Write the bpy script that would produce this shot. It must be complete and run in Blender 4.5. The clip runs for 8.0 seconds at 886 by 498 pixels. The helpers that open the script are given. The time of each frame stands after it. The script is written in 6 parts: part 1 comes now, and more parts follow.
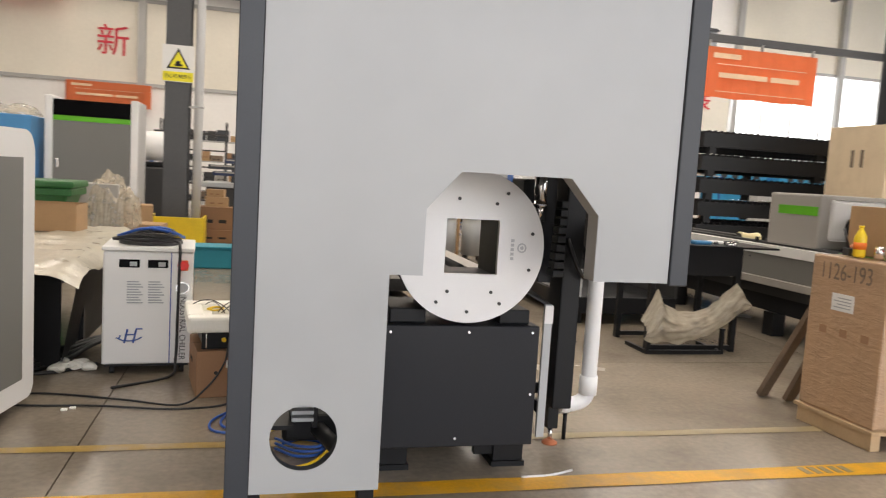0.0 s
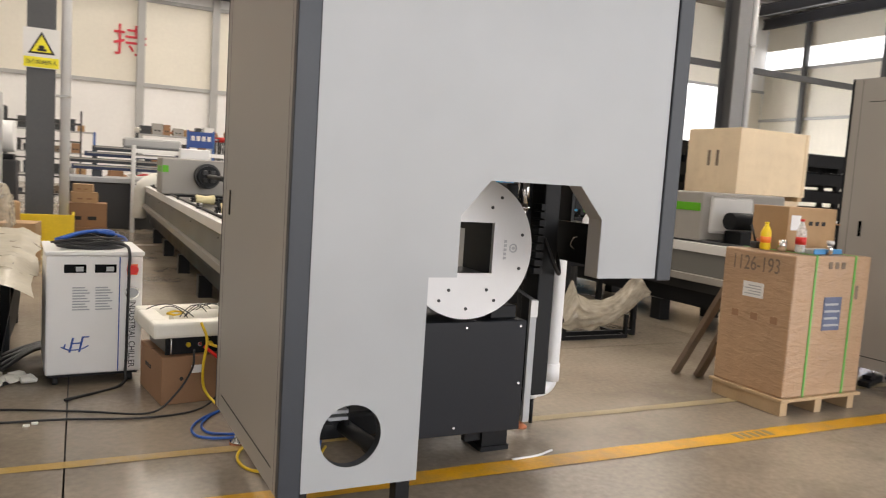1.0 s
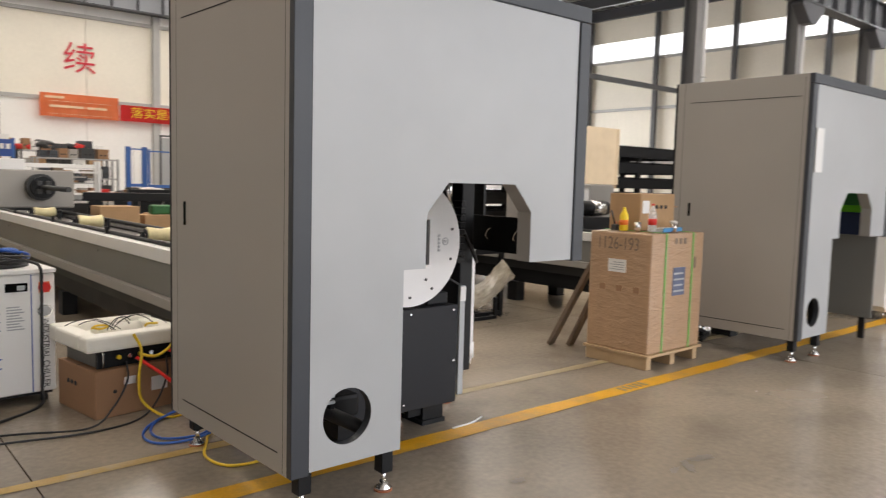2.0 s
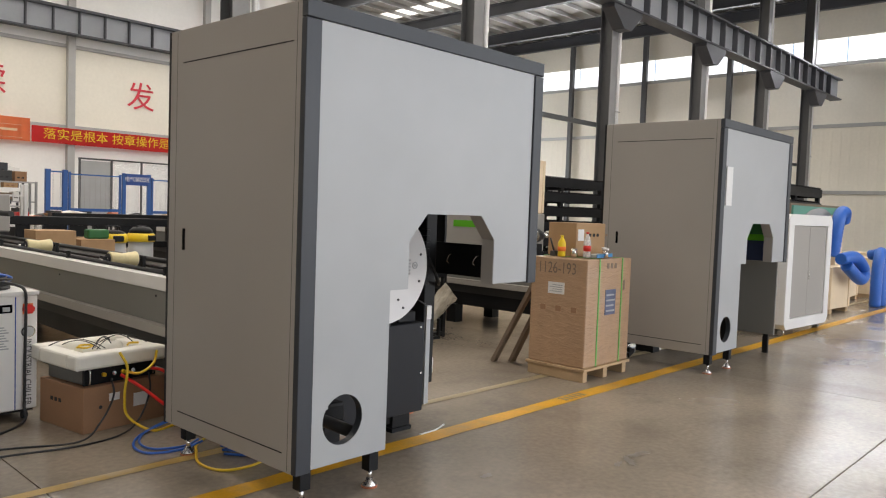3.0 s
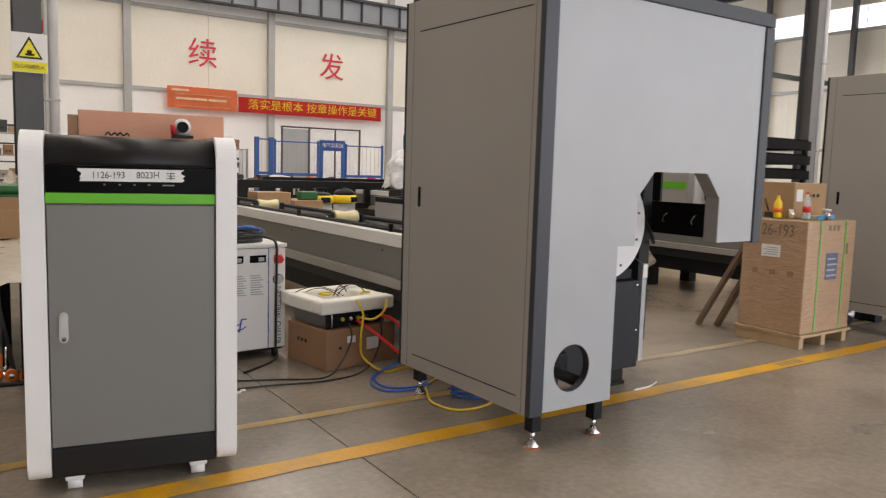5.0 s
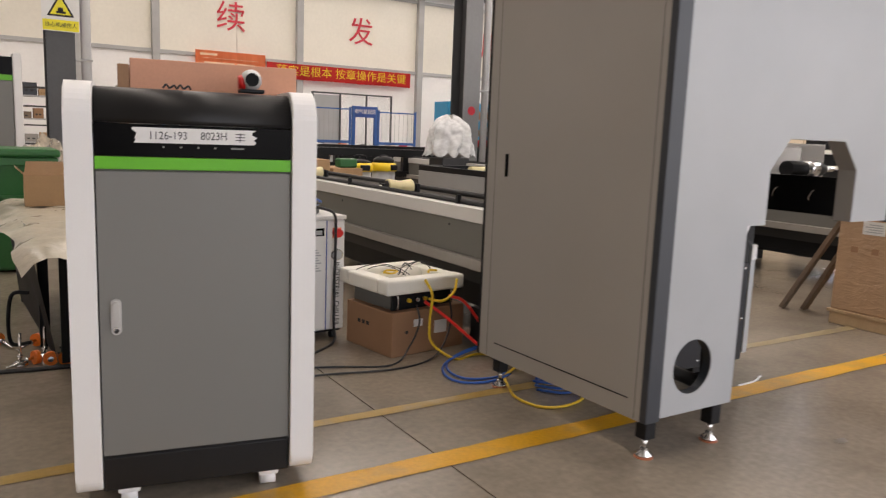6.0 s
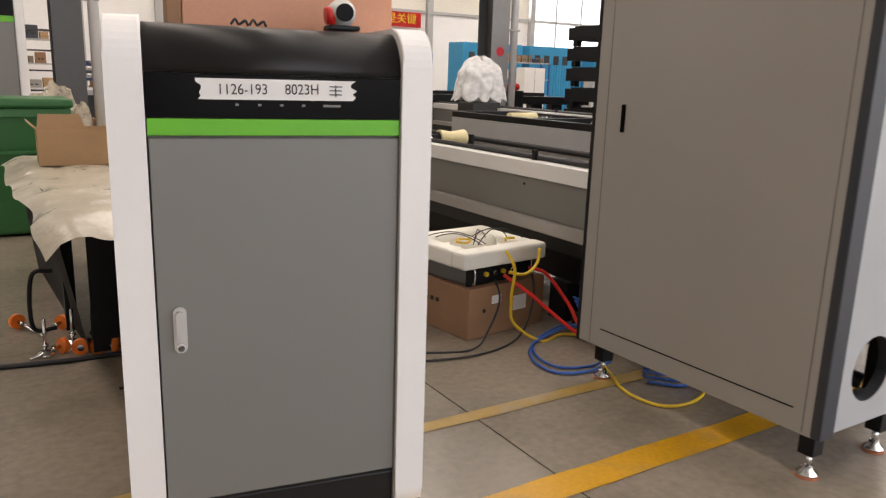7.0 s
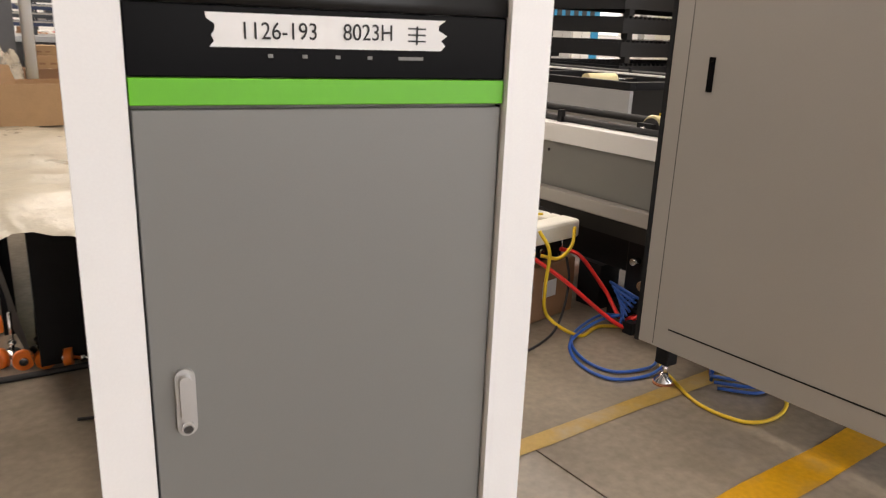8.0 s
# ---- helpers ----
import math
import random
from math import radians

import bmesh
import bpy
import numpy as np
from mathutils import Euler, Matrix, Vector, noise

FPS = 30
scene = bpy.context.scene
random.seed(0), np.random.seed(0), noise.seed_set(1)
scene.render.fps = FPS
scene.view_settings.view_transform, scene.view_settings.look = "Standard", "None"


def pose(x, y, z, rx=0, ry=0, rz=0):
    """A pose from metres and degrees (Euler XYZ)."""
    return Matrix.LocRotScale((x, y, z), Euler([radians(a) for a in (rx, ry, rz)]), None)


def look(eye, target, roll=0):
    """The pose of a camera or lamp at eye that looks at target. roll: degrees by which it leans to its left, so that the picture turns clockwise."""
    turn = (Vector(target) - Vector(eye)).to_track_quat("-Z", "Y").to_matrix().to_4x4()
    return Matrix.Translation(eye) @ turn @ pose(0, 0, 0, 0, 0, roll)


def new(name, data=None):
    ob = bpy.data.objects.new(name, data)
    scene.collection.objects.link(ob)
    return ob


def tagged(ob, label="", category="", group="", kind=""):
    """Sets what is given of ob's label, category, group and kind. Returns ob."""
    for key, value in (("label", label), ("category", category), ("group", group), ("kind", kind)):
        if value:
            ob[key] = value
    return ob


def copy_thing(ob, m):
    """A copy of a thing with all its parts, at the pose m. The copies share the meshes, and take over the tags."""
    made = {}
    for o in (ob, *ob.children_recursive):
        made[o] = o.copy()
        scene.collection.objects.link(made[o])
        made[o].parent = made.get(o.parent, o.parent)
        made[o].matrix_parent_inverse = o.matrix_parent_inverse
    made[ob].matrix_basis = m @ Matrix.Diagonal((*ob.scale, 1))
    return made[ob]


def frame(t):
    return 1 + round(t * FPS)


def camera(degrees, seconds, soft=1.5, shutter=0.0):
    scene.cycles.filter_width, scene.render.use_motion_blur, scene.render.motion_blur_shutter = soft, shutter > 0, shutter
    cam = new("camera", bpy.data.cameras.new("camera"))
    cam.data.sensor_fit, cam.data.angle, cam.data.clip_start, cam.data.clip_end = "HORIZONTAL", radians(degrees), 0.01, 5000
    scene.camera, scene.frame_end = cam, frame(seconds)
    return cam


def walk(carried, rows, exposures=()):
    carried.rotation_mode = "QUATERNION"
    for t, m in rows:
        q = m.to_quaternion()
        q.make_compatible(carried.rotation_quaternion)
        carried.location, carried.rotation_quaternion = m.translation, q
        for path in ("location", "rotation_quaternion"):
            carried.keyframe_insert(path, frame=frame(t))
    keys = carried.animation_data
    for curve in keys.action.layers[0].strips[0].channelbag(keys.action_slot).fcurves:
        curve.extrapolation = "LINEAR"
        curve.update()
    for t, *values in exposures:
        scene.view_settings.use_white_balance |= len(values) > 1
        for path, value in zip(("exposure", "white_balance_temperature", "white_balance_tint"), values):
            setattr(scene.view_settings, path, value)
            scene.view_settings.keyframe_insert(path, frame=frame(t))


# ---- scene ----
cam = camera(61.1, 8.0, 1.15, 0.4)
PATH = [
    (0, (0.153, 0.096, 1.485), (0.642, 2.026, 1.293), 3.5),
    (0.5, (-0.277, 0.113, 1.489), (0.434, 1.973, 1.298), 3.4),
    (1, (-0.644, 0.162, 1.509), (0.231, 1.95, 1.319), 3.7),
    (1.5, (-1.13, 0.135, 1.518), (-0.033, 1.794, 1.309), 2.5),
    (2, (-1.489, 0.162, 1.51), (-0.194, 1.676, 1.333), 1.5),
    (2.2, (-1.629, 0.156, 1.521), (-0.264, 1.61, 1.359), 1.7),
    (3.3, (-2.19, -0.116, 1.533), (-0.733, 1.25, 1.436), 2.0),
    (3.5, (-2.239, -0.176, 1.529), (-0.817, 1.227, 1.432), 1.6),
    (4, (-2.365, -0.135, 1.515), (-1.061, 1.376, 1.383), 1.5),
    (4.5, (-2.449, -0.084, 1.498), (-1.266, 1.519, 1.321), 1.5),
    (5.8, (-2.418, 0.554, 1.472), (-1.359, 2.229, 1.196), 2.2),
    (6, (-2.439, 0.727, 1.457), (-1.388, 2.402, 1.16), 2.2),
    (6.5, (-2.469, 1.177, 1.462), (-1.441, 2.854, 1.101), 1.6),
    (7, (-2.455, 1.547, 1.468), (-1.426, 3.204, 1.023), 1.8),
    (7.5, (-2.45, 1.966, 1.453), (-1.386, 3.584, 0.953), 1.7),
    (8, (-2.381, 2.344, 1.436), (-1.251, 3.896, 0.873), 2.3),
]
walk(cam, [(t, look(eye, target, roll)) for t, eye, target, roll in PATH], [(0, 0.4, 6800, 15), (1.5, 0.35, 6750, 15), (3.5, 0.08, 6450, 13), (4.5, 0.1, 6550, 15), (6.5, 0.2, 6750, 19), (7.2, 0.38, 6800, 18), (8, 0.62, 6900, 18)])

# ---- light ----
world = bpy.data.worlds.new("sky")
scene.world = world
world.use_nodes = True
wn = world.node_tree
sky = wn.nodes.new("ShaderNodeTexSky")
sky.sky_type = "NISHITA"
sky.sun_disc = False
sky.sun_elevation, sky.sun_rotation = radians(48), radians(150)
bgn = wn.nodes["Background"]
wn.links.new(sky.outputs["Color"], bgn.inputs["Color"])
bgn.inputs["Strength"].default_value = 0.12
sun = new("sun", bpy.data.lights.new("sun", "SUN"))
sun.data.energy, sun.data.angle, sun.data.color = 1.0, radians(12), (1.0, 0.96, 0.9)
sun.matrix_world = look((0, -40, 45), (0, 0, 0))


def daylight(name, eye, target, sx, sy, watts, color=(1, 1, 1)):
    """Sky light entering through an opening of the hall."""
    la = bpy.data.lights.new(name, "AREA")
    la.shape, la.size, la.size_y, la.energy, la.color = "RECTANGLE", sx, sy, watts, color
    ob = new(name, la)
    ob.matrix_world = look(eye, target)
    return ob


# south opening is unseen; lamp added and widened to brighten fronts and floor
daylight("gate_fill", (11.7, -10.8, 4.2), (11.7, 5.0, 2.2), 32.0, 7.6, 1700, (0.95, 0.98, 1.0))
daylight("north_glazing_daylight", (34.0, 41.5, 5.0), (30.0, 0.0, 2.0), 15.0, 6.5, 1300, (0.93, 0.97, 1.0))
daylight("east_strip_daylight", (45.6, 14.0, 11.7), (20.0, 12.0, 0.0), 44.0, 1.4, 3000, (0.95, 0.98, 1.0))
for sx_ in (2.7, 10.5, 18.3, 26.1):
    daylight("skylight_daylight", (sx_, 18.0, 14.6), (sx_, 18.0, 0.0), 1.6, 40.0, 1350, (1.0, 0.95, 0.85))
daylight("skylight_daylight", (-7.0, 18.0, 14.6), (-7.0, 18.0, 0.0), 1.6, 40.0, 1350, (1.0, 0.93, 0.82))

# ---- materials ----


def mat(name, base, rough=0.5, metal=0.0, var=0.12, scale=3.0, fine=40.0, bump=0.05, dirt=None, dirt_amount=0.0, spec=0.5):
    """Painted, moulded or raw surface: broad stains and a fine grain over one base colour."""
    m = bpy.data.materials.new(name)
    m.use_nodes = True
    n, l = m.node_tree.nodes, m.node_tree.links
    b = n["Principled BSDF"]
    tc = n.new("ShaderNodeTexCoord")
    big = n.new("ShaderNodeTexNoise")
    big.inputs["Scale"].default_value, big.inputs["Detail"].default_value = scale, 5.0
    fin = n.new("ShaderNodeTexNoise")
    fin.inputs["Scale"].default_value, fin.inputs["Detail"].default_value = fine, 3.0
    l.new(tc.outputs["Object"], big.inputs["Vector"])
    l.new(tc.outputs["Object"], fin.inputs["Vector"])
    mix = n.new("ShaderNodeMath")
    mix.operation = "MULTIPLY_ADD"
    mix.inputs[1].default_value = 0.35
    l.new(fin.outputs["Fac"], mix.inputs[0])
    sc = n.new("ShaderNodeMath")
    sc.operation = "MULTIPLY"
    sc.inputs[1].default_value = 0.65
    l.new(big.outputs["Fac"], sc.inputs[0])
    l.new(sc.outputs[0], mix.inputs[2])
    ramp = n.new("ShaderNodeMapRange")
    ramp.inputs["From Min"].default_value, ramp.inputs["From Max"].default_value = 0.3, 0.7
    ramp.inputs["To Min"].default_value, ramp.inputs["To Max"].default_value = 1.0 - var, 1.0 + var
    l.new(mix.outputs[0], ramp.inputs["Value"])
    info = n.new("ShaderNodeObjectInfo")
    jit = n.new("ShaderNodeMapRange")
    jit.inputs["To Min"].default_value, jit.inputs["To Max"].default_value = 1.0 - var * 0.3, 1.0 + var * 0.3
    l.new(info.outputs["Random"], jit.inputs["Value"])
    both = n.new("ShaderNodeMath")
    both.operation = "MULTIPLY"
    l.new(ramp.outputs[0], both.inputs[0])
    l.new(jit.outputs[0], both.inputs[1])
    tint = n.new("ShaderNodeVectorMath")
    tint.operation = "SCALE"
    tint.inputs[0].default_value = base
    l.new(both.outputs[0], tint.inputs["Scale"])
    out = tint.outputs["Vector"]
    if dirt:
        dn = n.new("ShaderNodeTexNoise")
        dn.inputs["Scale"].default_value, dn.inputs["Detail"].default_value, dn.inputs["Roughness"].default_value = scale * 2.3, 8.0, 0.65
        l.new(tc.outputs["Object"], dn.inputs["Vector"])
        dr = n.new("ShaderNodeMapRange")
        dr.inputs["From Min"].default_value, dr.inputs["From Max"].default_value = 0.5, 0.75
        dr.inputs["To Max"].default_value = dirt_amount
        l.new(dn.outputs["Fac"], dr.inputs["Value"])
        dm = n.new("ShaderNodeMix")
        dm.data_type = "RGBA"
        l.new(dr.outputs[0], dm.inputs["Factor"])
        l.new(out, dm.inputs["A"])
        dm.inputs["B"].default_value = (*dirt, 1)
        out = dm.outputs["Result"]
    l.new(out, b.inputs["Base Color"])
    rr = n.new("ShaderNodeMapRange")
    rr.inputs["To Min"].default_value, rr.inputs["To Max"].default_value = max(0.03, rough - 0.1), min(1.0, rough + 0.1)
    l.new(big.outputs["Fac"], rr.inputs["Value"])
    l.new(rr.outputs[0], b.inputs["Roughness"])
    b.inputs["Metallic"].default_value = metal
    b.inputs["Specular IOR Level"].default_value = spec
    if bump:
        bp = n.new("ShaderNodeBump")
        bp.inputs["Strength"].default_value, bp.inputs["Distance"].default_value = bump, 0.01
        l.new(fin.outputs["Fac"], bp.inputs["Height"])
        l.new(bp.outputs["Normal"], b.inputs["Normal"])
    return m


def glow(name, color, strength):
    m = bpy.data.materials.new(name)
    m.use_nodes = True
    b = m.node_tree.nodes["Principled BSDF"]
    b.inputs["Base Color"].default_value = (*color, 1)
    b.inputs["Emission Color"].default_value = (*color, 1)
    b.inputs["Emission Strength"].default_value = strength
    return m


def clear(name, color, rough=0.1, alpha=0.35, vary=0.2):
    """Thin plastic film or glass: part see-through, part glossy."""
    m = bpy.data.materials.new(name)
    m.use_nodes = True
    n, l = m.node_tree.nodes, m.node_tree.links
    b = n["Principled BSDF"]
    b.inputs["Base Color"].default_value = (*color, 1)
    b.inputs["Roughness"].default_value = rough
    no = n.new("ShaderNodeTexNoise")
    no.inputs["Scale"].default_value, no.inputs["Detail"].default_value = 9.0, 6.0
    mr = n.new("ShaderNodeMapRange")
    mr.inputs["From Min"].default_value, mr.inputs["From Max"].default_value = 0.3, 0.7
    mr.inputs["To Min"].default_value, mr.inputs["To Max"].default_value = alpha - vary * 0.75, min(1.0, alpha + vary * 1.25)
    l.new(no.outputs["Fac"], mr.inputs["Value"])
    l.new(mr.outputs[0], b.inputs["Alpha"])
    return m


M = {}
M["concrete"] = mat("concrete", (0.275, 0.23, 0.178), 0.24, 0, 0.3, 0.55, 26, 0.05, (0.155, 0.125, 0.092), 0.7)
M["joint"] = mat("joint_filler", (0.06, 0.055, 0.05), 0.9)
M["yellow_line"] = mat("yellow_floor_paint", (0.7, 0.36, 0.012), 0.4, 0, 0.22, 1.6, 50, 0.04, (0.36, 0.26, 0.12), 0.7)
M["worn_line"] = mat("worn_yellow_floor_paint", (0.44, 0.285, 0.07), 0.4, 0, 0.2, 1.4, 50, 0.04, (0.37, 0.32, 0.25), 1.0)
M["faint_line"] = mat("scuffed_yellow_floor_paint", (0.33, 0.26, 0.14), 0.4, 0, 0.2, 1.4, 50, 0.04, (0.27, 0.225, 0.175), 1.0)
M["sling_film"] = clear("creased_plastic_film", (0.72, 0.64, 0.5), 0.22, 0.55, 0.1)
M["light_grey"] = mat("light_grey_powder_coat", (0.42, 0.433, 0.44), 0.34, 0, 0.09, 1.6, 300, 0.02)
M["side_grey"] = mat("warm_grey_powder_coat", (0.35, 0.33, 0.3), 0.45, 0, 0.05, 1.2, 300, 0.02)
M["door_grey"] = mat("door_grey_powder_coat", (0.182, 0.179, 0.165), 0.45, 0, 0.04, 1.2, 300, 0.02)
M["anthracite"] = mat("anthracite_powder_coat", (0.032, 0.037, 0.046), 0.42, 0, 0.1, 2.0, 200, 0.03)
M["black_paint"] = mat("black_paint", (0.009, 0.0095, 0.011), 0.45, 0, 0.2, 3.0, 120, 0.03, spec=0.25)
M["pedestal"] = mat("charcoal_steel_plate", (0.014, 0.015, 0.019), 0.48, 0, 0.12, 2.0, 150, 0.03, spec=0.3)
M["gloss_black"] = mat("gloss_black_panel", (0.0025, 0.0025, 0.003), 0.2, 0, 0.1, 3.0, 40, 0.0, spec=0.05)
M["dark_grey"] = mat("dark_grey_cover", (0.035, 0.035, 0.036), 0.5, 0, 0.08, 2.0, 250, 0.03)
M["white_coat"] = mat("white_powder_coat", (0.78, 0.77, 0.75), 0.4, 0, 0.04, 2.0, 200, 0.02)
M["lime"] = mat("lime_green_stripe", (0.1, 0.44, 0.006), 0.45, 0, 0.06)
M["steel"] = mat("brushed_steel", (0.66, 0.65, 0.645), 0.42, 0.35, 0.08, 3.0, 180, 0.03)
M["chrome"] = mat("zinc_plated_steel", (0.72, 0.71, 0.7), 0.18, 1.0, 0.08)
M["copper"] = mat("reddish_rubber_foot", (0.5, 0.16, 0.07), 0.5)
M["orange"] = mat("orange_plastic", (0.85, 0.19, 0.02), 0.4)
M["carton"] = mat("brown_cardboard", (0.43, 0.27, 0.14), 0.8, 0, 0.1, 4.0, 90, 0.06, (0.33, 0.2, 0.1), 0.4)
M["carton_dark"] = mat("dark_brown_cardboard", (0.31, 0.17, 0.09), 0.8, 0, 0.1, 4.0, 90, 0.06)


def wrapped(name, base, print_tone):
    """Cardboard under tight stretch film: matt board below, a glossy coat with crosswise creases above."""
    m = mat(name, base, 0.65, 0, 0.1, 4.0, 70, 0.04, print_tone, 0.35)
    n, l = m.node_tree.nodes, m.node_tree.links
    b = n["Principled BSDF"]
    tc = n.new("ShaderNodeTexCoord")
    creases = []
    for sc, turn, amount in (((3.5, 3.5, 11.0), 12, 1.0), ((9.0, 9.0, 26.0), -22, 0.5), ((12.0, 12.0, 4.0), 35, 0.45)):
        mp = n.new("ShaderNodeMapping")
        mp.inputs["Scale"].default_value, mp.inputs["Rotation"].default_value = sc, (radians(turn), radians(turn * 0.6), 0)
        no = n.new("ShaderNodeTexNoise")
        no.inputs["Scale"].default_value, no.inputs["Detail"].default_value, no.inputs["Distortion"].default_value = 1.0, 4.0, 1.2
        l.new(tc.outputs["Object"], mp.inputs["Vector"])
        l.new(mp.outputs[0], no.inputs["Vector"])
        mul = n.new("ShaderNodeMath")
        mul.operation = "MULTIPLY_ADD"
        mul.inputs[1].default_value = amount
        l.new(no.outputs["Fac"], mul.inputs[0])
        if creases:
            l.new(creases[-1], mul.inputs[2])
        creases.append(mul.outputs[0])
    bp = n.new("ShaderNodeBump")
    bp.inputs["Strength"].default_value, bp.inputs["Distance"].default_value = 0.9, 0.03
    l.new(creases[-1], bp.inputs["Height"])
    b.inputs["Coat Weight"].default_value, b.inputs["Coat Roughness"].default_value = 0.85, 0.16
    l.new(bp.outputs["Normal"], b.inputs["Coat Normal"])
    soft_bump = n.new("ShaderNodeBump")
    soft_bump.inputs["Strength"].default_value, soft_bump.inputs["Distance"].default_value = 0.45, 0.016
    l.new(creases[-1], soft_bump.inputs["Height"])
    l.new(soft_bump.outputs["Normal"], b.inputs["Normal"])
    return m


M["carton_wrap"] = wrapped("film_wrapped_cardboard", (0.44, 0.275, 0.155), (0.33, 0.2, 0.11))
M["plywood"] = mat("plywood", (0.76, 0.61, 0.42), 0.65, 0, 0.08, 2.2, 60, 0.04, (0.6, 0.44, 0.27), 0.35)
M["wood"] = mat("rough_pine", (0.5, 0.35, 0.2), 0.75, 0, 0.15, 6.0, 80, 0.08)
M["wood_grey"] = mat("weathered_wood", (0.19, 0.14, 0.1), 0.8, 0, 0.2, 5.0, 70, 0.1)
M["pink_carton"] = mat("reddish_cardboard", (0.6, 0.3, 0.19), 0.75, 0, 0.08, 4.0, 90, 0.04)
M["foam"] = mat("white_foam", (0.84, 0.82, 0.74), 0.85, 0, 0.04, 6.0, 120, 0.15)
M["blue"] = mat("blue_paint", (0.03, 0.11, 0.36), 0.45, 0, 0.12)
M["light_blue"] = mat("light_blue_paint", (0.06, 0.25, 0.5), 0.45, 0, 0.12)
M["teal_blue"] = mat("bright_blue_steel", (0.02, 0.27, 0.5), 0.5, 0, 0.12)
M["teal"] = mat("teal_paint", (0.02, 0.27, 0.36), 0.5, 0, 0.12)
M["blue_hose"] = mat("blue_corrugated_hose", (0.02, 0.12, 0.5), 0.4)
M["cable_blue"] = mat("blue_cable", (0.02, 0.1, 0.42), 0.4)
M["cable_yellow"] = mat("yellow_cable", (0.75, 0.5, 0.02), 0.4)
M["cable_red"] = mat("red_cable", (0.85, 0.03, 0.025), 0.35)
M["cable_black"] = mat("black_cable", (0.012, 0.012, 0.013), 0.5)
M["red"] = mat("red_plastic", (0.6, 0.02, 0.015), 0.35)
M["red_paint"] = mat("red_lettering", (0.62, 0.04, 0.06), 0.6)
M["banner_red"] = mat("red_banner_cloth", (0.68, 0.03, 0.03), 0.7, 0, 0.08)
M["banner_orange"] = mat("orange_banner_cloth", (0.88, 0.27, 0.11), 0.7, 0, 0.06)
M["banner_text"] = mat("pale_banner_lettering", (0.85, 0.62, 0.4), 0.7)
M["gold"] = mat("yellow_lettering", (0.9, 0.55, 0.03), 0.6)
M["paper"] = mat("white_paper", (0.78, 0.77, 0.75), 0.7, 0, 0.04)
M["ink"] = mat("black_ink", (0.02, 0.02, 0.02), 0.7)
M["ink_grey"] = mat("grey_print", (0.4, 0.41, 0.42), 0.7)
M["ink_blue"] = mat("blue_print", (0.03, 0.08, 0.3), 0.6)
M["faded_blue"] = mat("faded_blue_print", (0.11, 0.13, 0.21), 0.35, 0, 0.3, 6.0, 60, 0.05)
M["navy"] = mat("navy_machine_paint", (0.016, 0.03, 0.085), 0.45, 0, 0.15)
# hall steel in a paler tone, daylight on the flange put into the colour
M["column_face_lit"] = mat("lit_grey_hall_steel", (0.24, 0.24, 0.245), 0.5, 0, 0.12, 1.0, 30)
M["cabin_glass"] = clear("cabin_glass", (0.75, 0.82, 0.84), 0.05, 0.14, 0.02)
M["sign_yellow"] = mat("yellow_sign", (0.85, 0.75, 0.02), 0.5)
M["green_bin"] = mat("green_polyethylene", (0.02, 0.13, 0.03), 0.4, 0, 0.1)
M["green_strap"] = mat("green_strapping", (0.12, 0.42, 0.08), 0.4)
M["cream_wall"] = mat("cream_wall_panel", (0.83, 0.79, 0.69), 0.6, 0, 0.06, 0.4, 6, 0.02)
M["white_wall"] = mat("white_wall_panel", (0.9, 0.89, 0.87), 0.6, 0, 0.05, 0.4, 6, 0.02)
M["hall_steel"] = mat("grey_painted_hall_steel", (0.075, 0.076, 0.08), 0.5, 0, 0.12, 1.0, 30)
M["hall_steel_light"] = mat("pale_grey_hall_steel", (0.42, 0.42, 0.41), 0.5, 0, 0.1, 1.0, 30)
M["crane_steel"] = mat("crane_girder_paint", (0.055, 0.058, 0.068), 0.5, 0, 0.12, 1.0, 30)
M["girder_web"] = mat("pale_girder_web", (0.3, 0.32, 0.35), 0.5, 0, 0.1, 1.0, 30)
M["roof"] = mat("roof_sheet", (0.2, 0.185, 0.16), 0.6, 0, 0.1, 0.5, 10)
M["pvc"] = mat("white_pvc_pipe", (0.8, 0.8, 0.8), 0.35, 0, 0.03)
M["cream_plastic"] = mat("cream_polyurethane", (0.8, 0.7, 0.4), 0.5)
M["blanket"] = mat("greyish_plastic_sheet", (0.47, 0.43, 0.34), 0.3, 0, 0.2, 5.0, 16, 0.6)
M["grey_hose"] = mat("grey_flexible_duct", (0.2, 0.21, 0.23), 0.6)
M["yellow_plastic"] = mat("yellow_plastic", (0.85, 0.6, 0.02), 0.4)
M["bag"] = clear("crumpled_film", (0.6, 0.52, 0.4), 0.2, 0.42)
M["white_bag"] = clear("white_film", (0.88, 0.88, 0.87), 0.3, 0.7, 0.15)
M["satin_zinc"] = mat("satin_zinc", (0.5, 0.49, 0.47), 0.42, 0.7, 0.08)
M["cover_black"] = mat("satin_black_cover", (0.012, 0.0115, 0.0115), 0.4, 0, 0.08, 2.0, 250, 0.02, spec=0.25)
M["deck"] = mat("scuffed_bed_deck", (0.115, 0.105, 0.095), 0.5, 0, 0.2, 3.0, 60)
M["pet"] = clear("clear_bottle", (0.8, 0.85, 0.85), 0.08, 0.35)
M["window_glow"] = glow("overcast_sky_glazing", (0.95, 0.98, 1.0), 1.25)
M["skylight_glow"] = glow("skylight_sheet", (1.0, 0.97, 0.9), 0.9)
M["lamp_glow"] = glow("lamp_lens", (1, 1, 1), 3.0)

# ---- building blocks ----


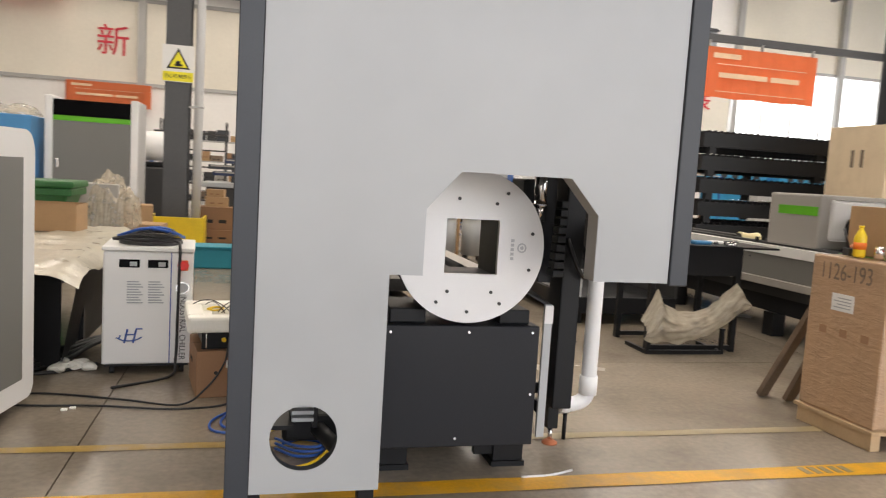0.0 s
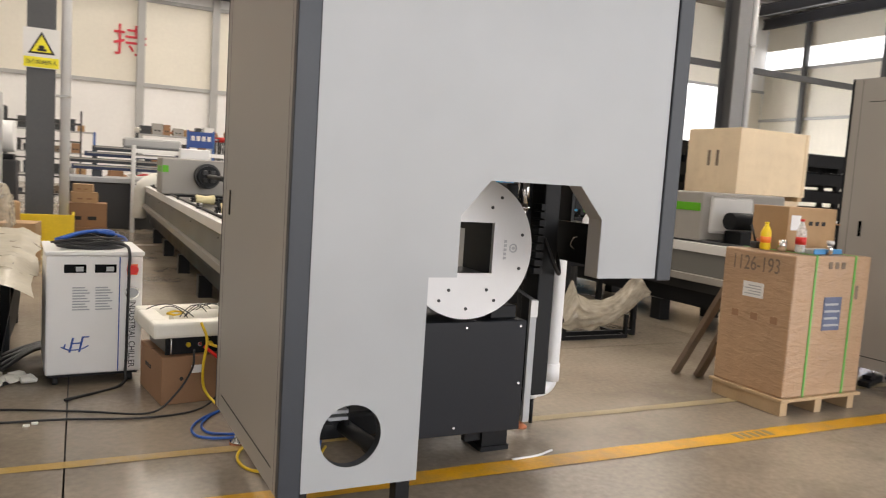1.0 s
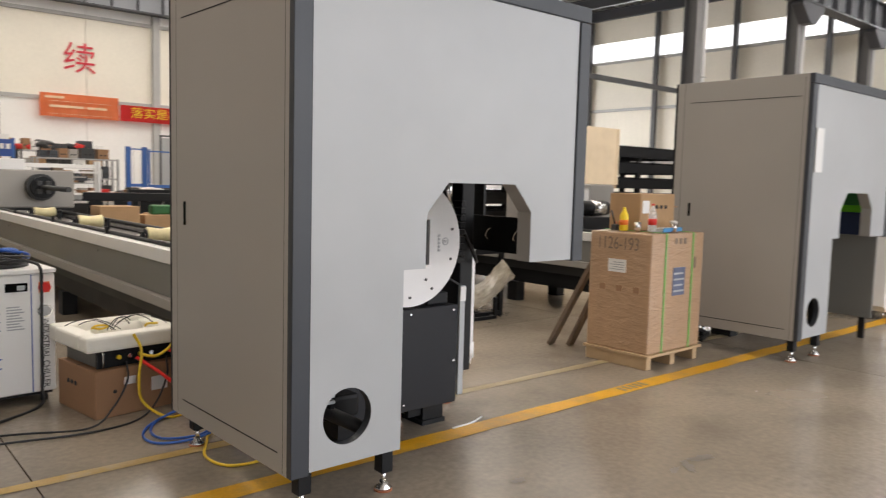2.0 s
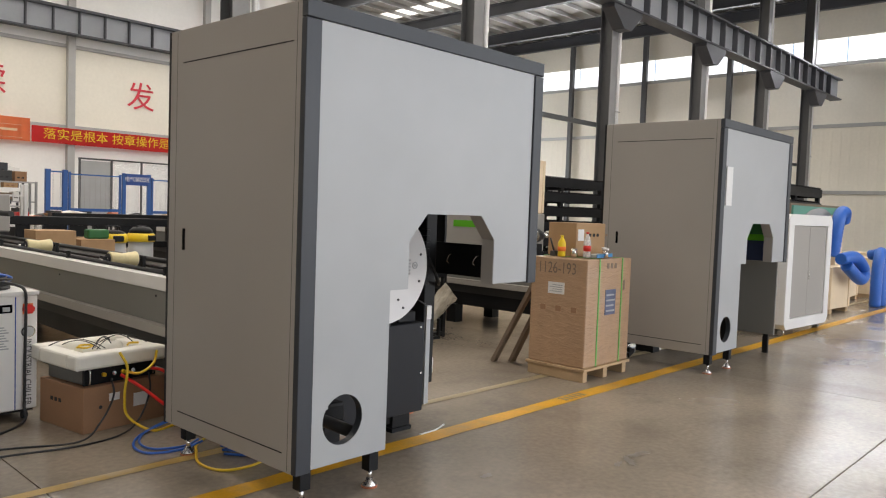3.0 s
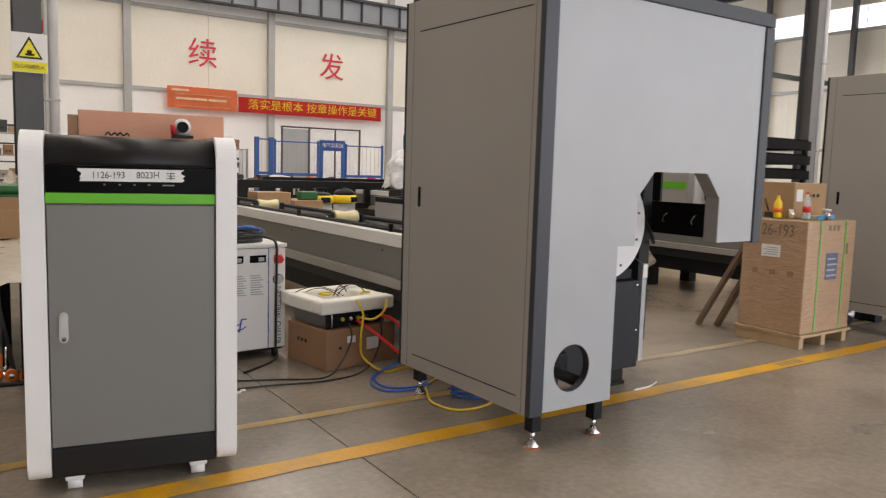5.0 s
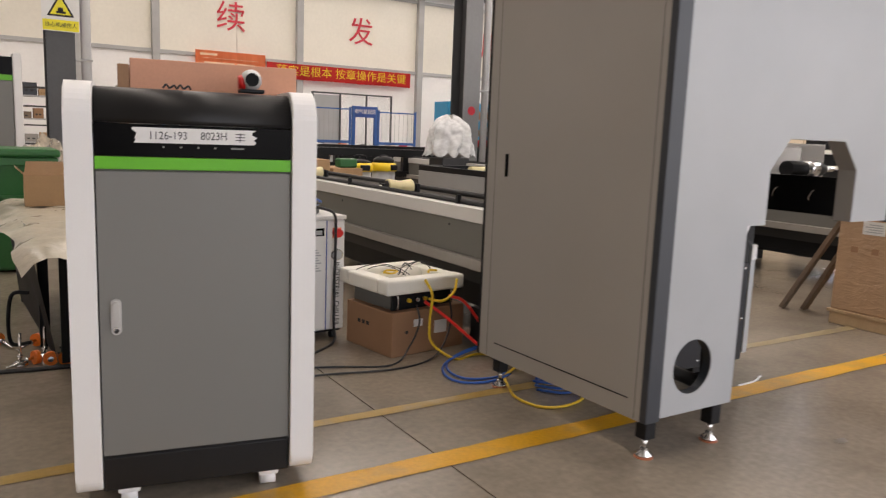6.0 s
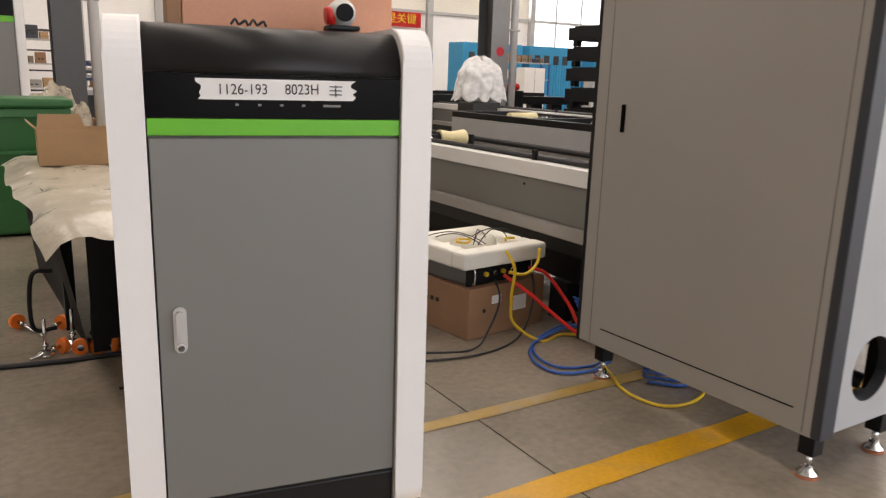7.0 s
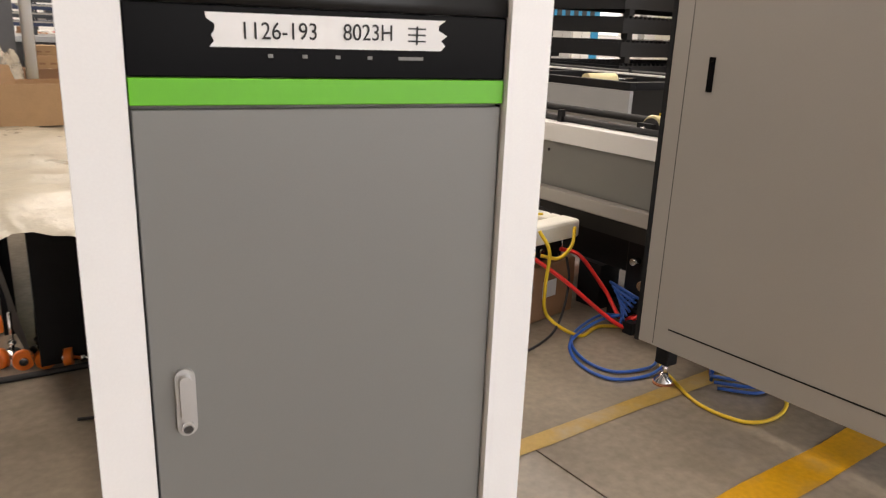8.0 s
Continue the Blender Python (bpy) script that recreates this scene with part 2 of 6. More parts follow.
def box(bm, x0, x1, y0, y1, z0, z1, bevel=0.0):
    vs = [bm.verts.new((x, y, z)) for z in (z0, z1) for x, y in ((x0, y0), (x1, y0), (x1, y1), (x0, y1))]
    fs = [bm.faces.new([vs[i] for i in f]) for f in ((3, 2, 1, 0), (4, 5, 6, 7), (0, 1, 5, 4), (1, 2, 6, 5), (2, 3, 7, 6), (3, 0, 4, 7))]
    if bevel:
        es = list({e for f in fs for e in f.edges})
        bmesh.ops.bevel(bm, geom=es, offset=bevel, segments=2, affect="EDGES", profile=0.5)


def rod(bm, a, b, r, seg=12, r2=None, cap=True):
    a, b = Vector(a), Vector(b)
    q = (b - a).to_track_quat("Z", "Y")
    r2 = r if r2 is None else r2
    rings = []
    for p, rr in ((a, r), (b, r2)):
        rings.append([bm.verts.new(p + q @ Vector((rr * math.cos(2 * math.pi * k / seg), rr * math.sin(2 * math.pi * k / seg), 0))) for k in range(seg)])
    for k in range(seg):
        f = bm.faces.new((rings[0][k], rings[0][(k + 1) % seg], rings[1][(k + 1) % seg], rings[1][k]))
        f.smooth = True
    if cap:
        bm.faces.new(rings[0][::-1])
        bm.faces.new(rings[1])


def spin(bm, centre, profile, seg=20):
    """A turned body about the upright axis through centre; profile: (radius, height) from the foot up."""
    c = Vector(centre)
    rings = [[bm.verts.new(c + Vector((max(r, 1e-4) * math.cos(2 * math.pi * k / seg), max(r, 1e-4) * math.sin(2 * math.pi * k / seg), z))) for k in range(seg)] for r, z in profile]
    for a, b in zip(rings, rings[1:]):
        for k in range(seg):
            bm.faces.new((a[k], a[(k + 1) % seg], b[(k + 1) % seg], b[k])).smooth = True
    bm.faces.new(rings[0][::-1])
    bm.faces.new(rings[-1])


def curve_points(ctrl, steps=8):
    """A smooth line through the control points."""
    ps = [Vector(p) for p in ctrl]
    ps = [ps[0] * 2 - ps[1]] + ps + [ps[-1] * 2 - ps[-2]]
    out = []
    for a, b, c, d in zip(ps, ps[1:], ps[2:], ps[3:]):
        for k in range(steps):
            t = k / steps
            out.append(0.5 * ((2 * b) + (c - a) * t + (2 * a - 5 * b + 4 * c - d) * t * t + (3 * b - a - 3 * c + d) * t ** 3))
    out.append(ps[-2])
    return out


def tube(bm, ctrl, r, seg=8, steps=8, ribs=0.0):
    pts = curve_points(ctrl, steps)
    rings = []
    for i, p in enumerate(pts):
        d = (pts[min(i + 1, len(pts) - 1)] - pts[max(i - 1, 0)]).normalized()
        u = d.cross(Vector((0.13, 0.21, 0.97)))
        u = u.normalized() if u.length > 1e-4 else Vector((1, 0, 0))
        v = d.cross(u)
        rr = r * (1 + (ribs if i % 2 else -ribs))
        rings.append([bm.verts.new(p + rr * (u * math.cos(2 * math.pi * k / seg) + v * math.sin(2 * math.pi * k / seg))) for k in range(seg)])
    for a, b in zip(rings, rings[1:]):
        for k in range(seg):
            bm.faces.new((a[k], a[(k + 1) % seg], b[(k + 1) % seg], b[k])).smooth = True
    bm.faces.new(rings[0][::-1])
    bm.faces.new(rings[-1])


def plate(bm, outline, y0, y1, holes=()):
    """An upright plate in the x-z plane between y0 and y1, with holes cut right through."""
    flat = bmesh.new()
    edges = []
    for loop in (outline, *holes):
        vs = [flat.verts.new((x, y0, z)) for x, z in loop]
        edges += [flat.edges.new((vs[k], vs[(k + 1) % len(vs)])) for k in range(len(vs))]
    bmesh.ops.triangle_fill(flat, use_beauty=True, use_dissolve=False, edges=edges)
    bmesh.ops.dissolve_limit(flat, angle_limit=0.01, verts=flat.verts, edges=flat.edges)
    ext = bmesh.ops.extrude_face_region(flat, geom=list(flat.faces))
    bmesh.ops.translate(flat, vec=(0, y1 - y0, 0), verts=[g for g in ext["geom"] if isinstance(g, bmesh.types.BMVert)])
    # keep the front face too
    bmesh.ops.recalc_face_normals(flat, faces=flat.faces)
    me = bpy.data.meshes.new("scratch")
    flat.to_mesh(me)
    flat.free()
    bm.from_mesh(me)
    bpy.data.meshes.remove(me)


def circle(cx, cz, r, n=40):
    return [(cx + r * math.cos(2 * math.pi * k / n), cz + r * math.sin(2 * math.pi * k / n)) for k in range(n)]


def part(name, bm, material, parent=None, label="", at=None):
    bmesh.ops.recalc_face_normals(bm, faces=bm.faces)
    me = bpy.data.meshes.new(name)
    bm.to_mesh(me)
    bm.free()
    me.materials.append(M[material] if isinstance(material, str) else material)
    ob = new(name, me)
    if parent:
        ob.parent = parent
    if at is not None:
        ob.matrix_basis = at
    if label:
        tagged(ob, label)
    return ob


def thing(name, label, category, x=0, y=0, z=0, rz=0, group="", kind=""):
    ob = new(name)
    ob.empty_display_size = 0.1
    ob.matrix_basis = pose(x, y, z, 0, 0, rz)
    return tagged(ob, label, category, group, kind)


def B(name, dims, material, parent=None, bevel=0.0, label=""):
    bm = bmesh.new()
    box(bm, *dims, bevel)
    return part(name, bm, material, parent, label)


def R(name, a, b, r, material, parent=None, seg=12, r2=None, label=""):
    bm = bmesh.new()
    rod(bm, a, b, r, seg, r2)
    return part(name, bm, material, parent, label)


def solo(name, bm, material, label, category, group="", kind="", at=None):
    return tagged(part(name, bm, material, None, "", at), label, category, group, kind)


def words(name, body, size, m, material, parent=None, depth=0.002, align="CENTER", squeeze=1.0, label=""):
    """Lettering as a mesh, lying in its own x-y plane at the pose m."""
    cu = bpy.data.curves.new("scratch", "FONT")
    cu.body, cu.size, cu.extrude, cu.align_x, cu.align_y = body, size, depth, align, "CENTER"
    tmp = new("scratch", cu)
    bpy.context.view_layer.update()
    me = bpy.data.meshes.new_from_object(tmp.evaluated_get(bpy.context.evaluated_depsgraph_get()))
    bpy.data.objects.remove(tmp)
    me.name = name
    me.materials.clear()
    me.materials.append(M[material])
    ob = new(name, me)
    ob.parent = parent
    ob.matrix_basis = m @ Matrix.Diagonal((squeeze, 1, 1, 1))
    if label:
        tagged(ob, label)
    return ob


FACE_SOUTH = pose(0, 0, 0, 90, 0, 0)

# ---- the hall ----
XW, XE, YS, YN, ZR = -22.0, 46.0, -11.0, 42.0, 15.0
FAR = 1.3125


def nx(x):
    """Bay positions along the far wall, from the aisle axis."""
    return -1.8 + (x + 1.8) * FAR


def nz(z):
    """Heights on the far wall, from eye level."""
    return 1.5 + (z - 1.5) * FAR


B("ground", (-60, 100, -60, 90, -0.3, -0.06), "joint")
tagged(bpy.data.objects["ground"], "dark earth below the concrete hall floor", "ground", "", "structure")
floor = tagged(new("floor"), "polished beige-grey concrete floor with saw-cut joints", "floor", "", "structure")
xs = [XW, -18.68, -12.68, -6.68, -0.685, 5.29, 11.29, 17.29, 23.29, 29.29, 35.29, 41.29, XE]
ys = [YS, -3.2, 1.295, 5.8, 10.3, 14.8, 19.3, 23.8, 28.3, 32.8, 37.3, YN]
for xa, xb in zip(xs, xs[1:]):
    for ya, yb in zip(ys, ys[1:]):
        B("slab", (xa + 0.004, xb - 0.004, ya + 0.004, yb - 0.004, -0.06, 0.0), "concrete", floor)


def stripe(name, x0, x1, y0, y1, z, material, label):
    bm = bmesh.new()
    n = int((x1 - x0) / 0.25)
    rng = random.Random(int(x0 * 7 + y0 * 13))
    top = [(x0 + (x1 - x0) * k / n, y1 + rng.uniform(-0.006, 0.006)) for k in range(n + 1)]
    low = [(x0 + (x1 - x0) * k / n, y0 + rng.uniform(-0.006, 0.006)) for k in range(n + 1)]
    a = [bm.verts.new((x, y, z)) for x, y in low]
    b = [bm.verts.new((x, y, z)) for x, y in top]
    for k in range(n):
        bm.faces.new((a[k], a[k + 1], b[k + 1], b[k]))
    ob = part(name, bm, material)
    return tagged(ob, label, "floor marking", "", "structure")


stripe("floor_marking", -12, 40, 3.378, 3.525, 0.004, "yellow_line", "bright yellow painted aisle line on the floor")
stripe("floor_marking", -12, 0.9, 4.055, 4.14, 0.004, "worn_line", "faded yellow painted line worn into the floor")
stripe("floor_marking", 0.9, 40, 4.055, 4.14, 0.004, "faint_line", "nearly worn-off yellow painted line on the floor")
bm = bmesh.new()
for k in range(5):
    box(bm, 3.1 + 0.065 * k, 3.14 + 0.065 * k, 3.41, 3.5, 0.0055, 0.0065)
solo("stencil_bars", bm, "faint_line", "faded brown stencilled bars on the yellow aisle line", "floor marking", "", "structure")
rng = random.Random(5)
SCUFF = mat("floor_scuff", (0.19, 0.165, 0.135), 0.45, 0, 0.25, 9.0, 60)
for cx, cy, sx, sy, turn_ in ((2.3, 2.32, 0.1, 0.035, -0.2), (1.25, 2.72, 0.05, 0.025, 0.2), (2.14, 2.3, 0.1, 0.03, 0.9), (2.03, 2.31, 0.06, 0.02, 0.3)):
    bm = bmesh.new()
    ring = []
    for k in range(22):
        a = 2 * math.pi * k / 22
        r = 1 + rng.uniform(-0.35, 0.25)
        px, py = sx * r * math.cos(a), sy * r * math.sin(a)
        ring.append(bm.verts.new((cx + px * math.cos(turn_) - py * math.sin(turn_), cy + px * math.sin(turn_) + py * math.cos(turn_), 0.0035)))
    bm.faces.new(ring)
    solo("floor_stain", bm, SCUFF, "grey rubbed stain on the concrete floor", "stain", "", "structure")

# north wall: white sheeting below, cream panels above, one bay of glazing to the east
north = tagged(new("wall_north"), "pale sandwich-panel hall wall with grey girts and columns", "wall", "", "structure")
bays = [XW] + [nx(x) for x in (-10.75, -4.8, 1.15, 7.1, 9.7, 15.65, 21.5, 31.4)] + [XE]
for k, (xa, xb) in enumerate(zip(bays, bays[1:])):
    if abs(xa - nx(21.5)) < 0.01:
        B("panel", (xa, xb, YN, YN + 0.15, 0.0, 1.4), "white_wall", north)
        B("panel", (xa, xb, YN, YN + 0.15, nz(7.6), ZR), "cream_wall", north)
    else:
        B("panel", (xa, xb - 0.02, YN, YN + 0.15, 0.0, nz(4.32)), "white_wall", north)
        B("panel", (xa, xb - 0.02, YN, YN + 0.15, nz(4.34), nz(7.6)), "cream_wall", north)
        B("panel", (xa, xb - 0.02, YN, YN + 0.15, nz(7.62), ZR), "white_wall", north)
for xa in [nx(x) for x in (-15.0, -10.75, -4.8, 1.15, 3.9, 9.75, 15.65, 21.5, 27.3, 33.2)]:
    B("wall_column", (xa - 0.18, xa + 0.18, YN - 0.32, YN - 0.004, 0, ZR - 0.3), "hall_steel_light", north)
for z in (nz(4.33), nz(7.55)):
    B("girt", (XW, XE, YN - 0.12, YN - 0.003, z - 0.09, z + 0.09), "hall_steel_light", north)
win_n = tagged(new("window_1"), "tall band of bright frosted glazing in the hall wall", "window", "", "structure")
for xa in [nx(21.5) + 2.165 * k for k in range(6)]:
    B("pane", (xa + 0.05, xa + 2.1, YN + 0.02, YN + 0.05, 1.45, nz(7.55)), "window_glow", win_n)
    B("mullion", (xa - 0.05, xa + 0.05, YN - 0.02, YN + 0.1, 1.4, nz(7.6)), "hall_steel_light", win_n)

# east wall with a strip window high up
east = tagged(new("wall_east"), "cream ribbed sheet-metal end wall of the hall", "wall", "", "structure")
B("panel", (XE, XE + 0.15, YS, YN, 0, 10.95), "cream_wall", east)
B("panel", (XE, XE + 0.15, YS, YN, 12.45, ZR + 0.4), "cream_wall", east)
bm = bmesh.new()
for k in range(int((YN - YS) / 0.5)):
    y = YS + 0.5 * k
    box(bm, XE - 0.014, XE - 0.002, y, y + 0.16, 0, 7.2)
tagged(part("rib", bm, "cream_wall", east), kind="stuff")
for z in (7.3, 3.4, 10.9):
    B("girt", (XE - 0.2, XE - 0.04, YS, YN, z - 0.1, z + 0.1), "hall_steel_light", east)
for y in (-5.0, 2.2, 8.2, 20.2, 26.2, 32.2, 38.2):
    B("wall_column", (XE - 0.5, XE - 0.21, y - 0.15, y + 0.15, 0, ZR - 0.2), "hall_steel", east)
win_e = tagged(new("window_2"), "long bright strip window under the hall roof", "window", "", "structure")
for k in range(18):
    y = YS + 0.1 + 3.05 * k
    B("pane", (XE + 0.04, XE + 0.07, y, min(y + 2.97, YN - 0.02), 10.97, 12.43), "window_glow", win_e)
B("pane", (XE - 0.06, XE - 0.045, 0.0, 2.0, 3.6, 5.0), "window_glow", win_e)

# plain west and south walls; the south one has an assumed, unseen gate, added for the daylight
west = tagged(new("wall_west"), "plain white side wall of the hall", "wall", "", "structure")
B("panel", (XW - 0.15, XW, YS, YN, 0, ZR), "white_wall", west)
south = tagged(new("wall_south"), "white hall wall, out of view, with an assumed wide opening for light", "wall", "", "structure")
B("panel", (XW, -4.5, YS - 0.15, YS, 0, ZR), "white_wall", south)
B("panel", (28.0, XE, YS - 0.15, YS, 0, ZR), "white_wall", south)
B("panel", (-4.5, 28.0, YS - 0.15, YS, 8.1, ZR), "white_wall", south)

# roof: sheets between skylight strips
bm = bmesh.new()
lights_x = [-14.8, -7.0, 2.7, 10.5, 18.3, 26.1, 33.9]
edges_x = [XW]
for x in lights_x:
    edges_x += [x - 0.8, x + 0.8]
edges_x.append(XE)
for a, b in zip(edges_x[::2], edges_x[1::2]):
    box(bm, a, b, YS, YN, ZR, ZR + 0.12)
tagged(part("ceiling", bm, "roof"), "brown-grey corrugated roof sheeting", "ceiling", "", "structure")
sk = tagged(new("skylight"), "translucent skylight strips in the hall roof", "skylight", "", "structure")
for x in lights_x:
    B("sheet", (x - 0.8, x + 0.8, YS, YN, ZR + 0.03, ZR + 0.06), "skylight_glow", sk)
frame_roof = tagged(new("roof_frame"), "dark grey steel rafters and purlins under the roof", "roof frame", "", "structure")
COLS = [-16.6, -8.9, -1.22, 6.42, 13.9, 21.15, 28.3, 35.3, 41.8]
for x in COLS + [XE - 0.6]:
    bm = bmesh.new()
    box(bm, x - 0.16, x + 0.16, YS, YN, ZR - 0.98, ZR - 0.9)
    box(bm, x - 0.16, x + 0.16, YS, YN, ZR - 0.3, ZR - 0.22)
    box(bm, x - 0.03, x + 0.03, YS, YN, ZR - 0.9, ZR - 0.3)
    part("rafter", bm, "crane_steel", frame_roof)
for k in range(34):
    y = YS + 0.8 + 1.52 * k
    B("purlin", (XW, XE, y - 0.05, y + 0.05, ZR - 0.22, ZR - 0.003), "hall_steel_light", frame_roof)


def crane_girder(y, z0, z1, x0, x1, label):
    g = thing("crane_girder", label, "crane girder", 0, 0, 0, 0, "crane girders", "structure")
    B("bottom_flange", (x0, x1, y - 0.3, y + 0.3, z0, z0 + 0.07), "crane_steel", g)
    B("top_flange", (x0, x1, y - 0.3, y + 0.3, z1 - 0.07, z1), "crane_steel", g)
    B("web", (x0, x1, y - 0.04, y + 0.04, z0 + 0.07, z1 - 0.07), "girder_web", g)
    B("rail", (x0, x1, y - 0.06, y + 0.06, z1, z1 + 0.12), "crane_steel", g)
    n = int((x1 - x0) / 1.3)
    bm = bmesh.new()
    box(bm, -0.03, 0.03, -0.27, 0.27, z0 + 0.07, z1 - 0.07)
    first = part("stiffener", bm, "crane_steel", g, "", pose(x0 + 0.4, y, 0))
    for k in range(1, n):
        o = new("stiffener", first.data)
        o.parent, o.matrix_basis = g, pose(x0 + 0.4 + 1.3 * k, y, 0)
    return g


crane_girder(13.75, 8.7, 9.9, 17.0, XE - 0.6, "dark steel crane runway girder on brackets")
crane_girder(YN - 0.75, nz(7.9), nz(8.9), XW, nx(20.0), "grey steel crane runway girder along the hall wall")


def hall_column(x, y, tall):
    c = thing("column", "dark grey steel column of the hall frame, some front flanges coloured as lit", "column", x, y, 0, 0, "hall columns", "structure")
    bm = bmesh.new()
    box(bm, -0.012, 0.012, -0.222, 0.222, 0.031, tall)
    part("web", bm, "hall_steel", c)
    # for x > 0 the flange's paler colour stands in for light on it
    B("front_flange", (-0.2, 0.2, -0.25, -0.223, 0.031, tall), "column_face_lit" if x > 0 else "hall_steel", c)
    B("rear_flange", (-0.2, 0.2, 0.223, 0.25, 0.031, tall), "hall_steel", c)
    B("base_plate", (-0.3, 0.3, -0.32, 0.3, 0, 0.03), "hall_steel", c)
    R("pipe", (0.36, -0.2, 0.0), (0.36, -0.2, tall), 0.075, "pvc", c, 14, None, "white plastic downpipe")
    for zz in (2.4, 5.2, 8.0):
        B("pipe_clip", (0.201, 0.44, -0.29, -0.12, zz, zz + 0.03), "hall_steel_light", c)
    return c


for x in COLS:
    col = hall_column(x, 14.2, ZR - 1.0)
    if x > 17:
        bm = bmesh.new()
        plate(bm, [(-0.95, 8.69), (0.95, 8.69), (0.95, 8.55), (0.24, 7.95), (-0.24, 7.95), (-0.95, 8.55)], -0.72, -0.255)
        part("bracket", bm, "crane_steel", col)
tagged(B("tie_beam", (6.81, 41.6, 14.46, 14.56, 4.67, 4.82), "hall_steel"), "dark grey tie beam running between the hall columns", "beam", "", "structure")
# yellow guard round the signed column, and the warning sign on it
guard = thing("column_guard", "bright yellow steel guard round the foot of a column", "column guard", -1.2, 13.9, 0)
B("front_plate", (-0.42, 0.5, -0.32, -0.28, 0.0, 0.52), "yellow_plastic", guard, 0.008)
B("side_plate", (-0.42, -0.38, -0.28, 0.5, 0.0, 0.52), "yellow_plastic", guard, 0.008)
B("side_plate", (0.46, 0.5, -0.28, 0.5, 0.0, 0.52), "yellow_plastic", guard, 0.008)
ws = thing("warning_sign", "white and yellow warning sign with black lettering on a column", "sign", -1.21, 13.93, 2.82)
B("board", (-0.26, 0.26, -0.012, 0.0, 0.0, 0.62), "paper", ws)
B("band", (-0.25, 0.25, -0.017, -0.013, 0.01, 0.17), "sign_yellow", ws)
bm = bmesh.new()
plate(bm, [(-0.16, 0.24), (0.16, 0.24), (0.0, 0.53)], -0.017, -0.013)
part("triangle", bm, "sign_yellow", ws)
bm = bmesh.new()
plate(bm, [(-0.19, 0.22), (0.19, 0.22), (0.0, 0.57)], -0.018, -0.014, [[(-0.145, 0.248), (0.145, 0.248), (0.0, 0.515)]])
part("triangle_border", bm, "ink", ws)
bm = bmesh.new()
spin(bm, (0, -0.019, 0.3), [(0.03, 0), (0.04, 0.02), (0.03, 0.05)], 10)
box(bm, -0.06, 0.07, -0.019, -0.017, 0.265, 0.3)
part("pictogram", bm, "ink", ws)
words("lettering", "当心机械伤人", 0.075, pose(0, -0.02, 0.09, 90), "ink", ws)

# wall lettering and banners
for ch, x in (("创", -11.0), ("新", -5.85), ("持", 0.76), ("续", 6.85), ("发", 12.67), ("展", 19.74)):
    tagged(words("wall_character", ch, 1.25 * FAR, pose(nx(x), YN - 0.06, nz(5.85), 90), "red_paint", None, 0.01), "red character painted on the cream hall wall", "wall lettering", "wall lettering", "structure")


def banner(name, x0, x1, y, z0, z1, material, label):
    b = thing(name, label, "banner", 0, y, 0, 0, "banners")
    bm = bmesh.new()
    n = 24
    lo, hi = [], []
    for k in range(n + 1):
        x = x0 + (x1 - x0) * k / n
        w = 0.012 * math.sin(k * 1.9)
        lo.append(bm.verts.new((x, w, z0 + 0.01 * math.sin(k * 0.7))))
        hi.append(bm.verts.new((x, w * 0.4, z1)))
    for k in range(n):
        bm.faces.new((lo[k], lo[k + 1], hi[k + 1], hi[k]))
    bmesh.ops.solidify(bm, geom=bm.faces, thickness=0.01)
    part("cloth", bm, material, b)
    for xa in (x0 + 0.1, (x0 + x1) / 2, x1 - 0.1):
        B("hanger", (xa - 0.015, xa + 0.015, 0.012, min(YN - y, 1.2) if y > 20 else 0.075, z1 - 0.06, z1 - 0.03 if y > 20 else z1 + 0.14), "hall_steel_light", b)
    return b


br = banner("red_banner", nx(8.25), nx(15.1), YN - 0.42, nz(3.62), nz(4.26), "banner_red", "long red cloth banner with yellow characters on the wall")
words("lettering", "落实是根本 按章操作是关键", 0.46 * FAR, pose(nx(11.75), -0.05, nz(3.95), 90), "gold", br, 0.002, "CENTER", 1.1)


def orange_banner(x0, x1, z0, z1, y=YN - 0.4):
    b = banner("orange_banner", x0, x1, y, z0, z1, "banner_orange", "orange cloth banner with unreadable pale lettering on the wall")
    w, h = x1 - x0, z1 - z0
    for fx0, fx1, fz0, fz1 in ((0.06, 0.3, 0.78, 0.88), (0.12, 0.55, 0.4, 0.5), (0.58, 0.84, 0.4, 0.5), (0.1, 0.9, 0.66, 0.675), (0.1, 0.9, 0.12, 0.135)):
        B("print_bar", (x0 + w * fx0, x0 + w * fx1, -0.03, -0.022, z0 + h * fz0, z0 + h * fz1), "banner_text", b)
    return b


orange_banner(nx(5.35), nx(8.2), nz(3.62), nz(4.5))
orange_banner(nx(-7.45), nx(-4.4), nz(3.4), nz(4.3))
orange_banner(9.2, 11.95, 3.5, 4.55, 14.4)
orange_banner(nx(-13.0), nx(-7.5), nz(7.1), nz(9.0), YN - 1.12)

# ---- tube-cutting machine enclosures ----


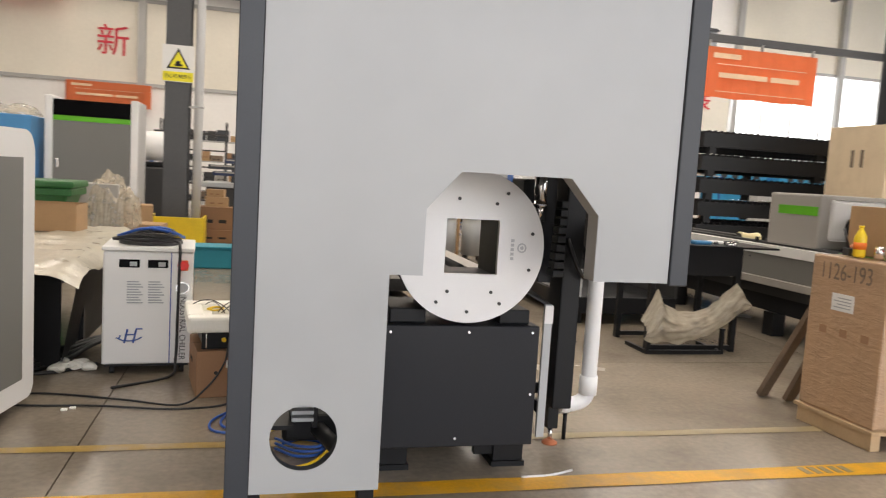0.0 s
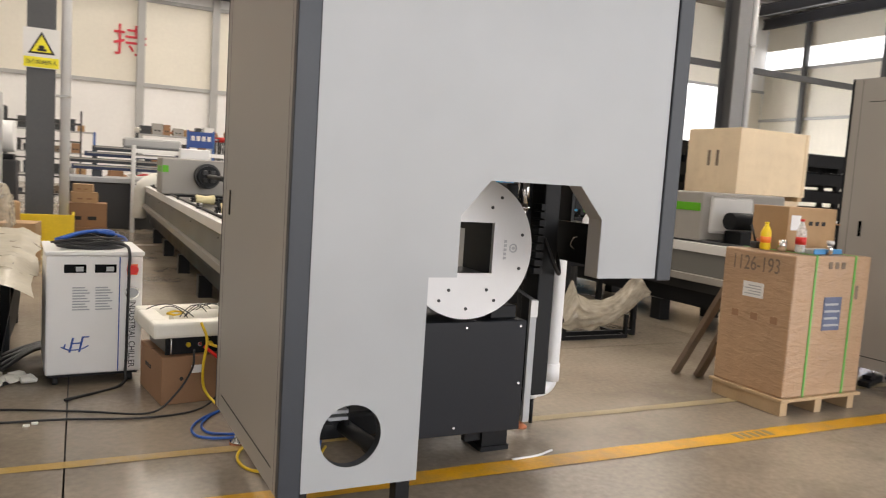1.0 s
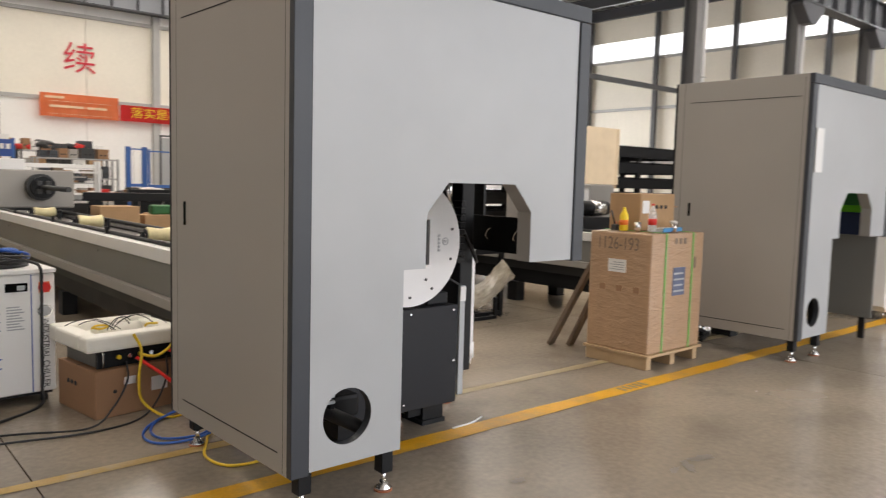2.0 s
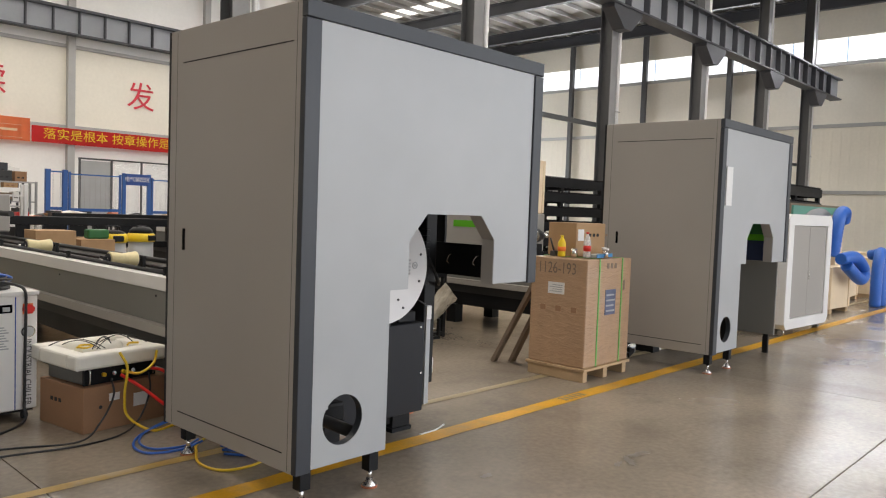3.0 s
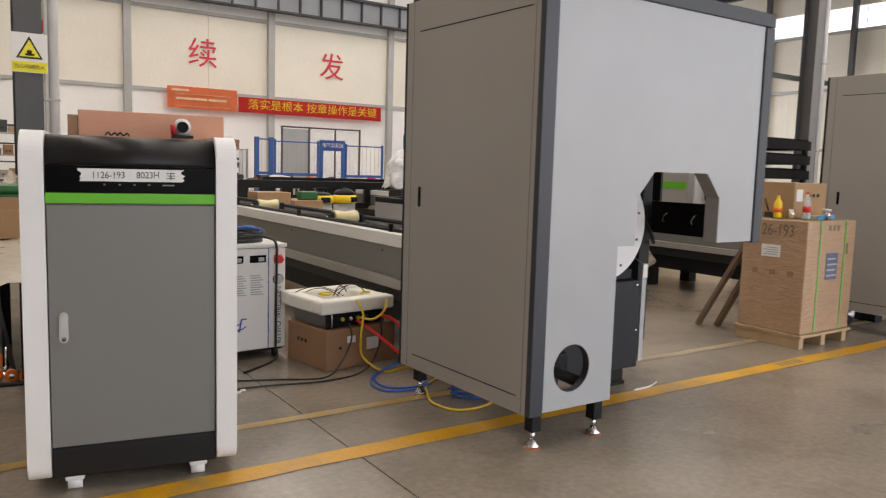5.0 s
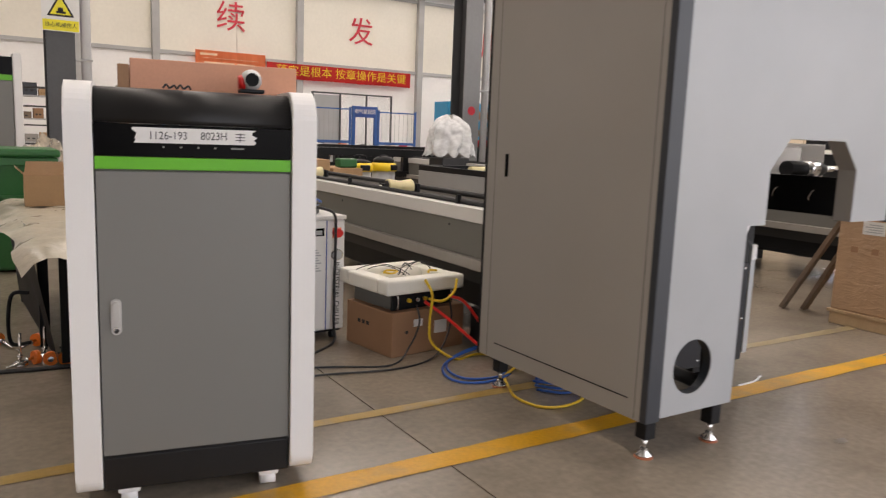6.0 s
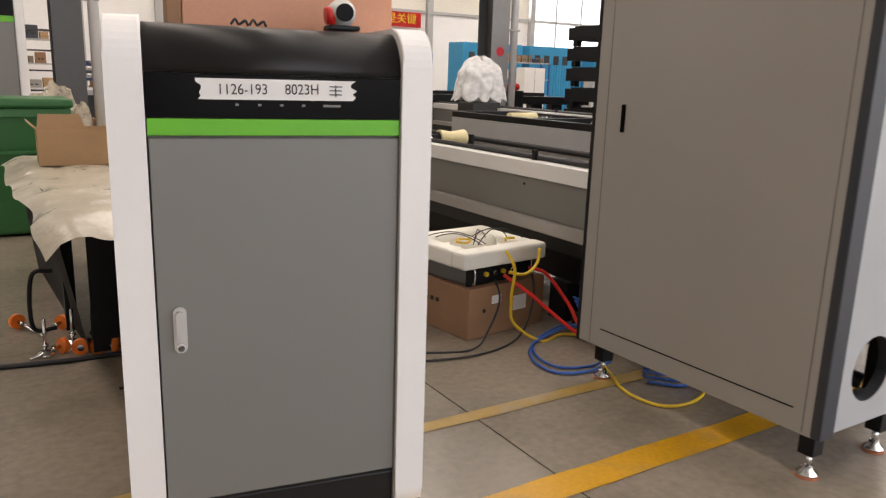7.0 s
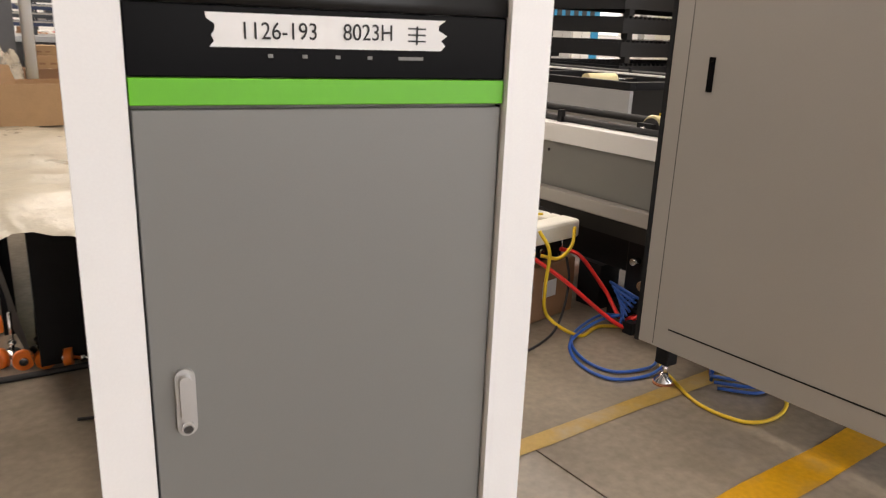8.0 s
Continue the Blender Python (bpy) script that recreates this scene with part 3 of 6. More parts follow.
def enclosure(x, y, label):
    e = thing("machine_enclosure", label, "machine enclosure", x, y, 0, 0, "tube cutting machines")
    # front sheet with the stepped cut-out and the round port
    outline = [(0.166, 0.217), (0.672, 0.217), (0.672, 1.09), (0.805, 1.09), (0.805, 1.355), (0.94, 1.508), (1.41, 1.508), (1.54, 1.36), (1.54, 1.085), (1.885, 1.085), (1.885, 2.43), (0.166, 2.43)]
    bm = bmesh.new()
    plate(bm, outline, 2.97, 2.974, [circle(0.368, 0.437, 0.131)])
    part("front_sheet", bm, "light_grey", e)
    bm = bmesh.new()
    for (xa, za), (xb, zb) in zip(outline[1:10], outline[2:10]):
        d = Vector((xb - xa, 0, zb - za)).normalized()
        nrm = Vector((d.z, 0, -d.x)) * -0.003
        v = [bm.verts.new((px + o.x, yy, pz + o.z)) for o in (Vector(), nrm) for yy in (2.976, 3.07) for px, pz in ((xa, za), (xb, zb))]
        for f in ((0, 1, 3, 2), (4, 6, 7, 5), (0, 4, 5, 1), (2, 3, 7, 6), (0, 2, 6, 4), (1, 5, 7, 3)):
            bm.faces.new([v[k] for k in f])
    part("cutout_return", bm, "side_grey", e)
    bm = bmesh.new()
    plate(bm, circle(0.368, 0.437, 0.134), 2.976, 3.02, [circle(0.368, 0.437, 0.1315)])
    part("port_rim", bm, "anthracite", e)
    B("corner_post", (0.074, 0.163, 2.962, 3.02, 0.205, 2.428), "anthracite", e, 0.004)
    B("corner_post", (1.888, 1.975, 2.958, 3.045, 1.075, 2.428), "anthracite", e, 0.006)
    B("top_rail", (0.074, 1.975, 2.958, 3.02, 2.432, 2.515), "anthracite", e, 0.004)
    B("gasket", (0.1632, 0.1658, 2.966, 2.99, 0.217, 2.43), "black_paint", e)

    # the outer side skin leans in a little towards the front
    def skin(name, x0, x1, y0, y1, z0, z1, material, bevel=0.0):
        bm = bmesh.new()
        box(bm, x0, x1, y0, y1, z0, z1, bevel)
        for v in bm.verts:
            v.co.x += 0.025 * (4.24 - v.co.y)
        return part(name, bm, material, e)

    skin("edge_seal", 0.047, 0.066, 2.986, 2.998, 0.205, 2.515, "black_paint")
    skin("side_panel", 0.043, 0.064, 2.9985, 4.24, 0.205, 2.515, "side_grey", 0.003)
    skin("door_seam", 0.0415, 0.044, 3.06, 4.1, 2.323, 2.329, "black_paint")
    skin("door_seam", 0.0415, 0.044, 3.08, 4.1, 0.295, 0.301, "black_paint")
    skin("door_seam", 0.0425, 0.044, 3.034, 3.037, 0.215, 2.505, "dark_grey")
    skin("door_seam", 0.0425, 0.044, 4.165, 4.168, 0.215, 2.505, "dark_grey")
    B("rear_edge", (0.043, 0.07, 4.242, 4.262, 0.2, 2.515), "black_paint", e)
    skin("slot_lock", 0.0385, 0.045, 4.05, 4.075, 1.25, 1.375, "gloss_black", 0.002)
    B("side_panel", (1.955, 1.973, 3.05, 4.24, 1.62, 2.515), "side_grey", e, 0.004)
    B("roof_sheet", (0.1, 1.955, 3.048, 4.24, 2.49, 2.512), "side_grey", e)
    bm = bmesh.new()
    for xa, ya, z0 in ((0.08, 4.17, 0.2), (1.9, 4.17, 0.2), (0.12, 3.06, 0.2), (0.61, 3.06, 0.2)):
        z1 = 2.48 if ya > 4 or xa < 0.13 else 1.08
        box(bm, xa, xa + 0.06, ya, ya + 0.06, z0, z1)
    box(bm, 0.08, 1.96, 4.17, 4.23, 2.42, 2.48)
    box(bm, 0.18, 0.6, 3.06, 3.12, 0.2, 0.26)
    box(bm, 0.1, 0.14, 3.12, 4.17, 0.2, 0.26)
    box(bm, 0.14, 0.6, 4.17, 4.23, 0.2, 0.26)
    part("inner_frame", bm, "black_paint", e)
    B("inner_panel", (0.68, 0.70, 3.15, 4.2, 0.9, 2.45), "black_paint", e)
    # levelling feet
    for fx, fy in ((0.178, 3.052), (0.63, 3.045), (0.155, 4.17), (0.62, 4.18)):
        B("foot_tube", (fx - 0.033, fx + 0.033, fy - 0.033, fy + 0.033, 0.095, 0.206), "black_paint", e, 0.004)
        foot = R("levelling_foot", (fx, fy, 0.03), (fx, fy, 0.1), 0.013, "chrome", e)
        bm = bmesh.new()
        spin(bm, (fx, fy, 0.008), [(0.042, 0), (0.042, 0.008), (0.02, 0.026), (0.018, 0.04)], 18)
        part("foot_disc", bm, "chrome", foot)
        bm = bmesh.new()
        spin(bm, (fx, fy, 0.0), [(0.045, 0), (0.045, 0.007)], 18)
        part("rubber_pad", bm, "copper", foot)
    return e


enc = enclosure(0, 0, "tall light-grey tube-cutting machine enclosure with anthracite corner trim")
copy_thing(enc, pose(4.98, 0.08, 0))
B("paper_note", (5.16, 5.3, 3.036, 3.044, 1.68, 2.06), "paper")
tagged(bpy.data.objects["paper_note"], "white paper sheet stuck to the machine enclosure", "paper note")


def pill(x, z0, z1, r):
    """Outline of an upright slot with round ends."""
    top = [(x + r * math.cos(a * math.pi / 10), z1 - r + r * math.sin(a * math.pi / 10)) for a in range(11)]
    low = [(x - r * math.cos(a * math.pi / 10), z0 + r - r * math.sin(a * math.pi / 10)) for a in range(11)]
    return top + low


# inside the near enclosure: rotary chuck on its pedestal
chuck = thing("rotary_chuck", "brushed steel rotary chuck disc with a square opening", "chuck")
bm = bmesh.new()
plate(bm, circle(1.17, 1.155, 0.37, 72), 3.55, 3.575, [[(1.04, 1.025), (1.305, 1.025), (1.305, 1.29), (1.04, 1.29)]])
part("face_disc", bm, "steel", chuck)
bm = bmesh.new()
plate(bm, circle(1.17, 1.155, 0.345, 64), 3.577, 3.9, [[(1.03, 1.015), (1.315, 1.015), (1.315, 1.3), (1.03, 1.3)]])
part("body", bm, "black_paint", chuck)
OUTER, INNER = (14, -19, -60, -91, -121, 58, 122, 166, 199), (108, 62, -63, -117)
for rr, a in [(0.315, a) for a in OUTER] + [(0.243, a) for a in INNER]:
    px, pz = 1.17 + rr * math.cos(radians(a)), 1.155 + rr * math.sin(radians(a))
    R("bolt", (px, 3.552, pz), (px, 3.544, pz), 0.0085, "dark_grey", chuck, 10)
bm = bmesh.new()
plate(bm, circle(1.425, 1.16, 0.024, 18), 3.5475, 3.5495, [circle(1.425, 1.16, 0.017, 18)])
plate(bm, circle(1.425, 1.16, 0.009, 12), 3.5475, 3.5495)
for k in range(5):
    box(bm, 1.368, 1.384, 3.5475, 3.5495, 1.10 + 0.022 * k, 1.114 + 0.022 * k)
part("engraved_mark", bm, "ink_grey", chuck)

ped = thing("chuck_pedestal", "dark charcoal steel pedestal box standing on the floor", "pedestal")
B("body", (0.72, 1.56, 3.57, 4.12, 0.155, 0.765), "pedestal", ped, 0.006)
for xa in (0.76, 1.38):
    bm = bmesh.new()
    box(bm, xa + 0.02, xa + 0.18, 3.69, 3.89, 0.03, 0.153)
    box(bm, xa + 0.01, xa + 0.19, 3.68, 3.9, 0.0, 0.028)
    part("leg", bm, "black_paint", ped)
bm = bmesh.new()
box(bm, 1.3, 1.4, 3.71, 3.75, 0.06, 0.152)
part("gusset", bm, "black_paint", ped)
for xa, xb in ((0.8, 0.98), (1.36, 1.52)):
    B("clamp_block", (xa, xb, 3.62, 3.95, 0.767, 0.84), "black_paint", ped, 0.008)
for px, pz in ((1.19, 0.735), (1.52, 0.735), (1.53, 0.42), (1.15, 0.2), (0.8, 0.735)):
    R("screw", (px, 3.571, pz), (px, 3.563, pz), 0.007, "chrome", ped, 8)
guide = thing("side_guide", "pale grey sheet-metal guide strip beside the pedestal", "bracket")
bm = bmesh.new()
box(bm, 1.585, 1.625, 3.58, 3.6, 0.19, 0.875)
part("strip", bm, "light_grey", guide)
bm = bmesh.new()
vs = [bm.verts.new(p) for p in ((1.45, 3.6, 0.95), (1.585, 3.59, 0.875), (1.625, 3.59, 0.872), (1.5, 3.75, 0.97))]
bm.faces.new(vs)
bmesh.ops.solidify(bm, geom=bm.faces, thickness=0.006)
part("sloped_flap", bm, "dark_grey", guide)
B("cap", (1.583, 1.628, 3.575, 3.579, 0.78, 0.87), "white_coat", guide)
B("post", (1.81, 1.87, 3.965, 4.025, 0.095, 1.0), "black_paint", guide)
B("tie_bar", (1.6, 1.809, 3.98, 4.0, 0.3, 0.36), "black_paint", guide)
B("tie_bar", (1.6, 1.62, 3.601, 3.98, 0.3, 0.36), "black_paint", guide)
R("screw_foot", (1.84, 3.995, 0.012), (1.84, 3.995, 0.095), 0.013, "chrome", guide)
bm = bmesh.new()
spin(bm, (1.84, 3.995, 0), [(0.045, 0), (0.045, 0.008), (0.018, 0.025)], 18)
part("foot_disc", bm, "copper", guide)

gant = thing("gantry_column", "black machined steel column and fittings behind the chuck", "machine column")
B("column", (1.74, 1.85, 3.76, 3.93, 0.275, 2.4), "black_paint", gant, 0.008)
B("rail_plate", (1.64, 1.715, 3.85, 3.95, 0.95, 2.4), "pedestal", gant, 0.004)
B("carriage", (1.5, 1.63, 3.78, 3.98, 1.28, 1.5), "black_paint", gant, 0.01)
R("cutting_head", (1.56, 3.7, 1.37), (1.56, 3.7, 1.56), 0.034, "chrome", gant, 16)
R("nozzle", (1.56, 3.7, 1.3), (1.56, 3.7, 1.37), 0.012, "chrome", gant, 14, 0.03)
R("clamp_ring", (1.56, 3.7, 1.365), (1.56, 3.7, 1.378), 0.041, "chrome", gant, 16)
R("cylinder", (1.44, 3.72, 1.34), (1.47, 3.72, 1.34), 0.022, "chrome", gant, 12)
for k in range(9):
    B("chain_link", (1.66 + 0.003 * k, 1.72, 3.7, 3.78, 1.0 + 0.045 * k, 1.036 + 0.045 * k), "black_paint", gant, 0.004)
bm = bmesh.new()
tube(bm, [(1.75, 3.75, 1.2), (1.8, 3.7, 1.05), (1.87, 3.75, 1.0), (1.9, 3.85, 1.12), (1.84, 3.9, 1.22)], 0.012)
part("cable_loop", bm, "cable_black", gant)
spanel = thing("machine_inner_panel", "black sheet panel inside the enclosure's open side", "panel")
B("lower_panel", (1.93, 1.95, 3.3, 4.16, 1.07, 1.3), "black_paint", spanel)
B("upright", (1.93, 1.95, 3.76, 4.16, 1.302, 1.63), "black_paint", spanel)
bm = bmesh.new()
for yy in (3.45, 3.7):
    tube(bm, [(1.925, yy, 1.15), (1.9, yy, 1.17), (1.9, yy - 0.02, 1.21), (1.925, yy - 0.03, 1.22)], 0.004, 6)
part("hook", bm, "chrome", spanel)
pipe = thing("plastic_drain_pipe", "white plastic drain pipe with an elbow behind the machine", "pipe")
bm = bmesh.new()
tube(bm, [(2.08, 4.05, 1.08), (2.08, 4.05, 0.7), (2.08, 4.05, 0.34), (2.065, 4.05, 0.25), (2.01, 4.05, 0.215), (1.93, 4.05, 0.21)], 0.045, 16, 6)
part("tube", bm, "pvc", pipe)
R("socket", (2.08, 4.05, 0.27), (2.08, 4.05, 0.38), 0.053, "pvc", pipe, 16)
R("cap", (1.96, 4.05, 0.212), (1.905, 4.05, 0.209), 0.053, "pvc", pipe, 16)
B("bracket", (1.86, 2.06, 4.1, 4.16, 1.0, 1.12), "black_paint", pipe, 0.008)
R("floor_clip", (1.95, 4.05, 0.0), (1.95, 4.05, 0.17), 0.012, "black_paint", pipe)
wire = bmesh.new()
tube(wire, [(1.5, 3.52, 0.008), (1.66, 3.53, 0.008), (1.8, 3.58, 0.008)], 0.006, 6)
solo("loose_wire", wire, "pvc", "short white wire lying on the concrete", "wire")
# machinery glimpsed through the round port
B("gear_housing", (0.3, 0.66, 3.3, 3.7, 0.3, 0.42), "black_paint", ped, 0.02)
B("gear_link", (0.661, 0.719, 3.6, 3.7, 0.3, 0.4), "black_paint", ped)
for k in range(5):
    B("cooling_rib", (0.33, 0.42, 3.16, 3.3, 0.44 + 0.03 * k, 0.455 + 0.03 * k), "light_grey", ped)
B("rib_post", (0.42, 0.44, 3.2, 3.3, 0.4, 0.58), "black_paint", ped)
B("gear_arm", (0.24, 0.34, 3.12, 3.299, 0.42, 0.438), "black_paint", ped)
R("gear_shaft", (0.45, 3.31, 0.36), (0.56, 3.1, 0.3), 0.035, "dark_grey", ped)

# ---- laser source cabinet on castors ----
lc = thing("laser_cabinet", "grey laser-source cabinet with white rounded sides and a lime stripe", "cabinet", -1.737, 3.58, 0, -10)


def rounded_side(bm, x0, x1, y0, y1, z0, z1, r, n=8):
    """A slab whose outline in the y-z plane has round corners."""
    pts = []
    for cy, cz, a0 in ((y1 - r, z1 - r, 0), (y0 + r, z1 - r, 90), (y0 + r * 0.6, z0 + r * 0.6, 180), (y1 - r * 0.6, z0 + r * 0.6, 270)):
        rr = r if cz > (z0 + z1) / 2 else r * 0.6
        for k in range(n + 1):
            a = radians(a0 + 90 * k / n)
            pts.append((cy + rr * math.cos(a), cz + rr * math.sin(a)))
    a = [bm.verts.new((x0, y, z)) for y, z in pts]
    b = [bm.verts.new((x1, y, z)) for y, z in pts]
    bm.faces.new(a)
    bm.faces.new(b[::-1])
    for k in range(len(pts)):
        bm.faces.new((a[k], b[k], b[(k + 1) % len(pts)], a[(k + 1) % len(pts)]))
    bmesh.ops.bevel(bm, geom=[e for e in bm.edges if abs(e.verts[0].co.x - e.verts[1].co.x) < 1e-6], offset=0.006, segments=2, affect="EDGES", profile=0.5)


for xa, xb in ((-0.442, -0.349), (0.349, 0.442)):
    bm = bmesh.new()
    rounded_side(bm, xa, xb, -0.02, 1.34, 0.075, 1.605, 0.11)
    slab = part("side_slab", bm, "white_coat", lc, "white rounded side slab")
    xo = xb if xa > 0 else xa
    B("inset_panel", (xo - 0.003, xo + 0.003, 0.13, 1.2, 0.2, 1.45), "door_grey", slab)
B("body", (-0.347, 0.347, 0.02, 1.3, 0.15, 1.46), "door_grey", lc)
door = B("door", (-0.344, 0.344, -0.004, 0.018, 0.222, 1.29), "door_grey", lc, 0.003)
bm = bmesh.new()
box(bm, -0.347, 0.347, 0.004, 0.0195, 0.21, 0.221)
box(bm, -0.347, -0.3445, 0.004, 0.019, 0.221, 1.293)
box(bm, 0.3445, 0.347, 0.004, 0.019, 0.221, 1.293)
part("door_gap", bm, "black_paint", lc)
bm = bmesh.new()
plate(bm, pill(-0.288, 0.69, 0.825, 0.018), -0.012, -0.0045)
part("handle_plate", bm, "satin_zinc", door)
bm = bmesh.new()
plate(bm, pill(-0.288, 0.722, 0.814, 0.011), -0.024, -0.0125)
part("handle_lever", bm, "satin_zinc", door)
R("handle_button", (-0.288, -0.0125, 0.706), (-0.288, -0.02, 0.706), 0.009, "dark_grey", door, 14)
R("key_lock", (-0.288, -0.0125, 0.71), (-0.288, -0.02, 0.71), 0.011, "chrome", door, 14)
B("lime_stripe", (-0.346, 0.346, -0.008, 0.018, 1.297, 1.342), "lime", lc, 0.002)
B("display_band", (-0.346, 0.346, -0.006, 0.018, 1.344, 1.459), "gloss_black", lc, 0.002)
bm = bmesh.new()
ring = []
for k in range(13):
    a = radians(90 * k / 12)
    ring.append((0.11 - 0.116 * math.cos(a), 1.462 + 0.128 * math.sin(a)))
ring += [(1.31, 1.59), (1.31, 1.462)]
va = [bm.verts.new((-0.347, y, z)) for y, z in ring]
vb = [bm.verts.new((0.347, y, z)) for y, z in ring]
bm.faces.new(va)
bm.faces.new(vb[::-1])
for k in range(len(ring)):
    f = bm.faces.new((va[k], vb[k], vb[(k + 1) % len(ring)], va[(k + 1) % len(ring)]))
    f.smooth = k < 12
part("top_cover", bm, "cover_black", lc)
B("plinth", (-0.346, 0.346, 0.006, 1.3, 0.078, 0.208), "cover_black", lc, 0.004)
bm = bmesh.new()
for k, w in enumerate((0.012, 0.012, 0.012, 0.012, 0.07)):
    box(bm, -0.12 + 0.06 * k, -0.12 + 0.06 * k + w * 0.7, -0.0085, -0.0062, 1.377, 1.383)
part("print_bars", bm, "door_grey", lc)
for cx, cy in ((-0.26, 0.07), (0.27, 0.07), (-0.26, 1.2), (0.27, 1.2)):
    cs = R("castor", (cx - 0.03, cy, 0.03), (cx + 0.03, cy, 0.03), 0.03, "pvc", lc, 18)
    B("fork", (cx - 0.04, cx + 0.04, cy - 0.04, cy + 0.04, 0.05, 0.077), "pvc", cs, 0.006)
tape = thing("masking_tape_label", "torn white masking tape with handwritten numbers on the cabinet", "label", -1.737, 3.58, 0, -10)
bm = bmesh.new()
rt = random.Random(3)
left = [(-0.21 + rt.uniform(-0.012, 0.012), 1.393 + 0.055 * k / 6) for k in range(7)]
right = [(0.205 + rt.uniform(-0.012, 0.012), 1.45 - 0.055 * k / 6) for k in range(7)]
plate(bm, left + right, -0.0095, -0.0075)
part("tape", bm, "paper", tape)
for body_, hx in (("1126-193", -0.1), ("8023H", 0.06)):
    words("handwriting", body_, 0.04, pose(hx, -0.0105, 1.421 + 0.017 * (hx + 0.03), 90, 0, 0) @ pose(0, 0, 0, 0, 0, 1.0), "ink", tape, 0.0004, "CENTER", 0.88)
bm = bmesh.new()
for k in range(3):
    box(bm, 0.137, 0.172, -0.0108, -0.0098, 1.41 + 0.011 * k, 1.413 + 0.011 * k)
box(bm, 0.153, 0.156, -0.0108, -0.0098, 1.405, 1.438)
part("name_bars", bm, "ink", tape)

# things on the laser cabinet
long_carton = thing("flat_carton", "long reddish-brown cardboard carton lying on the cabinet", "carton", -1.55, 4.05, 1.592, -10)
B("body", (-0.33, 0.33, -0.14, 0.16, 0.0, 0.125), "pink_carton", long_carton, 0.004)
B("end_flap", (-0.375, -0.332, -0.14, 0.16, 0.0, 0.1), "carton_dark", long_carton, 0.003)
lamp = thing("round_beacon", "chrome round signal lamp on a black foot, red reflection modelled on its left", "signal lamp", -1.49, 3.72, 1.597, -10)
B("foot", (-0.045, 0.05, -0.03, 0.05, 0.0, 0.014), "black_paint", lamp, 0.004)
bm = bmesh.new()
bmesh.ops.create_uvsphere(bm, u_segments=24, v_segments=14, radius=0.042)
bmesh.ops.translate(bm, vec=(0, 0, 0.05), verts=bm.verts)
for f in bm.faces:
    f.smooth = True
part("shell", bm, "steel", lamp)
R("lens_ring", (0.0, -0.044, 0.05), (0.0, -0.03, 0.05), 0.026, "gloss_black", lamp, 20)
# red disc standing in for a reflection on the shell's left side
R("side_cap", (-0.026, 0.0, 0.042), (-0.05, 0.0, 0.04), 0.03, "red", lamp, 20, 0.024)
for cx in (-1.8, -1.75):
    clip = thing("cable_clip", "small black cable clip lying on the cabinet top", "clip", cx, 3.72 - (cx + 1.737) * 0.17, 1.592, 15, "cable clips")
    bm = bmesh.new()
    tube(bm, [(-0.025, 0, 0.004), (-0.012, 0, 0.018), (0.004, 0.005, 0.006), (0.018, -0.004, 0.016), (0.03, 0, 0.004)], 0.004, 6)
    part("wire", bm, "cable_black", clip)

# ---- chiller ----
ch = thing("industrial_chiller", "white industrial water chiller on castors with a red knob", "chiller", -0.535, 5.5, 0, 4)
ch.scale = (1.13, 1.0, 1.0)
B("case", (-0.255, 0.255, 0.0, 0.62, 0.075, 0.855), "white_coat", ch, 0.012)
B("top_lid", (-0.262, 0.262, -0.008, 0.628, 0.857, 0.885), "white_coat", ch, 0.006)
B("skirt", (-0.24, 0.24, 0.03, 0.6, 0.055, 0.0745), "black_paint", ch)
for xa in (-0.165, -0.005):
    d = B("display", (xa, xa + 0.115, -0.006, 0.001, 0.745, 0.8), "gloss_black", ch, 0.002)
    B("display_bezel", (xa + 0.06, xa + 0.1, -0.0085, -0.0065, 0.755, 0.785), "ink_grey", d)
B("blue_line", (0.125, 0.131, -0.003, 0.001, 0.08, 0.85), "ink_blue", ch)
B("knob_plate", (0.168, 0.225, -0.008, 0.001, 0.73, 0.8), "orange", ch, 0.002)
knob = R("emergency_knob", (0.197, -0.008, 0.765), (0.197, -0.038, 0.765), 0.034, "red", ch, 18, 0.028)
gauge = R("gauge", (0.197, 0.0, 0.61), (0.197, -0.012, 0.61), 0.04, "chrome", ch, 22)
R("gauge_face", (0.197, -0.0125, 0.61), (0.197, -0.0145, 0.61), 0.033, "ink_grey", gauge, 22)
for xa in (-0.12, 0.0):
    for k in range(9):
        B("print_bar", (xa, xa + 0.09 - 0.012 * (k % 3), -0.004, -0.001, 0.5 + 0.018 * k, 0.508 + 0.018 * k), "ink_grey", ch)
bm = bmesh.new()
tube(bm, [(-0.075, -0.002, 0.262), (-0.03, -0.002, 0.24), (0.03, -0.002, 0.243), (0.07, -0.002, 0.265)], 0.0045, 6)
for xa in (-0.03, 0.02):
    tube(bm, [(xa, -0.002, 0.225), (xa + 0.008, -0.002, 0.265), (xa + 0.018, -0.002, 0.32)], 0.006, 6)
tube(bm, [(-0.025, -0.002, 0.28), (0.033, -0.002, 0.284)], 0.005, 6)
tube(bm, [(0.035, -0.002, 0.322), (0.072, -0.002, 0.322)], 0.005, 6)
tube(bm, [(-0.06, -0.002, 0.25), (-0.052, -0.002, 0.28)], 0.005, 6)
bmesh.ops.translate(bm, vec=(-0.1, 0, 0), verts=bm.verts)
part("emblem", bm, "ink_blue", ch)
words("lettering", "INDUSTRIAL CHILLER", 0.05, pose(0.2, -0.002, 0.33, 90, 0, 0) @ pose(0, 0, 0, 0, 0, -90), "ink", ch, 0.0005, "CENTER", 0.95)
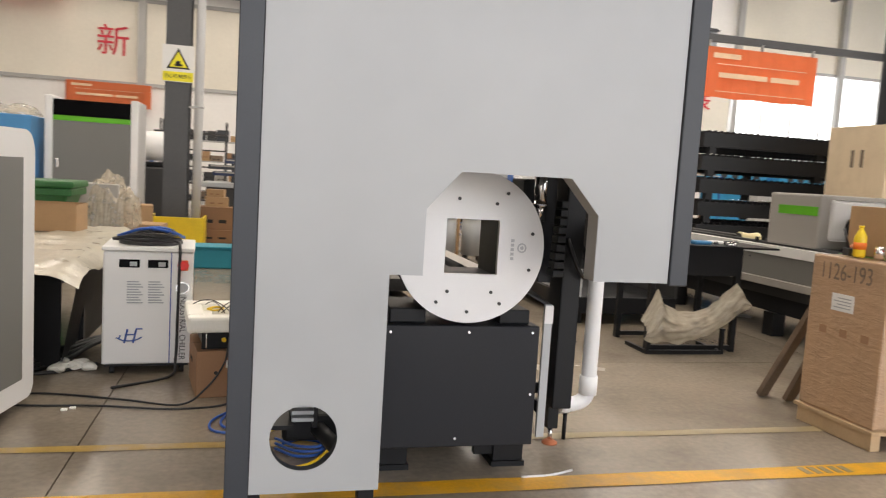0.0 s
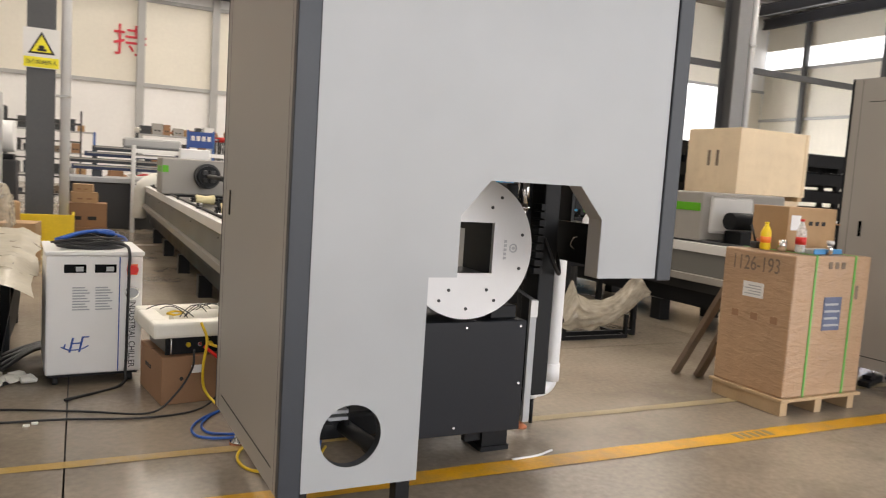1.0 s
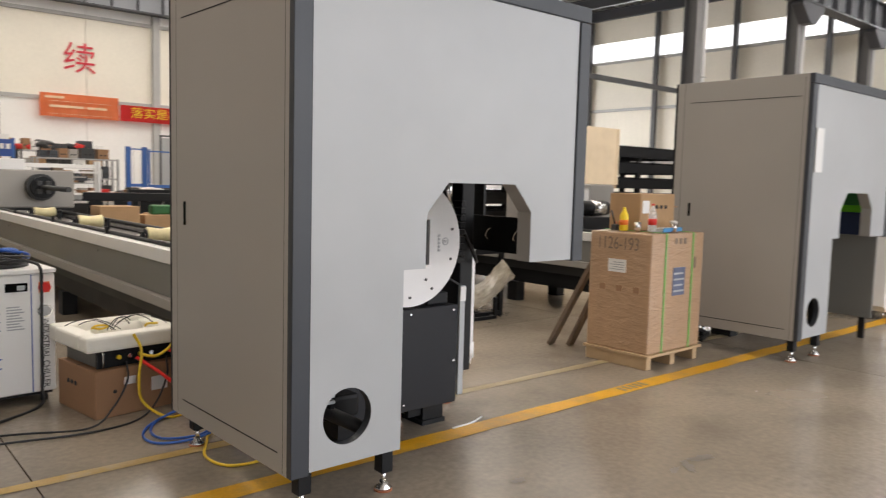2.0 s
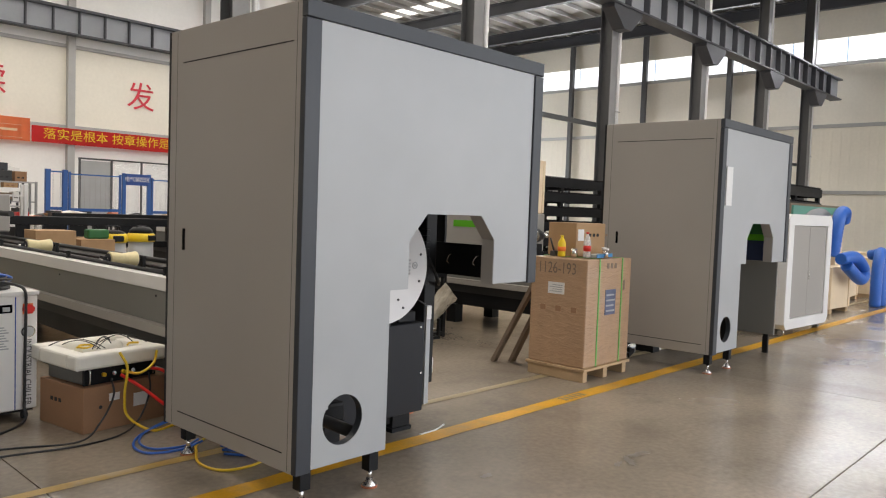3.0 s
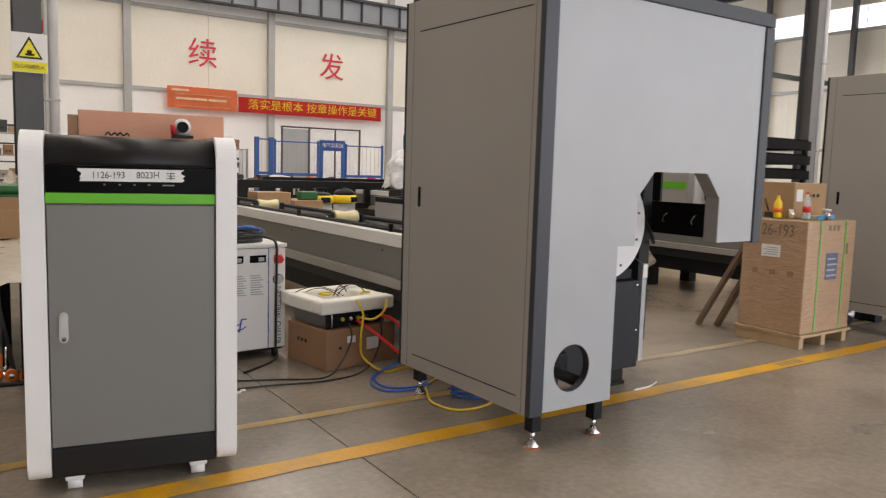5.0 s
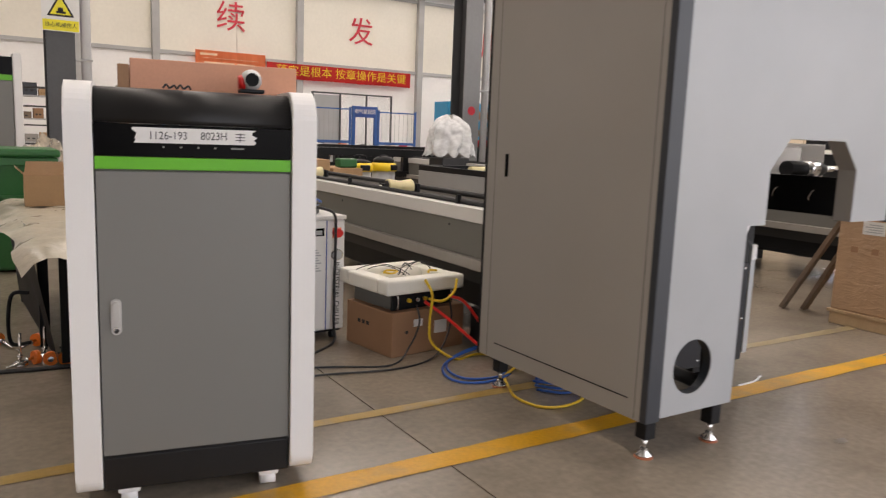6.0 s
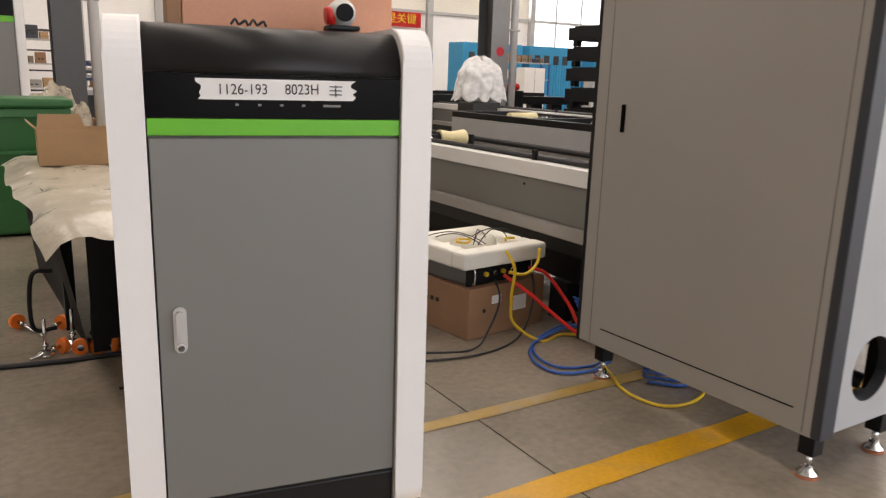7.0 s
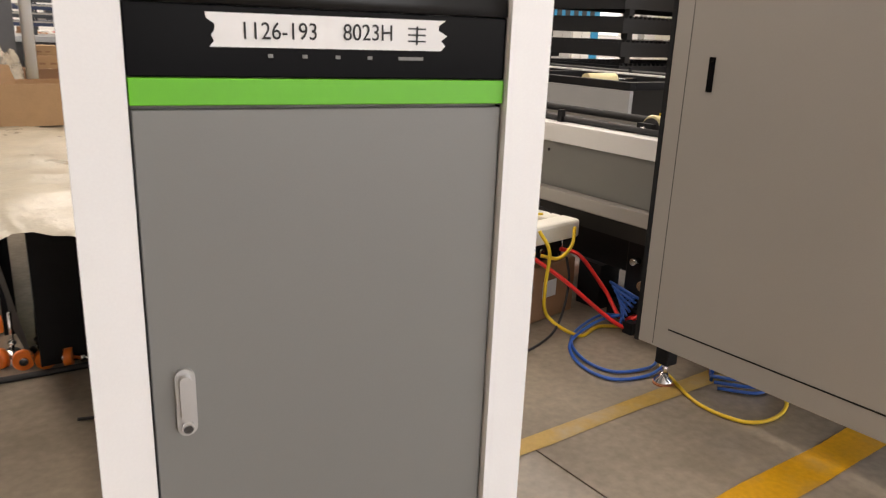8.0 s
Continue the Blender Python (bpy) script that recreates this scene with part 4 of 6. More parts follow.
for cx, cy in ((-0.2, 0.06), (0.2, 0.06), (-0.2, 0.54), (0.2, 0.54)):
    R("castor", (cx - 0.014, cy, 0.027), (cx + 0.014, cy, 0.027), 0.027, "cable_black", ch, 14)
fan = thing("fan_guard", "black wire fan guard with tangled tubes on the chiller", "fan guard", -0.56, 5.8, 0.885, 4)
bm = bmesh.new()
for k in range(5):
    r = 0.06 + 0.036 * k
    tube(bm, [(r * math.cos(a * math.pi / 8), r * math.sin(a * math.pi / 8), 0.03) for a in range(17)], 0.004, 6, 2)
part("rings", bm, "cable_black", fan)
R("rim", (0, 0, 0.0), (0, 0, 0.022), 0.215, "dark_grey", fan, 32)
for k in range(4):
    a = math.pi * k / 4
    R("spoke", (-0.2 * math.cos(a), -0.2 * math.sin(a), 0.035), (0.2 * math.cos(a), 0.2 * math.sin(a), 0.035), 0.004, "cable_black", fan, 6)
coil = bmesh.new()
tube(coil, [(-0.75, 5.66, 0.93), (-0.66, 5.6, 0.95), (-0.52, 5.64, 0.94), (-0.42, 5.75, 0.95), (-0.5, 5.86, 0.96), (-0.64, 5.8, 0.95), (-0.7, 5.7, 0.95)], 0.009)
tube(coil, [(-0.8, 5.7, 0.92), (-0.7, 5.56, 0.95), (-0.55, 5.54, 0.97), (-0.4, 5.62, 0.96), (-0.36, 5.78, 0.95), (-0.55, 5.72, 0.98), (-0.68, 5.62, 0.96)], 0.008)
tube(coil, [(-0.72, 5.9, 0.93), (-0.6, 5.66, 0.985), (-0.46, 5.58, 0.96), (-0.4, 5.7, 0.99), (-0.52, 5.9, 0.95)], 0.007)
solo("hose_coil", coil, "cable_black", "black hoses tangled on top of the chiller", "hose")
coil = bmesh.new()
tube(coil, [(-0.78, 5.78, 0.93), (-0.62, 5.7, 0.99), (-0.5, 5.62, 1.0), (-0.38, 5.66, 0.97), (-0.34, 5.82, 0.93)], 0.011)
tube(coil, [(-0.74, 5.62, 0.95), (-0.6, 5.6, 1.0), (-0.45, 5.7, 1.0), (-0.36, 5.86, 0.93)], 0.011)
solo("blue_hose", coil, "cable_blue", "blue air hoses lying across the chiller top", "hose")
coil = bmesh.new()
tube(coil, [(-0.78, 5.6, 0.925), (-0.6, 5.56, 0.93), (-0.45, 5.6, 0.935), (-0.36, 5.58, 0.92), (-0.335, 5.5, 0.885), (-0.335, 5.482, 0.75), (-0.34, 5.482, 0.4), (-0.345, 5.47, 0.12), (-0.38, 5.4, 0.012), (-0.7, 5.15, 0.01)], 0.01)
solo("power_cable", coil, "cable_black", "black power cable hanging down the chiller front", "cable")

# ---- carton with the laser source and its foam lid ----
cb = thing("brown_carton", "closed brown cardboard carton standing on the floor", "carton", -0.17, 4.93, 0, 9)
B("body", (0.0, 0.63, 0.0, 0.53, 0.0, 0.3), "carton_dark", cb, 0.006)
B("flap_seam", (0.0, 0.63, 0.262, 0.266, 0.3005, 0.3015), "ink", cb)
for xa, za, w, h in ((0.18, 0.19, 0.075, 0.05), (0.36, 0.12, 0.11, 0.09)):
    B("shipping_label", (xa, xa + w, -0.003, -0.0005, za, za + h), "paper", cb)
R("hand_hole", (0.12, -0.001, 0.16), (0.12, -0.004, 0.16), 0.012, "ink", cb, 12)
bm = bmesh.new()
for k in range(3):
    box(bm, -0.003, -0.0005, 0.36 - 0.05 * k, 0.39 - 0.05 * k, 0.17, 0.195)
part("print_bars", bm, "ink", cb)
dev = thing("laser_source", "flat grey rack-mount laser source on a carton", "laser source", -0.13, 4.99, 0.3025, 9)
B("chassis", (0.0, 0.5, 0.02, 0.46, 0.0, 0.115), "door_grey", dev, 0.004)
B("front_panel", (-0.015, 0.515, 0.0, 0.019, 0.0, 0.12), "black_paint", dev, 0.003)
for xa in (0.01, 0.475):
    bm = bmesh.new()
    tube(bm, [(xa, -0.002, 0.02), (xa, -0.03, 0.022), (xa, -0.03, 0.098), (xa, -0.002, 0.1)], 0.005, 8)
    part("handle", bm, "chrome", dev)
for k in range(4):
    R("connector", (0.12 + 0.07 * k, 0.0, 0.06), (0.12 + 0.07 * k, -0.02, 0.06), 0.014, "chrome" if k % 2 else "cable_yellow", dev, 12)
foam = thing("foam_tray", "white moulded foam packing tray with a hollow", "foam tray", -0.2, 4.94, 0.4205, 7)
bm = bmesh.new()
box(bm, -0.03, 0.62, -0.03, 0.09, 0.0, 0.1, 0.018)
box(bm, -0.03, 0.62, 0.45, 0.57, 0.0, 0.105, 0.018)
box(bm, -0.03, 0.08, 0.092, 0.448, 0.0, 0.1, 0.015)
box(bm, 0.5, 0.62, 0.092, 0.448, 0.0, 0.095, 0.015)
box(bm, 0.07, 0.51, 0.08, 0.46, 0.0, 0.05)
part("rim", bm, "foam", foam)
bm = bmesh.new()
rod(bm, (0.14, 0.26, 0.058), (0.44, 0.28, 0.058), 0.055, 20)
part("round_insert", bm, "foam", foam)
for x0, y0, x1, y1, hh in ((0.02, 0.42, 0.24, 0.1, 0.09), (0.1, 0.4, 0.2, 0.09, 0.07), (0.16, 0.12, 0.36, 0.24, 0.1), (0.18, 0.1, 0.5, 0.2, 0.12), (0.3, 0.3, 0.56, 0.12, 0.1), (0.2, 0.16, 0.42, 0.36, 0.08)):
    bm = bmesh.new()
    tube(bm, [(x0 + (x1 - x0) * u, y0 + (y1 - y0) * u, 0.105 + hh * 4 * u * (1 - u) * 0.6) for u in (0, 0.15, 0.35, 0.5, 0.65, 0.85, 1)], 0.0032, 6)
    part("fibre", bm, "cable_black", foam)
bm = bmesh.new()
tube(bm, [(0.1, 0.2, 0.115), (0.14, 0.16, 0.11), (0.2, 0.19, 0.118), (0.15, 0.24, 0.118), (0.1, 0.2, 0.112)], 0.007, 6)
part("fibre_end", bm, "cable_yellow", foam)
bm = bmesh.new()
tube(bm, [(0.4, 0.1, 0.108), (0.44, 0.14, 0.112), (0.5, 0.13, 0.108)], 0.008, 6)
part("fibre_end", bm, "cable_yellow", foam)


def cable(name, pts, r, material, label):
    bm = bmesh.new()
    tube(bm, pts, r, 8)
    return solo(name, bm, material, label, "cable", "loose cables")


cable("yellow_cable", [(0.05, 4.9, 0.52), (0.08, 4.85, 0.42), (0.06, 4.84, 0.25), (0.08, 4.83, 0.1), (0.2, 4.72, 0.01), (0.4, 4.75, 0.01), (0.62, 4.55, 0.01)], 0.009, "cable_yellow", "yellow fibre cable hanging over the carton to the floor")
cable("yellow_cable", [(0.1, 4.93, 0.38), (0.18, 4.88, 0.37), (0.28, 4.9, 0.42), (0.32, 4.93, 0.5)], 0.009, "cable_yellow", "short yellow fibre cable at the laser source")
cable("red_cable", [(0.08, 4.95, 0.36), (0.2, 4.86, 0.26), (0.36, 4.74, 0.1), (0.44, 4.66, 0.03), (0.52, 4.62, 0.02)], 0.011, "cable_red", "red hose from the laser source to the floor")
cable("red_cable", [(0.3, 5.0, 0.37), (0.4, 4.95, 0.33), (0.5, 4.85, 0.16), (0.5, 4.7, 0.04), (0.62, 4.62, 0.12), (0.8, 4.66, 0.14)], 0.011, "cable_red", "red hose curling down behind the carton")
cable("red_cable", [(0.5, 4.68, 0.05), (0.66, 4.7, 0.06), (0.85, 4.72, 0.06)], 0.011, "cable_red", "red hose lying on the floor")
cable("black_cable", [(0.02, 4.95, 0.34), (0.0, 4.87, 0.24), (-0.1, 4.82, 0.1), (-0.25, 4.78, 0.01), (-0.6, 4.9, 0.01), (-1.1, 5.05, 0.01), (-1.5, 4.95, 0.01), (-2.0, 5.1, 0.01)], 0.0065, "cable_black", "black cable running across the floor")
cable("black_cable", [(0.25, 4.9, 0.36), (0.24, 4.86, 0.24), (0.14, 4.8, 0.08), (0.0, 4.76, 0.01), (-0.3, 4.7, 0.01), (-0.7, 4.78, 0.01), (-1.3, 4.86, 0.01), (-1.8, 5.3, 0.01)], 0.0065, "cable_black", "black cable running across the floor")
for k, (dx, dy) in enumerate(((0, 0), (0.06, 0.05))):
    cable("blue_hose", [(0.5, 4.72, 0.06), (0.34 + dx, 4.74 + dy, 0.05), (0.1 + dx, 4.68 + dy, 0.012), (-0.04 + dx, 4.48 + dy, 0.012), (-0.03 + dx, 4.3 + dy, 0.012), (0.14 + dx, 4.24 + dy, 0.012), (0.3, 4.26 + dy, 0.03)], 0.0075, "cable_blue", "blue air hose looped on the floor")
for k in range(7):
    cable("blue_hose", [(0.45 + 0.02 * k, 4.68, 0.03 + 0.02 * k), (0.55, 4.74 + 0.02 * k, 0.1 + 0.015 * k), (0.7, 4.72, 0.16 - 0.01 * k), (0.9, 4.8, 0.1)], 0.0075, "cable_blue", "blue air hose bundle beside the carton")
cable("yellow_cable", [(0.62, 4.5, 0.02), (0.3, 4.3, 0.01), (0.2, 4.15, 0.01), (0.11, 3.95, 0.01), (0.14, 3.77, 0.01), (0.28, 3.72, 0.01), (0.46, 3.78, 0.01), (0.58, 3.95, 0.02)], 0.008, "cable_yellow", "yellow hose looped under the machine enclosure")
for k in range(3):
    cable("blue_hose", [(0.3, 4.0 + 0.02 * k, 0.012 + 0.02 * k), (0.4, 3.88 + 0.02 * k, 0.014 + 0.02 * k), (0.52, 3.9, 0.014 + 0.02 * k), (0.55, 4.05 - 0.02 * k, 0.014 + 0.02 * k), (0.44, 4.12, 0.014 + 0.02 * k), (0.34, 4.06, 0.014 + 0.02 * k)], 0.0075, "cable_blue", "blue hose coiled under the machine enclosure")
drive = thing("bed_drive", "black drive bracket with bright caps at the bed's end", "drive", 0.56, 4.52, 0)
B("base", (0.0, 0.3, 0.0, 0.36, 0.0, 0.09), "black_paint", drive, 0.01)
B("bracket", (0.05, 0.12, 0.04, 0.3, 0.091, 0.42), "black_paint", drive, 0.008)
B("bracket", (0.2, 0.26, 0.04, 0.3, 0.091, 0.36), "black_paint", drive, 0.008)
for px, py, pz, rr in ((0.03, 0.12, 0.36, 0.022), (0.03, 0.22, 0.33, 0.018), (0.03, 0.15, 0.22, 0.026)):
    R("cap", (px - 0.03, py, pz), (px + 0.0195, py, pz), rr, "chrome", drive, 16)
R("cylinder", (0.16, 0.02, 0.16), (0.16, 0.34, 0.2), 0.035, "dark_grey", drive, 16)
B("cable_connector", (0.44, 0.5, 4.6, 4.66, 0.0, 0.06), "black_paint", None, 0.006)
tagged(bpy.data.objects["cable_connector"], "small black plug block lying on the floor", "plug")

# ---- long machine beds ----


def machine_bed(x, y0, y1, group_label, rollers, head_y=None):
    L = y1 - y0
    b = thing("machine_bed", group_label, "machine bed", x, y0, 0, 0, "machine beds")
    B("side_panel", (0.0, 0.06, 0, L, 0.622, 0.866), "door_grey", b)
    B("top_strip", (-0.012, 0.14, 0, L, 0.868, 0.968), "white_coat", b, 0.004)
    B("lower_beam", (-0.05, 0.12, 0, L, 0.545, 0.62), "side_grey", b, 0.006)
    B("bottom_web", (0.05, 0.1, 0, L, 0.43, 0.543), "dark_grey", b)
    B("bottom_chord", (0.1, 0.95, 0, L, 0.25, 0.428), "black_paint", b)
    B("deck", (0.141, 0.95, 0, L, 0.8, 0.87), "deck", b)
    B("far_strip", (0.952, 1.07, 0, L, 0.5, 0.925), "side_grey", b, 0.004)
    B("rail", (0.78, 0.9, 0, L, 0.872, 0.895), "black_paint", b, 0.006)
    R("guide_bar", (0.84, 0, 0.945), (0.84, L, 0.945), 0.024, "dark_grey", b, 10)
    R("guide_bar", (0.09, 0, 0.985), (0.09, L, 0.985), 0.016, "dark_grey", b, 10)
    k = 0.55
    while k < L:
        B("leg", (0.05, 0.2, k, k + 0.16, 0.0, 0.25), "black_paint", b)
        B("leg", (0.85, 1.0, k, k + 0.16, 0.0, 0.25), "black_paint", b)
        k += 1.9
    k = 0.95
    while k < L - 0.2:
        B("bar_post", (0.055, 0.085, k, k + 0.03, 0.969, 1.035), "black_paint", b)
        R("screw", (-0.001, k + 0.015, 0.82), (-0.006, k + 0.015, 0.82), 0.009, "black_paint", b, 8)
        k += 1.9
    for ry in rollers:
        bm = bmesh.new()
        c = Vector((0.46, ry - y0, 0.97))
        prof = [(0.066, -0.13), (0.072, -0.12), (0.055, -0.005), (0.055, 0.005), (0.072, 0.12), (0.066, 0.13)]
        spin(bm, (0, 0, 0), prof, 20)
        bmesh.ops.rotate(bm, cent=(0, 0, 0), matrix=Matrix.Rotation(radians(90), 3, "Y"), verts=bm.verts)
        bmesh.ops.translate(bm, vec=c, verts=bm.verts)
        part("roller", bm, "cream_plastic", b, "cream double-cone support roller")
        for xe in (0.318, 0.592):
            R("roller_end", (xe, ry - y0, 0.97), (xe + 0.01, ry - y0, 0.97), 0.056, "dark_grey", b, 18)
        R("roller_axle", (0.25, ry - y0, 0.97), (0.68, ry - y0, 0.97), 0.014, "chrome", b, 10)
        R("air_cylinder", (0.2, ry - y0 - 0.2, 0.91), (0.4, ry - y0 - 0.2, 0.91), 0.025, "satin_zinc", b, 12)
        B("roller_stand", (0.27, 0.3, ry - y0 - 0.05, ry - y0 + 0.05, 0.872, 1.0), "black_paint", b)
        B("roller_stand", (0.63, 0.66, ry - y0 - 0.05, ry - y0 + 0.05, 0.872, 1.0), "black_paint", b)
    return b


def chuck_head(x, y, label, w=1.12, motor=False):
    h = thing("headstock", label, "chuck head", x, y, 0.96, 0, "chuck heads")
    B("housing", (0.0, w, 0.0, 0.75, 0.03, 0.575), "side_grey", h, 0.02)
    B("lime_label", (-0.004, -0.0005, 0.02, 0.6, 0.36, 0.45), "lime", h)
    if w < 1.2:
        B("lime_label", (0.01, 0.1, -0.004, -0.0005, 0.36, 0.46), "lime", h)
    B("saddle", (0.06, w - 0.06, -0.06, 0.7, 0.0, 0.028), "black_paint", h)
    if motor:
        B("motor_plate", (0.12, 0.75, -0.03, -0.0005, 0.12, 0.53), "white_coat", h, 0.03)
        B("motor_foot", (0.3, 0.85, -0.3, -0.07, 0.0, 0.16), "black_paint", h, 0.01)
        R("motor", (0.24, -0.18, 0.27), (0.88, -0.18, 0.27), 0.095, "black_paint", h, 24)
        R("motor_band", (0.56, -0.18, 0.27), (0.8, -0.18, 0.27), 0.1, "chrome", h, 24)
        R("coupling", (0.881, -0.18, 0.27), (1.0, -0.18, 0.27), 0.06, "dark_grey", h, 18)
        R("shaft", (1.001, -0.18, 0.27), (1.2, -0.18, 0.27), 0.03, "chrome", h, 14)
        return h
    R("chuck_body", (w * 0.58, -0.001, 0.33), (w * 0.58, -0.16, 0.33), 0.19, "dark_grey", h, 28)
    R("chuck_face", (w * 0.58, -0.161, 0.33), (w * 0.58, -0.25, 0.33), 0.155, "black_paint", h, 28)
    for k in range(4):
        a = math.pi / 4 + math.pi / 2 * k
        px, pz = w * 0.58 + 0.08 * math.cos(a), 0.33 + 0.08 * math.sin(a)
        B("jaw", (px - 0.035, px + 0.035, -0.3, -0.252, pz - 0.035, pz + 0.035), "dark_grey", h, 0.006)
    R("workpiece_tube", (w * 0.58, -0.253, 0.33), (w * 0.58, -1.6, 0.33), 0.035, "dark_grey", h, 14)
    return h


machine_bed(0.52, 4.4, 15.9, "long grey tube-machine bed with white top strip and cream rollers", [4.95, 7.0, 9.2, 11.3])
chuck_head(0.47, 12.2, "grey chuck head with black four-jaw chuck on the bed")
machine_bed(5.5, 4.45, 16.0, "long grey tube-machine bed beside the wrapped crate", [5.2, 8.0])
chuck_head(5.56, 6.4, "grey drive head with lime label and black motor", 1.3, True)
ply = thing("plywood_crate", "plain plywood crate stacked on a wooden case", "crate", 8.6, 8.8, 1.48)
B("body", (0.0, 1.55, 0.0, 1.1, 0.07, 1.1), "plywood", ply, 0.004)
for xa in (0.03, 0.72, 1.42):
    B("skid", (xa, xa + 0.1, 0.0, 1.1, 0.0, 0.069), "wood", ply, 0.003)
for xa in (0.0, 1.49):
    B("batten", (xa, xa + 0.06, -0.012, -0.0005, 0.075, 1.095), "plywood", ply)
bm = bmesh.new()
for k in range(2):
    box(bm, -0.003, -0.0006, 0.4 + 0.18 * k, 0.46 + 0.18 * k, 0.5, 0.75)
part("stencil_bars", bm, "wood_grey", ply)
case_ = thing("wooden_case", "closed plywood case standing under the upper crate", "case", 8.6, 8.82, 0)
B("body", (0.05, 1.5, 0.02, 1.06, 0.1, 1.479), "plywood", case_, 0.006)
for xa in (0.08, 1.36):
    B("skid", (xa, xa + 0.1, 0.02, 1.06, 0.0, 0.099), "wood", case_)
foam_wrap = bmesh.new()
tube(foam_wrap, [(0.42, 15.9, 0.35), (0.44, 15.85, 0.8), (0.5, 15.8, 1.0), (0.8, 15.85, 1.12), (1.1, 15.9, 1.08)], 0.13, 12, 4, 0.08)
solo("foam_wrapping", foam_wrap, "foam", "white foam sheet wrapped over the end of the bed", "packing foam")

bed_c = thing("trough_bed", "low black-framed bed with grey sides under construction", "machine bed", 3.5, 7.4, 0, 0, "machine beds")
B("side_panel", (0.0, 0.05, 0, 3.6, 0.3, 0.915), "light_grey", bed_c)
B("base_beam", (-0.04, 1.2, 0.02, 3.58, 0.12, 0.295), "black_paint", bed_c, 0.008)
for dims in ((0.0, 0.08, 0, 3.6), (1.12, 1.2, 0, 3.6), (0.082, 1.118, 0, 0.08), (0.082, 1.118, 3.52, 3.6), (0.082, 1.118, 1.76, 1.84)):
    B("top_frame", (*dims, 0.917, 1.0), "black_paint", bed_c, 0.006)
B("far_panel", (1.15, 1.19, 0, 3.6, 0.3, 0.915), "dark_grey", bed_c)
for ry in (0.9, 2.6):
    R("roller", (0.3, ry, 0.96), (0.75, ry, 0.96), 0.07, "cream_plastic", bed_c, 16)
    R("axle", (0.083, ry, 0.96), (1.117, ry, 0.96), 0.02, "chrome", bed_c)
for xa, ya in ((0.0, 0.1), (1.05, 0.1), (0.0, 3.35), (1.05, 3.35)):
    B("leg", (xa, xa + 0.12, ya, ya + 0.12, 0.0, 0.119), "black_paint", bed_c)

# ---- wrapped crate with clutter ----
cr = thing("wrapped_crate", "film-wrapped cardboard crate with green straps on a pallet", "crate", 3.77, 3.69, 0, 1)
for xa in (0.0, 0.36, 0.72):
    B("pallet_block", (xa, xa + 0.07, 0.0, 0.62, 0.0, 0.1), "wood", cr, 0.003)
B("pallet_board", (-0.02, 0.83, -0.02, 0.64, 0.101, 0.125), "wood", cr, 0.003)
B("carton", (0.0, 0.81, 0.0, 0.62, 0.127, 1.13), "carton_wrap", cr, 0.012)
for xa in (0.2, 0.62):
    bm = bmesh.new()
    box(bm, xa, xa + 0.018, -0.005, -0.0005, 0.1, 1.133)
    box(bm, xa, xa + 0.018, -0.004, 0.624, 1.1335, 1.1365)
    part("strap", bm, "green_strap", cr, "green plastic strap")
plabel = B("print_panel", (0.33, 0.52, -0.004, -0.0008, 0.6, 0.84), "faded_blue", cr)
for k in range(4):
    B("print_bar", (0.345, 0.505 - 0.02 * (k % 2), -0.0065, -0.0045, 0.63 + 0.05 * k, 0.645 + 0.05 * k), "ink_grey", plabel)
lab = B("label", (-0.004, -0.0008, 0.24, 0.42, 0.79, 0.9), "paper", cr)
for k in range(4):
    B("print_bar", (-0.006, -0.0045, 0.26, 0.4 - 0.03 * (k % 2), 0.81 + 0.02 * k, 0.817 + 0.02 * k), "ink_grey", lab)
words("handwriting", "1126-193", 0.15, pose(-0.003, 0.33, 1.03, 90, 0, -90), "wood_grey", cr, 0.0005, "CENTER", 0.75)
for k in range(3):
    B("stencil_bar", (0.34 + 0.07 * k, 0.38 + 0.07 * k, -0.003, -0.0008, 1.04, 1.09), "wood_grey", cr)
B("stencil_bar", (0.66, 0.69, -0.003, -0.0008, 0.82, 0.92), "wood_grey", cr)
for k in range(3):
    B("stencil_bar", (-0.003, -0.0008, 0.1 + 0.17 * k, 0.16 + 0.17 * k, 0.63, 0.68), "carton_dark", cr)
sc = thing("small_carton", "brown cardboard carton with an open flap on the crate", "carton", 4.0, 3.98, 1.137, 0)
B("body", (0.0, 0.52, 0.0, 0.32, 0.0, 0.32), "carton", sc, 0.005)
B("flap", (0.522, 0.6, 0.02, 0.3, 0.2, 0.21), "carton_dark", sc)
B("tape_label", (0.03, 0.13, -0.003, -0.0006, 0.15, 0.26), "paper", sc)
for k in range(3):
    B("stencil_bar", (0.22 + 0.07 * k, 0.26 + 0.07 * k, -0.0028, -0.0006, 0.19, 0.22), "ink", sc)


def bottle(x, y, z, body, liquid, capm, label, h, r):
    b = thing("bottle", label, "bottle", x, y, z, 0, "bottles on the crate")
    bm = bmesh.new()
    spin(bm, (0, 0, 0), [(r * 0.8, 0), (r, 0.012), (r * 0.94, h * 0.3), (r, h * 0.5), (r * 0.95, h * 0.66), (r * 0.55, h * 0.82), (r * 0.36, h * 0.88), (r * 0.36, h * 0.93)], 20)
    part("body", bm, body, b)
    bm = bmesh.new()
    spin(bm, (0, 0, h * 0.931), [(r * 0.42, 0), (r * 0.42, h * 0.07)], 16)
    part("cap", bm, capm, b)
    bm = bmesh.new()
    spin(bm, (0, 0, h * 0.25), [(r * 1.02, 0), (r * 1.03, h * 0.22)], 20)
    part("wrapper", bm, liquid, b)
    return b


